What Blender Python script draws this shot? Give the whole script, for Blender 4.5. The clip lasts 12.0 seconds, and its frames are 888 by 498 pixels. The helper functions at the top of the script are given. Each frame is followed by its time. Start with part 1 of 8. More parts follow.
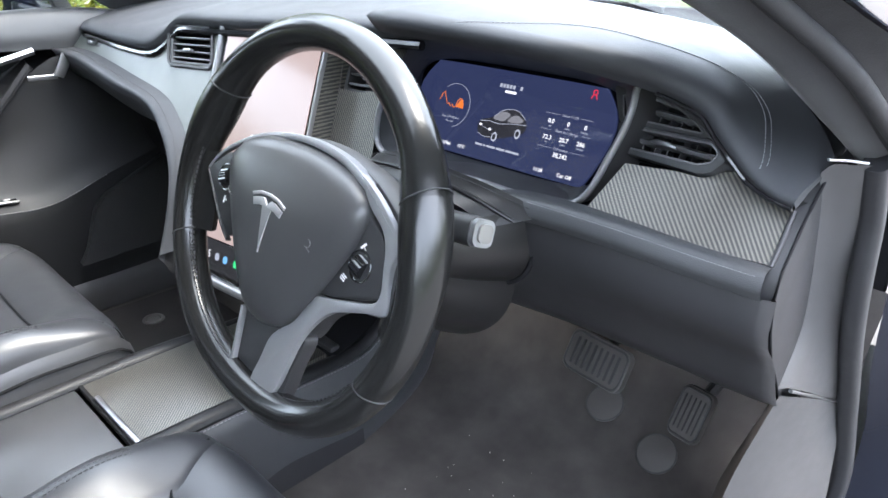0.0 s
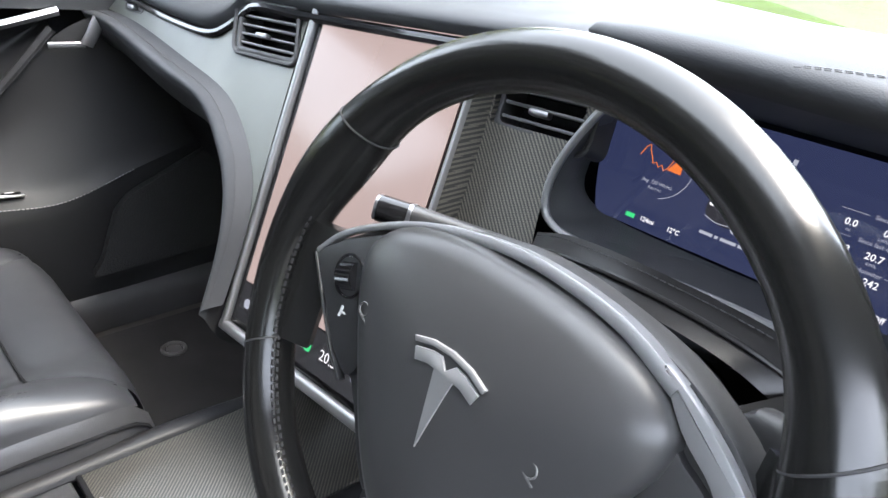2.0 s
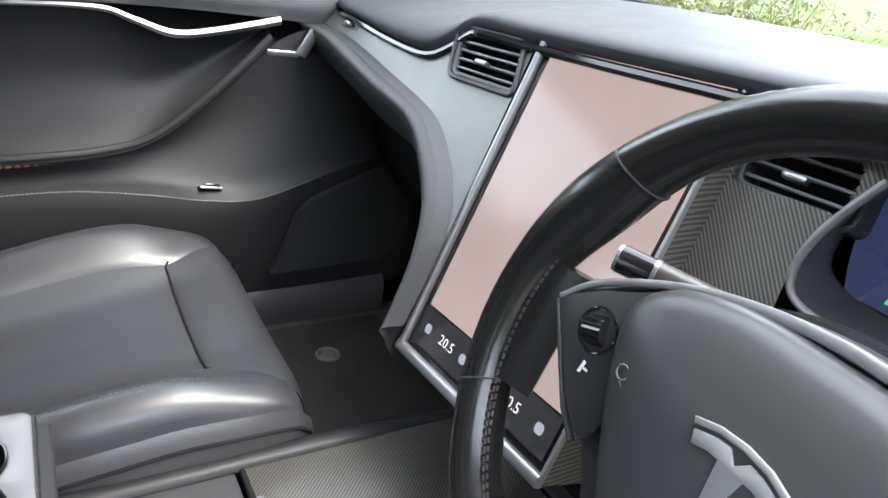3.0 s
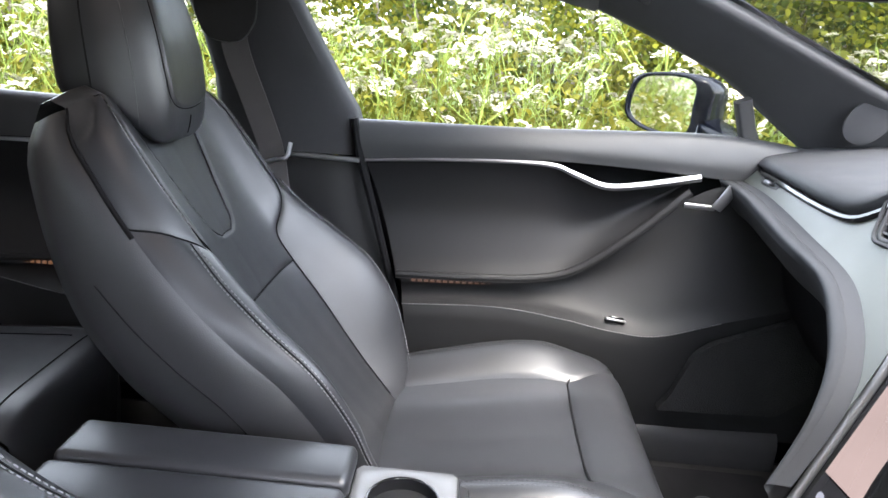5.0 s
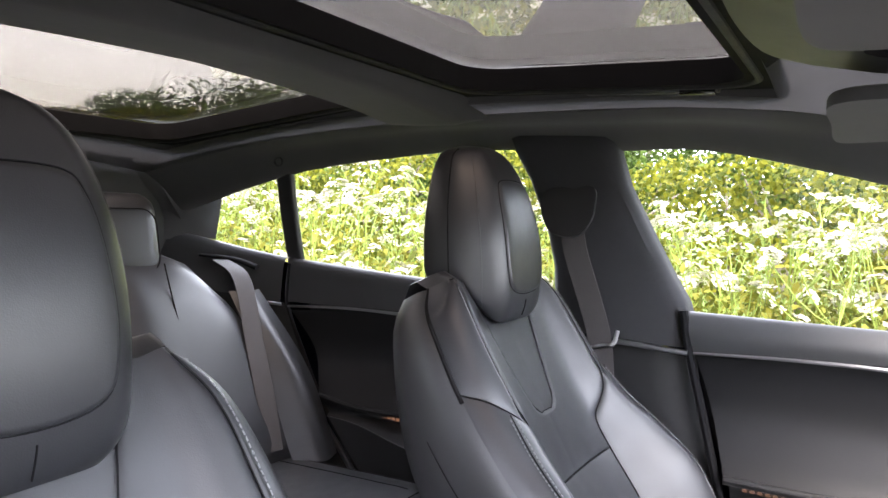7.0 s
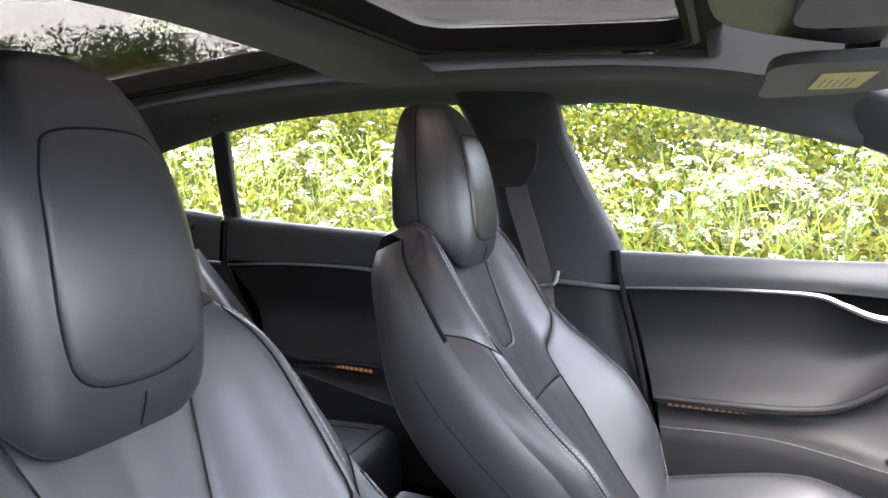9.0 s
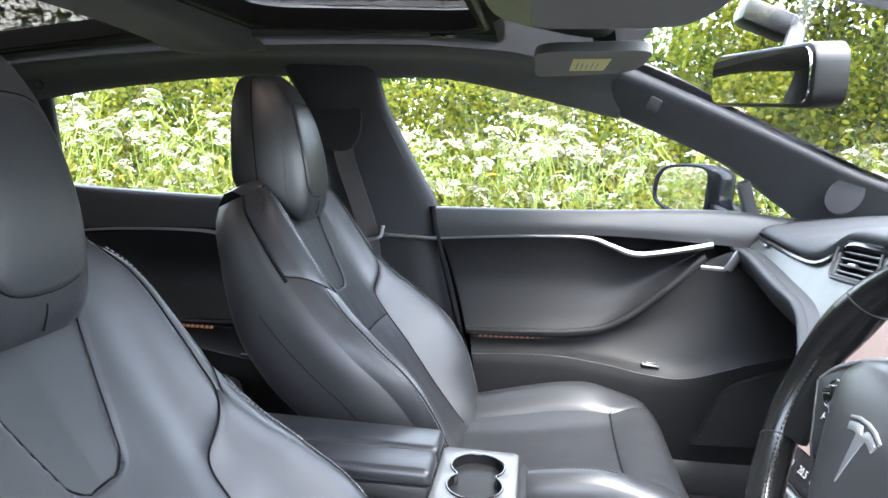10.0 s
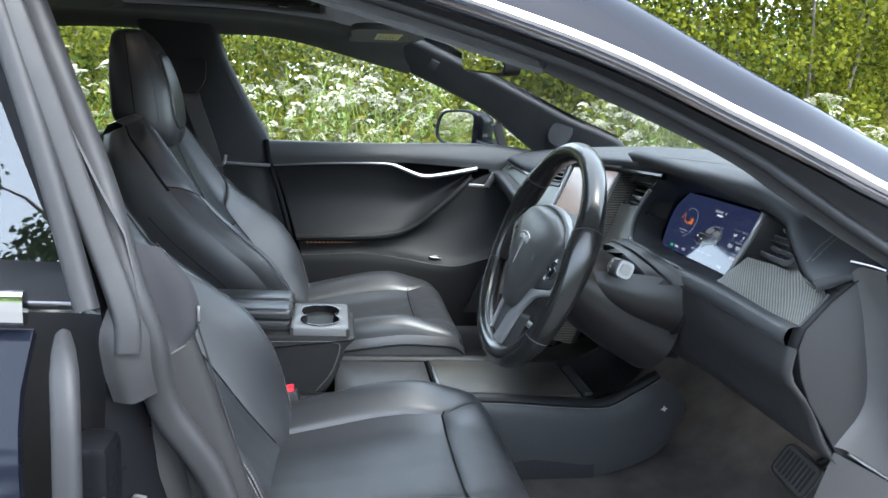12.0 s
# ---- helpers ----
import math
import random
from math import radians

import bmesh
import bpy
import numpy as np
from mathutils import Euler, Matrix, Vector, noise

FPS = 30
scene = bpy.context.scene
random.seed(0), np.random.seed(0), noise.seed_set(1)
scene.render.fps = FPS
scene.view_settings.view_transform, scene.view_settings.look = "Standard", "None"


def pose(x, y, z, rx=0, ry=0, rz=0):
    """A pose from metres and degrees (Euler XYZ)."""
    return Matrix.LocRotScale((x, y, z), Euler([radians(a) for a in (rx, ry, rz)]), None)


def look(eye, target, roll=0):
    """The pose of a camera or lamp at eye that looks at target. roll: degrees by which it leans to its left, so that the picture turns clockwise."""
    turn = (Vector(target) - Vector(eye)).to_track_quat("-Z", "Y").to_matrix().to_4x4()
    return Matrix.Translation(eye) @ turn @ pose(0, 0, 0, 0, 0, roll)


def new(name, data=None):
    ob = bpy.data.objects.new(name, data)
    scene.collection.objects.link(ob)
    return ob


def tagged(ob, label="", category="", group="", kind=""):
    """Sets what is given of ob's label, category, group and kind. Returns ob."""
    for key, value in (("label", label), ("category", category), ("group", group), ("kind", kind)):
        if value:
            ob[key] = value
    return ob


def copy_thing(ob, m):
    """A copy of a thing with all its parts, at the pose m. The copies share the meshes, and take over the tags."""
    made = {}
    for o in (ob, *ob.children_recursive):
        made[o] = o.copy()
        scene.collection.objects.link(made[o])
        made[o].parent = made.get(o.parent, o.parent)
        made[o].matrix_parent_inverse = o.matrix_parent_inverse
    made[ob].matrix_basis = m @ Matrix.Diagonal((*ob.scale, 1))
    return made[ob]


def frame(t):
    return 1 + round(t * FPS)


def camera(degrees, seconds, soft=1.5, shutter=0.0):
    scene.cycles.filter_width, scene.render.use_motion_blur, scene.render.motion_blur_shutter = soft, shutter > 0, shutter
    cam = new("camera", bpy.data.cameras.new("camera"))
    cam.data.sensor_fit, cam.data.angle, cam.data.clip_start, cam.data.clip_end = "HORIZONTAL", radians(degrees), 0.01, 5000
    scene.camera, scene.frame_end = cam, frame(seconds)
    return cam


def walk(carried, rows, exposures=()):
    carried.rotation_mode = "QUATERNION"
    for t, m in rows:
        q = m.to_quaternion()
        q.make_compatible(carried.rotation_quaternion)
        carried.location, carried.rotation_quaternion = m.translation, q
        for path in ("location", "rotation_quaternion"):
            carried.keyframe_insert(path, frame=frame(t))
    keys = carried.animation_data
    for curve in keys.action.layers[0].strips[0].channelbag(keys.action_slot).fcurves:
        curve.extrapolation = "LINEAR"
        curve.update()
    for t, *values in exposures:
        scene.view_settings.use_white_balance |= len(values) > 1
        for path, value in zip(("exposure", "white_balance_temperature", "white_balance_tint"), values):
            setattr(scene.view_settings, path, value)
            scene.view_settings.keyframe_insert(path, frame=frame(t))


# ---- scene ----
cam = camera(64.99, 12.0)
PATH = [
    (0, (0.9010, -0.3929, 1.0490), (-0.3725, 0.9023, 0.2119), 0.25),
    (0.5, (0.8344, -0.3439, 1.0497), (-0.4474, 0.9250, 0.1854), 0.17),
    (1, (0.7170, -0.3075, 1.0447), (-0.5418, 0.9680, 0.1565), 1.02),
    (1.5, (0.6359, -0.2947, 1.0394), (-0.6026, 0.9978, 0.1473), 3.07),
    (2, (0.5711, -0.2915, 1.0268), (-0.6998, 0.9785, 0.1481), 5.91),
    (2.5, (0.5197, -0.3008, 1.0175), (-0.8611, 0.8661, 0.1620), 8.56),
    (3, (0.5008, -0.3334, 1.0109), (-1.0158, 0.6648, 0.1721), 9.5),
    (5, (0.5952, -0.3724, 1.0506), (-1.3090, -0.4288, 0.4418), 4.75),
    (5.5, (0.6200, -0.3627, 1.0653), (-1.2975, -0.6861, 0.5978), 3.48),
    (6, (0.6366, -0.3586, 1.0576), (-1.2572, -0.9258, 0.7547), 3.01),
    (6.5, (0.6369, -0.3476, 1.0681), (-1.1870, -1.1426, 0.8646), 2.83),
    (7, (0.6310, -0.3293, 1.0541), (-1.0840, -1.3480, 0.9087), 3.53),
    (9, (0.7531, -0.4090, 1.0519), (-1.0932, -1.1311, 0.7873), 2.25),
    (9.5, (0.8177, -0.4068, 1.0392), (-1.1059, -0.8672, 0.7428), 2.16),
    (10, (0.9371, -0.3526, 1.0397), (-1.0207, -0.6060, 0.7191), 2.52),
    (10.5, (1.0612, -0.3513, 1.0458), (-0.9067, -0.4064, 0.6936), 3.26),
    (11, (1.1792, -0.4028, 1.0446), (-0.7800, -0.2667, 0.6667), 3.63),
    (11.5, (1.3046, -0.4400, 1.0467), (-0.6339, -0.1514, 0.6481), 4.28),
    (12, (1.4620, -0.4025, 1.0366), (-0.4643, -0.0749, 0.6098), 4.21),
]
EXPOSURES = [(0.0, 4.6, 6300, 10), (1.0, 4.65, 6650, 12), (2.5, 4.4, 6550, 11), (5.0, 4.65, 6600, 13), (6.0, 4.85, 6700, 15), (7.0, 5.0, 6800, 18), (9.0, 5.05, 6600, 16), (10.0, 4.85, 6250, 11), (10.5, 4.65, 5900, 5), (12.0, 3.9, 6050, 5)]
walk(cam, [(t, look(eye, target, roll)) for t, eye, target, roll in PATH], EXPOSURES)

# ---- light ----
world = bpy.data.worlds.new("sky")
scene.world = world
world.use_nodes = True
wn = world.node_tree.nodes
sky = wn.new("ShaderNodeTexSky")
sky.sky_type = "NISHITA"
sky.sun_disc = False
SUN_UP, SUN_AZ = 60.0, 52.0
sky.sun_elevation = radians(SUN_UP)
sky.sun_rotation = radians(SUN_AZ)
sky.air_density, sky.dust_density, sky.ozone_density = 0.9, 2.5, 1.0
wn["Background"].inputs[1].default_value = 0.15
# thin even cloud over the clear sky
cloud = wn.new("ShaderNodeMix")
cloud.data_type = "RGBA"
cloud.inputs["Factor"].default_value = 0.6
cloud.inputs["B"].default_value = (3.7, 3.8, 3.9, 1.0)
world.node_tree.links.new(sky.outputs[0], cloud.inputs["A"])
world.node_tree.links.new(cloud.outputs["Result"], wn["Background"].inputs[0])
sun = bpy.data.lights.new("sun", "SUN")
sun.energy, sun.angle, sun.color = 0.48, radians(32), (1.0, 0.96, 0.91)
sun_ob = new("sun", sun)
sun_ob.rotation_euler = (radians(90 - SUN_UP), 0, radians(180 - SUN_AZ))

# ---- materials ----
def rgb(*c):
    return (*c, 1.0)


def material(name, color, rough=0.5, metal=0.0, grain=None, var=0.15, stain=4.0, bump=0.2, spec=0.5, coat=0.0, sheen=0.0, rough_var=0.08):
    """A principled surface: colour varied at two scales, fine relief from `grain` (scale per metre, 'cell' or 'noise')."""
    m = bpy.data.materials.new(name)
    m.use_nodes = True
    t = m.node_tree
    n, l = t.nodes, t.links
    b = n["Principled BSDF"]
    b.inputs["Metallic"].default_value = metal
    b.inputs["Specular IOR Level"].default_value = spec
    b.inputs["Coat Weight"].default_value = coat
    b.inputs["Coat Roughness"].default_value = 0.08
    b.inputs["Sheen Weight"].default_value = sheen
    co = n.new("ShaderNodeTexCoord")
    big = n.new("ShaderNodeTexNoise")
    big.inputs["Scale"].default_value = stain
    big.inputs["Detail"].default_value = 5.0
    l.new(co.outputs["Object"], big.inputs["Vector"])
    mix = n.new("ShaderNodeMix")
    mix.data_type = "RGBA"
    mix.inputs["A"].default_value = rgb(*[c * (1 - var) for c in color])
    mix.inputs["B"].default_value = rgb(*[min(1, c * (1 + var)) for c in color])
    l.new(big.outputs["Fac"], mix.inputs["Factor"])
    l.new(mix.outputs["Result"], b.inputs["Base Color"])
    mr = n.new("ShaderNodeMapRange")
    mr.inputs["To Min"].default_value = max(0.02, rough - rough_var)
    mr.inputs["To Max"].default_value = min(1.0, rough + rough_var)
    mid = n.new("ShaderNodeTexNoise")
    mid.inputs["Scale"].default_value = stain * 7
    mid.inputs["Detail"].default_value = 3.0
    l.new(co.outputs["Object"], mid.inputs["Vector"])
    l.new(mid.outputs["Fac"], mr.inputs["Value"])
    l.new(mr.outputs["Result"], b.inputs["Roughness"])
    if grain:
        kind, scale = grain
        if kind == "cell":
            g = n.new("ShaderNodeTexVoronoi")
            g.feature = "SMOOTH_F1"
            out = g.outputs["Distance"]
        else:
            g = n.new("ShaderNodeTexNoise")
            g.inputs["Detail"].default_value = 4.0
            out = g.outputs["Fac"]
        g.inputs["Scale"].default_value = scale
        l.new(co.outputs["Object"], g.inputs["Vector"])
        bp = n.new("ShaderNodeBump")
        bp.inputs["Strength"].default_value = bump
        bp.inputs["Distance"].default_value = 0.6 / scale
        l.new(out, bp.inputs["Height"])
        l.new(bp.outputs["Normal"], b.inputs["Normal"])
    return m


def carbon(name, ax_a, ax_b, pitch=0.0036, light=0.16):
    """Twill-woven fibre under lacquer, woven along two object axes."""
    m = bpy.data.materials.new(name)
    m.use_nodes = True
    n, l = m.node_tree.nodes, m.node_tree.links
    b = n["Principled BSDF"]
    co = n.new("ShaderNodeTexCoord")
    sep = n.new("ShaderNodeSeparateXYZ")
    l.new(co.outputs["Object"], sep.inputs[0])

    def op(kind, a, c):
        k = n.new("ShaderNodeMath")
        k.operation = kind
        for i, v in enumerate((a, c)):
            if isinstance(v, (int, float)):
                k.inputs[i].default_value = v
            elif v is not None:
                l.new(v, k.inputs[i])
        return k.outputs[0]

    u = op("DIVIDE", sep.outputs[ax_a], pitch)
    v = op("DIVIDE", sep.outputs[ax_b], pitch)
    s = op("ADD", op("FLOOR", u, None), op("FLOOR", v, None))
    w = op("LESS_THAN", op("PINGPONG", op("ADD", s, 0.5), 2.0), 1.0)
    mix = n.new("ShaderNodeMix")
    mix.data_type = "RGBA"
    mix.inputs["A"].default_value = rgb(light, light * 0.92, light * 0.76)
    mix.inputs["B"].default_value = rgb(0.026, 0.0255, 0.025)
    # each tow is a bead, dark where it dives under its neighbour
    bead = op("SUBTRACT", 1.0, op("MULTIPLY", op("PINGPONG", v, 0.5), 2.4))
    l.new(op("MAXIMUM", w, op("MULTIPLY", bead, 0.8)), mix.inputs["Factor"])
    l.new(mix.outputs["Result"], b.inputs["Base Color"])
    b.inputs["Roughness"].default_value = 0.42
    b.inputs["Metallic"].default_value = 0.35
    b.inputs["Coat Weight"].default_value = 0.22
    b.inputs["Coat Roughness"].default_value = 0.3
    fu = op("PINGPONG", u, 0.5)
    fv = op("PINGPONG", v, 0.5)
    bp = n.new("ShaderNodeBump")
    bp.inputs["Strength"].default_value = 0.35
    bp.inputs["Distance"].default_value = 0.0006
    l.new(op("MULTIPLY", fu, fv), bp.inputs["Height"])
    l.new(bp.outputs["Normal"], b.inputs["Normal"])
    return m


def pane(name, tint, gloss=0.04):
    m = bpy.data.materials.new(name)
    m.use_nodes = True
    n, l = m.node_tree.nodes, m.node_tree.links
    n.remove(n["Principled BSDF"])
    tr = n.new("ShaderNodeBsdfTransparent")
    tr.inputs[0].default_value = rgb(*tint)
    gl = n.new("ShaderNodeBsdfGlossy")
    gl.inputs["Roughness"].default_value = 0.01
    lw = n.new("ShaderNodeLayerWeight")
    lw.inputs["Blend"].default_value = 0.5
    pw = n.new("ShaderNodeMath")
    pw.operation = "POWER"
    pw.inputs[1].default_value = 4.5
    l.new(lw.outputs["Facing"], pw.inputs[0])
    fr = n.new("ShaderNodeMath")
    fr.operation = "MULTIPLY_ADD"
    fr.inputs[1].default_value = 0.9
    fr.inputs[2].default_value = gloss
    l.new(pw.outputs[0], fr.inputs[0])
    mx = n.new("ShaderNodeMixShader")
    l.new(fr.outputs[0], mx.inputs[0])
    l.new(tr.outputs[0], mx.inputs[1])
    l.new(gl.outputs[0], mx.inputs[2])
    l.new(mx.outputs[0], n["Material Output"].inputs[0])
    return m


def glow(name, color, strength, rough=0.12, base=0.01, noise=0.0, scale=8.0, spec=0.5):
    """A lit display or lamp under glass."""
    m = bpy.data.materials.new(name)
    m.use_nodes = True
    n, l = m.node_tree.nodes, m.node_tree.links
    b = n["Principled BSDF"]
    b.inputs["Base Color"].default_value = rgb(base, base, base)
    b.inputs["Roughness"].default_value = rough
    b.inputs["Specular IOR Level"].default_value = spec
    b.inputs["Emission Color"].default_value = rgb(*color)
    b.inputs["Emission Strength"].default_value = strength
    if noise:
        co = n.new("ShaderNodeTexCoord")
        g = n.new("ShaderNodeTexNoise")
        g.inputs["Scale"].default_value = scale
        l.new(co.outputs["Object"], g.inputs["Vector"])
        mix = n.new("ShaderNodeMix")
        mix.data_type = "RGBA"
        mix.inputs["A"].default_value = rgb(*[c * (1 - noise) for c in color])
        mix.inputs["B"].default_value = rgb(*[c * (1 + noise) for c in color])
        l.new(g.outputs["Fac"], mix.inputs["Factor"])
        l.new(mix.outputs["Result"], b.inputs["Emission Color"])
    return m


def leafy(name, dark, light, trans=0.4, rough=0.75):
    """Foliage: each leaf its own tone, some light through it."""
    m = bpy.data.materials.new(name)
    m.use_nodes = True
    n, l = m.node_tree.nodes, m.node_tree.links
    b = n["Principled BSDF"]
    geo = n.new("ShaderNodeNewGeometry")
    mix = n.new("ShaderNodeMix")
    mix.data_type = "RGBA"
    mix.inputs["A"].default_value = rgb(*dark)
    mix.inputs["B"].default_value = rgb(*light)
    l.new(geo.outputs["Random Per Island"], mix.inputs["Factor"])
    l.new(mix.outputs["Result"], b.inputs["Base Color"])
    b.inputs["Roughness"].default_value = rough
    b.inputs["Specular IOR Level"].default_value = 0.15
    tl = n.new("ShaderNodeBsdfTranslucent")
    l.new(mix.outputs["Result"], tl.inputs["Color"])
    mx = n.new("ShaderNodeMixShader")
    mx.inputs[0].default_value = trans
    l.new(b.outputs[0], mx.inputs[1])
    l.new(tl.outputs[0], mx.inputs[2])
    l.new(mx.outputs[0], n["Material Output"].inputs[0])
    return m


LEATHER = material("black_leather", (0.0205, 0.0212, 0.0240), 0.39, grain=("cell", 900), var=0.2, stain=5, bump=0.12, spec=0.55)
LEATHER_SIDE = material("black_leather_side", (0.027, 0.0272, 0.0290), 0.38, grain=("cell", 900), var=0.15, stain=5, bump=0.22, spec=0.6)
RIM_LEATHER = material("worn_rim_leather", (0.009, 0.009, 0.0088), 0.23, grain=("cell", 900), var=0.2, stain=9, bump=0.02, rough_var=0.06, spec=0.48)
PAD = material("soft_dash_skin", (0.030, 0.031, 0.034), 0.57, grain=("cell", 1100), var=0.12, stain=3, bump=0.25, spec=0.24)
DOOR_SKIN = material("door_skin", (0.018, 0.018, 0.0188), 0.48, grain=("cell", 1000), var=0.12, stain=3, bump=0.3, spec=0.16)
BELT_SKIN = material("belt_line_skin", (0.035, 0.036, 0.038), 0.48, grain=("cell", 1000), var=0.1, stain=4, bump=0.3, spec=0.4)
PLASTIC = material("black_plastic", (0.022, 0.022, 0.023), 0.45, grain=("noise", 1500), var=0.15, bump=0.2)
KNEE = material("dark_moulded_plastic", (0.019, 0.0187, 0.020), 0.48, grain=("noise", 1400), var=0.15, stain=5, bump=0.2, spec=0.32)
GLOSS = material("gloss_black", (0.010, 0.010, 0.011), 0.10, var=0.1)
JAMB = material("black_jamb_paint", (0.004, 0.004, 0.005), 0.30, var=0.1, stain=8, spec=0.12)
# near-black for matt black parts, and for shade painted into recesses
SHADOW = material("matt_black_and_shade", (0.007, 0.007, 0.008), 0.8, grain=("noise", 600), bump=0.2, spec=0.12)
HEADLINER = material("dark_suede_lining", (0.070, 0.070, 0.071), 0.95, grain=("noise", 900), var=0.18, stain=9, bump=0.35, spec=0.2, sheen=0.15)
SUEDE = material("suede_pillar", (0.034, 0.034, 0.037), 0.92, grain=("noise", 900), var=0.16, stain=12, bump=0.35, spec=0.2, sheen=0.1)
CARPET = material("charcoal_carpet", (0.060, 0.0545, 0.051), 1.0, grain=("noise", 700), var=0.6, stain=14, bump=1.0, spec=0.1)
SATIN = material("satin_metal_trim", (0.30, 0.30, 0.31), 0.36, metal=1.0, var=0.05, rough_var=0.05)
BRUSH = material("brushed_dark_metal", (0.48, 0.48, 0.49), 0.4, metal=1.0, var=0.06, grain=("noise", 900), bump=0.08)
SILVER = material("silver_painted_trim", (0.22, 0.22, 0.225), 0.36, metal=0.7, var=0.06, grain=("noise", 1500), bump=0.05)
MESH = material("perforated_grille_plastic", (0.016, 0.016, 0.0165), 0.55, grain=("cell", 420), var=0.3, stain=6, bump=0.9, spec=0.3)
# lighter than the vent plastic: the slats' highlights are in this grey
SLAT = material("vent_slat_plastic", (0.10, 0.10, 0.103), 0.32, var=0.1)
CHROME = material("bright_chrome", (0.82, 0.82, 0.83), 0.07, metal=1.0, var=0.03, rough_var=0.03)
DECOR = material("dark_olive_decor", (0.075, 0.079, 0.069), 0.40, var=0.1, grain=("noise", 700), bump=0.06)
CARBON_XZ = carbon("carbon_weave_dash", 0, 2, 0.00115, 0.16)
CARBON_XY = carbon("carbon_weave_console", 0, 1, 0.0013, 0.12)
SEAL = material("door_seal_rubber", (0.013, 0.013, 0.0145), 0.6, grain=("noise", 800), var=0.25, stain=10, bump=0.25, spec=0.4)
SILL = material("grey_sill_plastic", (0.040, 0.039, 0.0395), 0.55, grain=("noise", 1100), var=0.15, stain=9, bump=0.25, spec=0.4)
PAINT = material("deep_blue_black_paint", (0.005, 0.006, 0.010), 0.16, var=0.1, coat=0.3, spec=0.0)
BELT = material("seat_belt_webbing", (0.0448, 0.0406, 0.0406), 0.75, grain=("noise", 1500), bump=0.6)
RED = material("red_buckle_button", (0.62, 0.02, 0.035), 0.35, var=0.1)
CREAM = material("pearl_button", (0.13, 0.125, 0.115), 0.35, var=0.06)
THREAD = material("grey_thread", (0.16, 0.16, 0.165), 0.8, var=0.2)
DARK_THREAD = material("dark_thread", (0.034, 0.034, 0.036), 0.85, var=0.2, spec=0.2)
INK = material("pale_print", (0.62, 0.62, 0.62), 0.6, var=0.05)
GREY_PRINT = material("grey_relief_print", (0.10, 0.10, 0.10), 0.4, var=0.05)
LABEL_Y = material("yellow_label", (0.62, 0.58, 0.26), 0.6, var=0.1)
LABEL_G = material("grey_pad", (0.022, 0.022, 0.022), 0.9, var=0.1, spec=0.1)
PEDAL = material("worn_pedal_rubber", (0.085, 0.080, 0.074), 0.55, grain=("noise", 500), var=0.3, stain=20, bump=0.3)
TYRE = material("tyre_rubber", (0.02, 0.02, 0.02), 0.8, var=0.2)
DISC = material("clear_worn_plastic", (0.075, 0.07, 0.066), 0.45, var=0.2)
LINT = material("pale_lint", (0.34, 0.31, 0.28), 0.9)
MIRROR = material("mirror_silver", (0.72, 0.72, 0.72), 0.015, metal=1.0, var=0.01, rough_var=0.01)
CLEAR = pane("clear_glass", (0.93, 0.96, 0.94))
TINT = pane("tinted_roof_glass", (0.17, 0.158, 0.145))
REAR_TINT = pane("tinted_rear_roof_glass", (0.30, 0.28, 0.255))
DARK_TINT = pane("privacy_glass", (0.30, 0.31, 0.31), 0.10)
SCREEN = glow("lit_map_display", (0.55, 0.42, 0.40), 0.046, rough=0.14, noise=0.16, scale=9, spec=0.2)
BAR_BLACK = glow("display_black", (0.01, 0.01, 0.012), 0.1, rough=0.06)
CLUSTER = glow("navy_display", (0.032, 0.042, 0.11), 0.042, rough=0.06, spec=0.6)
UI_BAR = glow("display_orange_bar", (0.50, 0.30, 0.16), 0.06, rough=0.06)
UI_WHITE = glow("display_white", (0.8, 0.8, 0.85), 0.065)
UI_DIM = glow("display_dim", (0.35, 0.37, 0.45), 0.06)
UI_ORANGE = glow("display_orange", (0.85, 0.20, 0.04), 0.05)
UI_GREEN = glow("display_green", (0.05, 0.75, 0.25), 0.05)
UI_RED = glow("display_red", (0.9, 0.03, 0.06), 0.05)
UI_BLUE = glow("display_blue", (0.2, 0.5, 0.9), 0.05)
UI_CAR = glow("display_car_black", (0.012, 0.012, 0.016), 0.1)
UI_CARGLASS = glow("display_car_glass", (0.22, 0.22, 0.25), 0.05)
AMBER = glow("amber_pocket_light", (1.0, 0.45, 0.22), 0.0075, rough=0.5, base=0.05)
ASPHALT = material("asphalt", (0.070, 0.067, 0.064), 0.9, grain=("noise", 120), var=0.25, stain=1.5, bump=0.6)
GRASS = material("mown_grass", (0.050, 0.080, 0.011), 0.9, grain=("noise", 60), var=0.45, stain=0.7, bump=0.8, spec=0.2)
LEAF_HEDGE = leafy("hedge_leaves", (0.023, 0.037, 0.004), (0.128, 0.126, 0.009), 0.45)
LEAF_HAZEL = leafy("hazel_leaves", (0.029, 0.049, 0.004), (0.175, 0.180, 0.012), 0.5)
LEAF_FERN = leafy("ferny_leaves", (0.039, 0.053, 0.006), (0.150, 0.140, 0.018))
STEM = material("pale_green_stem", (0.12, 0.16, 0.03), 0.75, spec=0.15)
PETAL = leafy("white_petals", (0.29, 0.28, 0.205), (0.42, 0.405, 0.315), 0.3)
BARK = material("bark", (0.12, 0.10, 0.08), 0.9, grain=("noise", 60), bump=0.6)
LEAF_DARK = leafy("dark_tree_leaves", (0.025, 0.045, 0.01), (0.07, 0.11, 0.02))
COVER = material("airbag_cover_skin", (0.038, 0.038, 0.039), 0.38, grain=("noise", 1600), var=0.12, stain=6, bump=0.10)
TRIM = material("satin_silver_paint", (0.26, 0.26, 0.265), 0.36, metal=0.5, var=0.05, grain=("noise", 1500), bump=0.04)
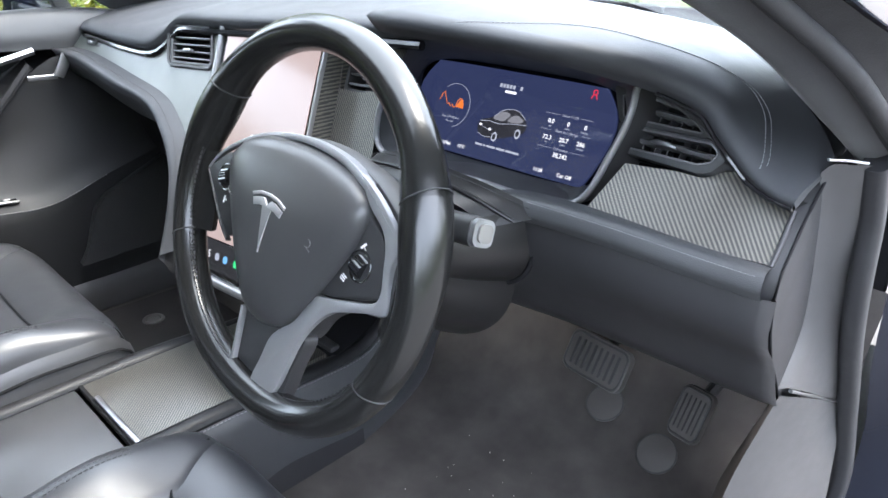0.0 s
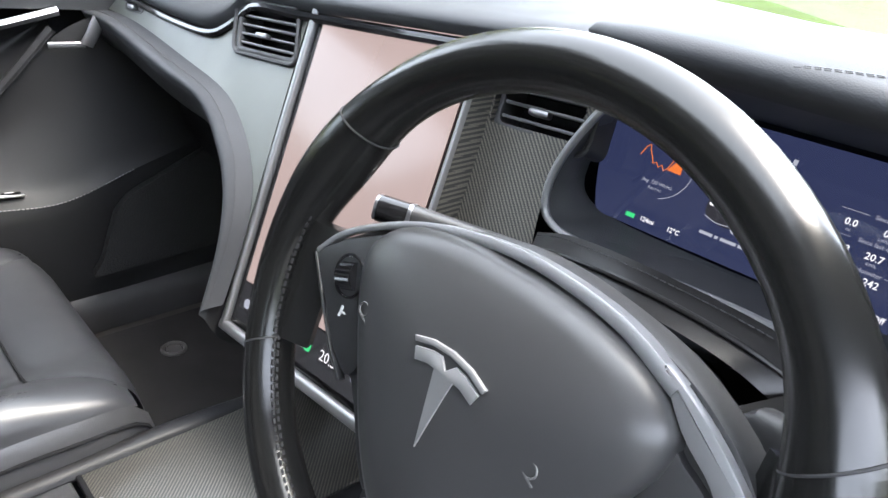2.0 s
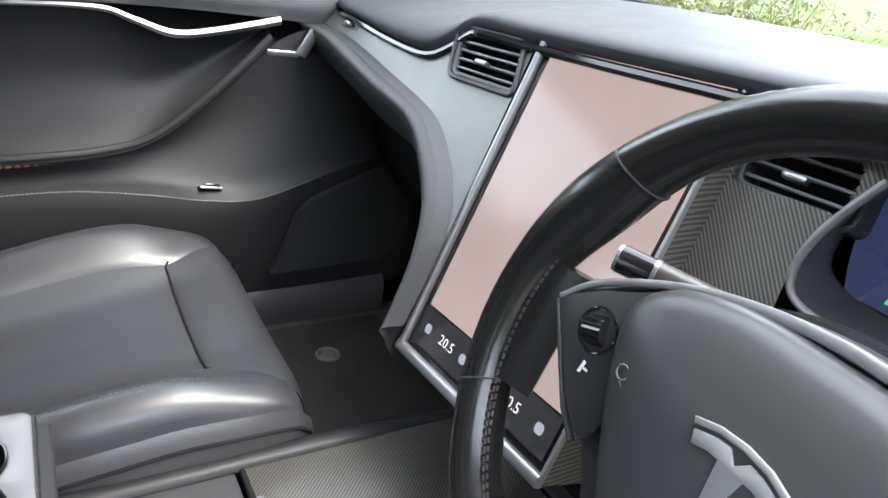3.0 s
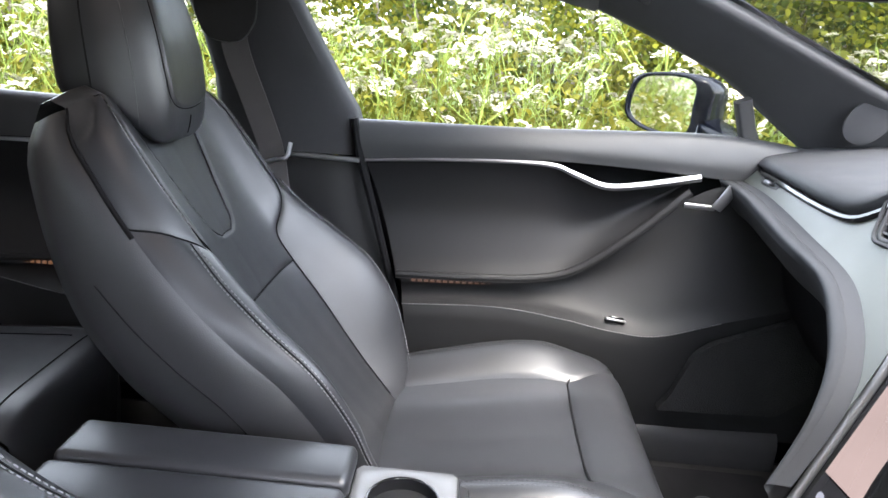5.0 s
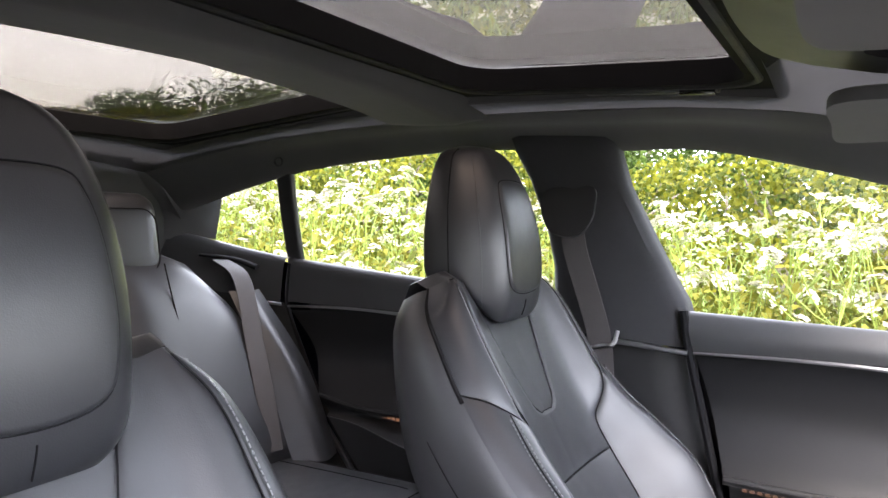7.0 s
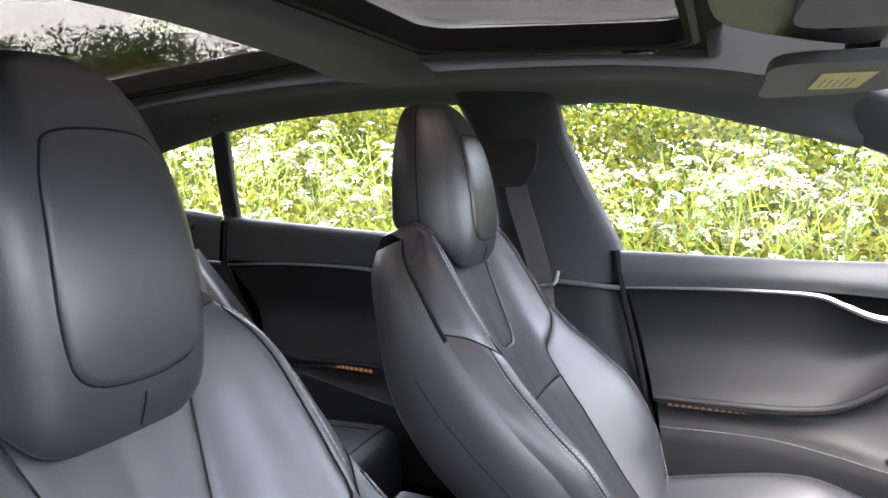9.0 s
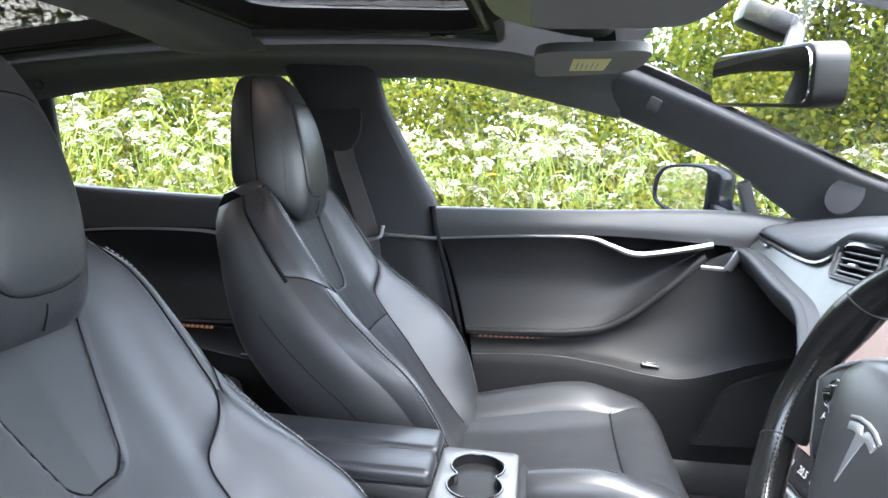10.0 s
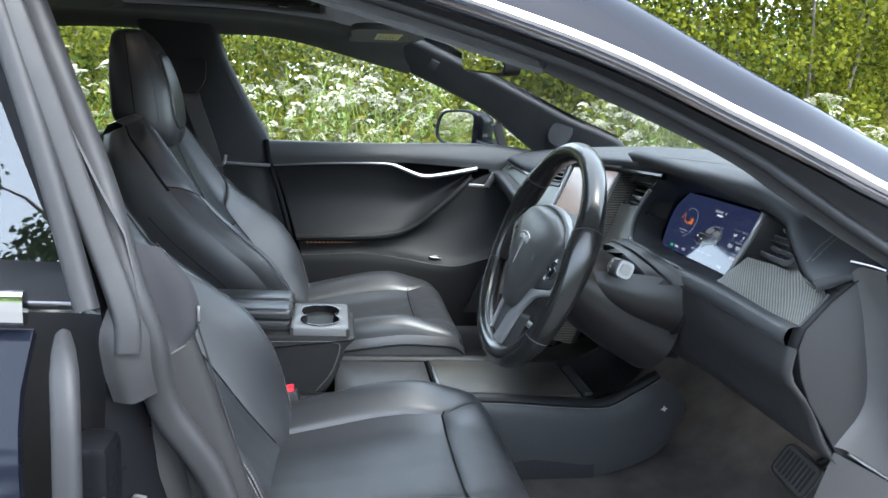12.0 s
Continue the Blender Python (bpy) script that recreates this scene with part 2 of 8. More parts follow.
EMBLEM = material("matt_silver_emblem", (0.30, 0.30, 0.30), 0.42, metal=0.5, var=0.05)
COLUMN = material("dark_column_plastic", (0.0095, 0.009, 0.0092), 0.36, grain=("noise", 1400), var=0.15, bump=0.10, spec=0.35)
DARK_SUEDE = material("dark_suede", (0.022, 0.0222, 0.025), 0.92, grain=("noise", 900), var=0.16, stain=12, bump=0.35, spec=0.15)
DOOR_LEATHER = material("door_leather", (0.0115, 0.0115, 0.0125), 0.44, grain=("cell", 900), var=0.12, stain=4, bump=0.25, spec=0.2)
MAT_PILE = material("dark_mat_pile", (0.030, 0.028, 0.027), 1.0, grain=("noise", 1300), var=0.35, stain=12, bump=0.9, spec=0.1)

# ---- building tools ----
from mathutils.bvhtree import BVHTree


def V(*p):
    return Vector(p)


def smooth(pts, n):
    """n points on a Catmull-Rom curve through pts, evenly spread along its length."""
    p = [Vector(q) for q in pts]
    p = [p[0] * 2 - p[1]] + p + [p[-1] * 2 - p[-2]]
    dense = []
    for i in range(1, len(p) - 2):
        a, b, c, d = p[i - 1 : i + 3]
        for k in range(12):
            t = k / 12
            dense.append(0.5 * (2 * b + (c - a) * t + (2 * a - 5 * b + 4 * c - d) * t * t + (3 * b - a - 3 * c + d) * t ** 3))
    dense.append(p[-2])
    run = [0.0]
    for a, b in zip(dense, dense[1:]):
        run.append(run[-1] + (b - a).length)
    out, j = [], 0
    for i in range(n):
        s = run[-1] * i / (n - 1)
        while j < len(run) - 2 and run[j + 1] < s:
            j += 1
        u = (s - run[j]) / max(1e-9, run[j + 1] - run[j])
        out.append(dense[j].lerp(dense[j + 1], min(1, max(0, u))))
    return out


def spline(v, pts):
    """The value at v of a smooth curve through the pairs pts."""
    if v <= pts[0][0]:
        return pts[0][1]
    for i in range(len(pts) - 1):
        (a, fa), (b, fb) = pts[i], pts[i + 1]
        if v <= b:
            sl = lambda k: (pts[min(k + 1, len(pts) - 1)][1] - pts[max(k - 1, 0)][1]) / max(1e-9, pts[min(k + 1, len(pts) - 1)][0] - pts[max(k - 1, 0)][0])
            t, h = (v - a) / (b - a), b - a
            return fa * (2 * t ** 3 - 3 * t * t + 1) + fb * (3 * t * t - 2 * t ** 3) + h * sl(i) * (t ** 3 - 2 * t * t + t) + h * sl(i + 1) * (t ** 3 - t * t)
    return pts[-1][1]


def grid(rows, closed=False):
    bm = bmesh.new()
    vs = [[bm.verts.new(p) for p in r] for r in rows]
    m = len(rows[0])
    for i in range(len(rows) - 1):
        for j in range(m if closed else m - 1):
            k = (j + 1) % m
            try:
                bm.faces.new((vs[i][j], vs[i][k], vs[i + 1][k], vs[i + 1][j]))
            except ValueError:
                pass
    return bm


def loft(curves, nu=24, nv=12, thick=0.0):
    """A skin through the curves."""
    cs = [smooth(c, nu) for c in curves]
    rows = list(zip(*[smooth([c[j] for c in cs], nv) if len(cs) > 2 else [cs[0][j].lerp(cs[1][j], k / (nv - 1)) for k in range(nv)] for j in range(nu)]))
    bm = grid(rows)
    if thick:
        bmesh.ops.recalc_face_normals(bm, faces=bm.faces)
        bmesh.ops.solidify(bm, geom=bm.faces[:], thickness=thick)
    return bm


def sweep(path, prof, up=(0, 0, 1), closed=False, caps=True, scale=None):
    """prof: (side, height) pairs carried along the path."""
    up = Vector(up)
    rows = []
    n = len(path)
    for i, p in enumerate(path):
        a, b = (path[i - 1], path[(i + 1) % n]) if closed else (path[max(i - 1, 0)], path[min(i + 1, n - 1)])
        d = (Vector(b) - Vector(a)).normalized()
        s = d.cross(up).normalized()
        w = s.cross(d)
        k = scale(i / (n - 1)) if scale else 1.0
        rows.append([Vector(p) + s * x * k + w * y * k for x, y in prof])
    if closed:
        rows.append(rows[0])
    bm = grid(rows, closed=True)
    if caps and not closed:
        for i in (0, -1):
            try:
                bm.faces.new([bm.verts.new(q) for q in rows[i]])
            except ValueError:
                pass
    bmesh.ops.remove_doubles(bm, verts=bm.verts, dist=1e-5)
    bmesh.ops.recalc_face_normals(bm, faces=bm.faces)
    return bm


def ring(r, n=10, sx=1.0, sy=1.0):
    return [(r * sx * math.cos(2 * math.pi * k / n), r * sy * math.sin(2 * math.pi * k / n)) for k in range(n)]


def tube(path, r, n=10, closed=False, scale=None, up=(0.13, 0.07, 1)):
    return sweep(path, ring(r, n), up=up, closed=closed, scale=scale)


def box(c, size, bevel=0.004, m=None, seg=2):
    bm = bmesh.new()
    bmesh.ops.create_cube(bm, size=1)
    bmesh.ops.scale(bm, vec=size, verts=bm.verts)
    if bevel:
        bmesh.ops.bevel(bm, geom=bm.edges[:], offset=bevel, segments=seg, profile=0.5, affect="EDGES")
    bmesh.ops.transform(bm, matrix=Matrix.Translation(c) @ (m or Matrix()), verts=bm.verts)
    return bm


def plate(pts, depth, m=None, bevel=0.0, seg=2, hole=None):
    """An outline in the xy plane, given thickness downwards from z = 0."""
    bm = bmesh.new()
    top = bm.faces.new([bm.verts.new((x, y, 0)) for x, y in pts])
    if hole:
        bm.faces.remove(top)
        n = len(pts)
        outer = bm.verts[:]
        inner = [bm.verts.new((x, y, 0)) for x, y in hole]
        for k in range(n):
            bm.faces.new((outer[k], outer[(k + 1) % n], inner[(k + 1) % n], inner[k]))
    r = bmesh.ops.extrude_face_region(bm, geom=bm.faces[:])
    bmesh.ops.translate(bm, verts=[v for v in r["geom"] if isinstance(v, bmesh.types.BMVert)], vec=(0, 0, -depth))
    bmesh.ops.recalc_face_normals(bm, faces=bm.faces)
    if bevel:
        es = [e for e in bm.edges if all(abs(v.co.z) < 1e-6 for v in e.verts) and e.is_manifold and e.calc_face_angle(0) > 0.5]
        bmesh.ops.bevel(bm, geom=es, offset=bevel, segments=seg, profile=0.5, affect="EDGES")
    if m:
        bmesh.ops.transform(bm, matrix=m, verts=bm.verts)
    return bm


def outline(pts, n):
    """A closed smooth 2D outline through pts."""
    q = [Vector((x, y, 0)) for x, y in pts]
    out = []
    k = len(q)
    per = max(2, n // k)
    for i in range(k):
        a, b, c, d = q[i - 1], q[i], q[(i + 1) % k], q[(i + 2) % k]
        for j in range(per):
            t = j / per
            p = 0.5 * (2 * b + (c - a) * t + (2 * a - 5 * b + 4 * c - d) * t * t + (3 * b - a - 3 * c + d) * t ** 3)
            out.append((p.x, p.y))
    return out


def bent(pts, r, seg=4):
    """A polygon whose corners are rounded over a length r."""
    out = []
    for i, p in enumerate(pts):
        p, a, b = Vector(p), Vector(pts[i - 1]), Vector(pts[(i + 1) % len(pts)])
        p0 = p + (a - p).normalized() * min(r, (a - p).length * 0.45)
        p1 = p + (b - p).normalized() * min(r, (b - p).length * 0.45)
        for k in range(seg + 1):
            t = k / seg
            q = p0 * (1 - t) ** 2 + p * 2 * t * (1 - t) + p1 * t * t
            out.append((q.x, q.y))
    return out


def rounded(w, h, r, seg=5):
    """A rectangle with round corners, centred."""
    out = []
    for cx, cy, a0 in ((1, 1, 0), (-1, 1, 90), (-1, -1, 180), (1, -1, 270)):
        for k in range(seg + 1):
            a = radians(a0 + 90 * k / seg)
            out.append((cx * (w / 2 - r) + r * math.cos(a), cy * (h / 2 - r) + r * math.sin(a)))
    return out


def join(*bms):
    out = bmesh.new()
    me = bpy.data.meshes.new("tmp")
    for b in bms:
        b.to_mesh(me)
        out.from_mesh(me)
        b.free()
    bpy.data.meshes.remove(me)
    return out


def cut_window(bm, m, w, h, skew=0.0):
    """Opens a skewed rectangle in a skin, seen along the z axis of m."""
    inv = m.inverted()
    gone = []
    for f in bm.faces:
        p = inv @ f.calc_center_median()
        if abs(p.y) < h / 2 and abs(p.x - skew * p.y) < w / 2 and abs(p.z) < 0.05:
            gone.append(f)
    bmesh.ops.delete(bm, geom=gone, context="FACES")
    return bm


def moved(bm, m):
    bmesh.ops.transform(bm, matrix=m, verts=bm.verts)
    return bm


def stitch(path, step=0.0065, r=0.0007, lift=(0, 0, 0.0008), fill=0.62):
    """Separate thread stitches along a line."""
    length = sum((b - a).length for a, b in zip(path, path[1:]))
    pts = smooth(path, max(3, int(length / step) + 1))
    vs, fs = [], []
    up = Vector(lift)
    for a, b in zip(pts, pts[1:]):
        d = (b - a) * fill
        if d.length < 1e-6:
            continue
        s = d.cross(up if up.length else Vector((0, 0, 1))).normalized() * r
        w = s.cross(d).normalized() * r
        k = len(vs)
        for e in (a, a + d):
            vs += [e + up + s, e + up + w, e + up - s, e + up - w]
        fs += [(k, k + 1, k + 5, k + 4), (k + 1, k + 2, k + 6, k + 5), (k + 2, k + 3, k + 7, k + 6), (k + 3, k, k + 4, k + 7), (k, k + 3, k + 2, k + 1), (k + 4, k + 5, k + 6, k + 7)]
    me = bpy.data.meshes.new("tmp")
    me.from_pydata([tuple(v) for v in vs], [], fs)
    bm = bmesh.new()
    bm.from_mesh(me)
    bpy.data.meshes.remove(me)
    return bm


def thing(name, label, category, at=(0, 0, 0), group="", kind=""):
    e = new(name)
    e.empty_display_size = 0.05
    e.location = at
    return tagged(e, label, category, group, kind)


def part(name, bm, mat, parent=None, label="", sharp=0.65):
    for f in bm.faces:
        f.smooth = True
    for e in bm.edges:
        if e.is_manifold and e.calc_face_angle(0) > sharp:
            e.smooth = False
    me = bpy.data.meshes.new(name)
    bm.to_mesh(me)
    bm.free()
    me.materials.append(mat)
    ob = new(name, me)
    if parent:
        ob.parent = parent
        if parent.parent is None:
            ob.matrix_parent_inverse = parent.matrix_basis.inverted()
    if label:
        tagged(ob, label)
    return ob


def solo(name, bm, mat, label, category, group="", kind="", sharp=0.65):
    return tagged(part(name, bm, mat, None, "", sharp), label, category, group, kind)


def words(text, size, m, bold=0.0):
    """Lettering in the xy plane of m, centred."""
    cu = bpy.data.curves.new("tmp", "FONT")
    cu.body, cu.size, cu.align_x, cu.align_y, cu.extrude, cu.offset, cu.resolution_u = text, size, "CENTER", "CENTER", 0.00008, bold, 2
    ob = bpy.data.objects.new("tmp", cu)
    me = bpy.data.meshes.new_from_object(ob)
    bm = bmesh.new()
    bm.from_mesh(me)
    bpy.data.objects.remove(ob)
    bpy.data.curves.remove(cu)
    bpy.data.meshes.remove(me)
    return moved(bm, m)


def basis(o, x, y):
    """A frame with its origin at o, x along x, y as near as may be along y."""
    x = Vector(x).normalized()
    z = x.cross(Vector(y)).normalized()
    y = z.cross(x)
    m = Matrix((x, y, z)).transposed().to_4x4()
    m.translation = Vector(o)
    return m


# ---- shell of the car: floor, lining, pillars, glass, outer body ----
FLOOR = 0.225
GROUND = -0.10
# line of the window tops and pillar edge (x for the right-hand side)
RAIL = [(0.60, -1.88, 0.985), (0.625, -1.53, 1.096), (0.645, -1.2, 1.150), (0.655, -0.98, 1.168), (0.662, -0.74, 1.171), (0.668, -0.545, 1.172), (0.690, -0.18, 1.102), (0.712, 0.03, 1.020), (0.733, 0.10, 0.985), (0.741, 0.168, 0.938), (0.747, 0.27, 0.868)]
# the same line on the driver's side, under the open door's frame
RAIL_RIGHT = [(0.60, -1.88, 0.955), (0.625, -1.53, 1.075), (0.645, -1.2, 1.132), (0.655, -0.98, 1.150), (0.662, -0.74, 1.153), (0.668, -0.545, 1.152), (0.690, -0.18, 1.075), (0.712, 0.03, 0.997), (0.733, 0.10, 0.958), (0.741, 0.168, 0.920), (0.747, 0.27, 0.868)]
# inner edge: roof lining border, then windscreen edge
LINER = [(0.50, -1.90, 1.08), (0.53, -1.53, 1.150), (0.545, -1.2, 1.190), (0.55, -0.98, 1.205), (0.55, -0.74, 1.212), (0.55, -0.50, 1.212), (0.57, -0.20, 1.187), (0.60, 0.054, 1.092), (0.605, 0.18, 1.040), (0.61, 0.301, 0.990), (0.63, 0.48, 0.928)]


def floor_and_walls():
    rows = []
    for y, z in ((-1.9, 0.42), (-1.35, 0.36), (-1.22, FLOOR + 0.01), (-0.7, FLOOR), (0.0, FLOOR), (0.36, FLOOR + 0.005), (0.48, 0.27), (0.62, 0.40), (0.72, 0.56)):
        rows.append([V(x, y, z + 0.004 * noise.noise(V(x * 6, y * 6, 3))) for x in np.linspace(-0.70, 0.735, 40)])
    floor = solo("floor", grid(rows), CARPET, "charcoal carpeted car floor rising to the toe board", "floor", kind="structure")
    lint = bmesh.new()
    rnd = random.Random(4)
    for k in range(34):
        x, y = rnd.gauss(0.36, 0.10), rnd.uniform(0.05, 0.44)
        if k > 22:
            x, y = rnd.uniform(0.2, 0.64), rnd.uniform(-0.02, 0.35)
        s = rnd.uniform(0.0006, 0.0016)
        bmesh.ops.create_icosphere(lint, subdivisions=1, radius=s, matrix=Matrix.Translation((x, y, FLOOR + 0.004 + s * 0.4)))
    tagged(part("lint", lint, LINT, floor, "specks of pale lint and dust on the carpet"), kind="stuff")
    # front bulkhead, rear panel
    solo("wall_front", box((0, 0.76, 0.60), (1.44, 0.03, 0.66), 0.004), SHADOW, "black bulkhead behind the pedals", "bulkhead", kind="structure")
    solo("wall_rear", loft([[(-0.66, -1.96, 0.35), (0, -2.02, 0.35), (0.66, -1.96, 0.35)], [(-0.64, -1.95, 0.80), (0, -2.0, 0.80), (0.64, -1.95, 0.80)], [(-0.52, -1.93, 1.08), (0, -1.98, 1.12), (0.52, -1.93, 1.08)]], 16, 10, 0.02), PLASTIC, "dark rear panel behind the back seat", "panel", kind="structure")
    # floor mat of the passenger, with its fastener
    mat = thing("floor_mat", "charcoal floor mat with a round fastener", "floor mat", (-0.42, 0.1, FLOOR))
    part("mat", box((-0.42, 0.02, FLOOR + 0.010), (0.44, 0.5, 0.012), 0.005), MAT_PILE, mat)
    part("fastener", join(tube([V(-0.523 + 0.02 * math.cos(a), 0.120 + 0.02 * math.sin(a), FLOOR + 0.017) for a in np.linspace(0, 2 * math.pi, 24, endpoint=False)], 0.004, 8, closed=True), plate(ring(0.014, 20), 0.003, Matrix.Translation((-0.523, 0.120, FLOOR + 0.018)))), DISC, mat, "grey plastic fastener ring")


def lining():
    def edge(k, s):
        return [V(s * x, y, z) for x, y, z in k]
    # roof lining with two openings: front sunroof and rear panel
    def roof_z(x, y):
        z = spline(y, [(-1.9, 1.09), (-1.53, 1.165), (-1.2, 1.205), (-0.9, 1.228), (-0.5, 1.232), (-0.2, 1.195)])
        return z + 0.012 - 0.030 * (abs(x) / 0.55) ** 3
    bm = bmesh.new()
    xs = list(np.linspace(-0.55, 0.55, 23))
    ys = [-1.9, -1.72, -1.6, -1.45, -1.3, -1.11, -1.06, -1.0, -0.95, -0.85, -0.73, -0.6, -0.445, -0.41, -0.36, -0.3, -0.2]
    vs = {}
    for i, y in enumerate(ys):
        half = spline(y, [(-1.9, 0.50), (-1.53, 0.53), (-1.2, 0.545), (-0.5, 0.55), (-0.2, 0.57)])
        for j, x in enumerate(xs):
            vs[i, j] = bm.verts.new((x / 0.55 * half, y, roof_z(x, y)))
    for i in range(len(ys) - 1):
        for j in range(len(xs) - 1):
            yc, xc = (ys[i] + ys[i + 1]) / 2, (xs[j] + xs[j + 1]) / 2
            if abs(xc) < 0.44 and (-0.95 < yc < -0.445 or -1.72 < yc < -1.11):
                continue
            bm.faces.new((vs[i, j], vs[i, j + 1], vs[i + 1, j + 1], vs[i + 1, j]))
    bmesh.ops.solidify(bm, geom=bm.faces[:], thickness=-0.012)
    solo("ceiling", bm, HEADLINER, "dark grey suede roof lining with two glass openings", "roof lining", kind="structure")
    # cross beam between the two panes
    drop = lambda x: 0.020 + 0.012 * min(1, abs(x) / 0.44) - 0.040 * max(0, (abs(x) - 0.45) / 0.105)
    beam = [[V(x, y, roof_z(x, -1.04) + (0.016 if f < 0 else -f * drop(x))) for x in np.linspace(-0.555, 0.555, 60)] for y, f in ((-0.940, -1), (-0.944, 0.55), (-0.952, 0.85), (-0.970, 1.0), (-1.030, 1.06), (-1.095, 1.0), (-1.112, 0.85), (-1.122, 0.5), (-1.126, -1))]
    solo("trim_roof_beam", grid(beam), HEADLINER, "suede-covered roof cross beam between the glass panes", "roof beam", kind="structure")
    # black frames and panes
    for k, (y0, y1, lab, tint) in enumerate(((-0.940, -0.440, "tinted glass sunroof in a black frame", TINT), (-1.73, -1.105, "tinted fixed rear roof glass", REAR_TINT))):
        win = thing(f"window_{k + 1}", lab, "roof window", (0, (y0 + y1) / 2, 1.24), kind="structure")
        out, inn = rounded(0.965, y1 - y0 + 0.03, 0.05), rounded(0.80, y1 - y0 - 0.07, 0.06)
        z = roof_z(0, (y0 + y1) / 2)
        tilt = math.degrees(math.atan2(roof_z(0, y1) - roof_z(0, y0), y1 - y0))
        m = pose(0, (y0 + y1) / 2, z + 0.024, tilt)
        part("frame", plate(out, 0.036, m, 0.003, hole=inn), SHADOW, win, "black rubber and plastic frame")
        part("seal", tube([m @ V(x, y, -0.034) for x, y in rounded(0.84, y1 - y0 - 0.04, 0.06, 8)], 0.006, 8, closed=True), SEAL, win)
        part("pane", plate(rounded(0.90, y1 - y0, 0.05), 0.005, m @ Matrix.Translation((0, 0, 0.012))), tint, win, "dark tinted glass")
    # upright lips of the lining round the two openings
    for y0, y1 in ((-0.95, -0.445), (-1.72, -1.11)):
        loop = [(x, y) for x, y in [(-0.449, y0 + (y1 - y0) * k / 8) for k in range(9)] + [(-0.449 + 0.898 * k / 8, y1) for k in range(1, 9)] + [(0.449, y1 + (y0 - y1) * k / 8) for k in range(1, 9)] + [(0.449 - 0.898 * k / 8, y0) for k in range(1, 8)]]
        solo("trim_roof_opening", grid([[V(x, y, roof_z(x, y) - 0.002) for x, y in loop], [V(x, y, roof_z(x, y) + 0.045) for x, y in loop]], closed=True), HEADLINER, "suede edge of a roof opening", "trim", kind="structure")
    rail = thing("sunroof_rail", "black sunroof guide rail", "rail", (-0.44, -0.7, 1.22))
    part("guide", box((-0.435, -0.62, 1.234), (0.012, 0.20, 0.010), 0.002), PLASTIC, rail)
    part("slider", box((-0.432, -0.55, 1.230), (0.014, 0.05, 0.008), 0.002), GLOSS, rail)
    for s, side in ((-1, "left"), (1, "right")):
        rl, li = edge(RAIL if s < 0 else RAIL_RIGHT, s), edge(LINER, s)
        mid = [(a + b) / 2 + V(-s * 0.0, 0, 0.012) for a, b in zip(rl, li)]
        k = 5
        # roof side lining behind the screen joint
        solo("trim_roof_side_" + side, loft([[a + V(-s * 0.03, 0, 0.010) for a in li[: k + 2]], li[: k + 2], mid[: k + 2], [a + V(0, 0, 0.004) for a in rl[: k + 2]], [a + V(s * 0.02, 0, -0.002) for a in rl[: k + 2]]], 40, 12, 0.006), HEADLINER, "dark suede side lining above the windows", "lining", kind="structure")
        pil = [a + V(0, 0, 0.001) for a in rl[k + 1 :]] + [V(s * 0.758, 0.300, 0.840)], [a + V(0, 0, 0.001) for a in li[k + 1 :]] + [V(s * 0.68, 0.50, 0.870)]
        midp = [(a + b) / 2 + V(-s * 0.015, -0.02, 0.012) for a, b in zip(*pil)]
        solo("trim_a_pillar_" + side, loft([[a + V(s * 0.036, 0.004, 0.012) for a in pil[0]], [a + V(s * 0.018, 0.0, -0.002) for a in pil[0]], pil[0], midp, pil[1], [a + V(s * 0.02, 0.02, 0.01) for a in pil[1]]], 30, 18), SUEDE, "suede-covered windscreen pillar trim", "pillar trim", kind="structure")
    solo("label_pad", moved(plate(rounded(0.026, 0.030, 0.003), 0.003, None, 0.001), basis((-0.600, -0.121, 1.128), (0, 0.90, -0.38), (0.45, 0.1, 0.85)) @ Matrix.Translation((0, 0, 0.014))), LABEL_G, "small grey fabric tag on the pillar trim", "tag")
    tw = basis((-0.640, 0.292, 0.952), (0, 0.9, -0.35), (0.3, 0.2, 0.9))
    solo("tweeter_cover", plate([(x, y * 1.2) for x, y in ring(0.036, 28)], 0.004, tw @ Matrix.Translation((0, 0, 0.006)), 0.002), SUEDE, "round suede-covered tweeter grille on the pillar", "speaker")


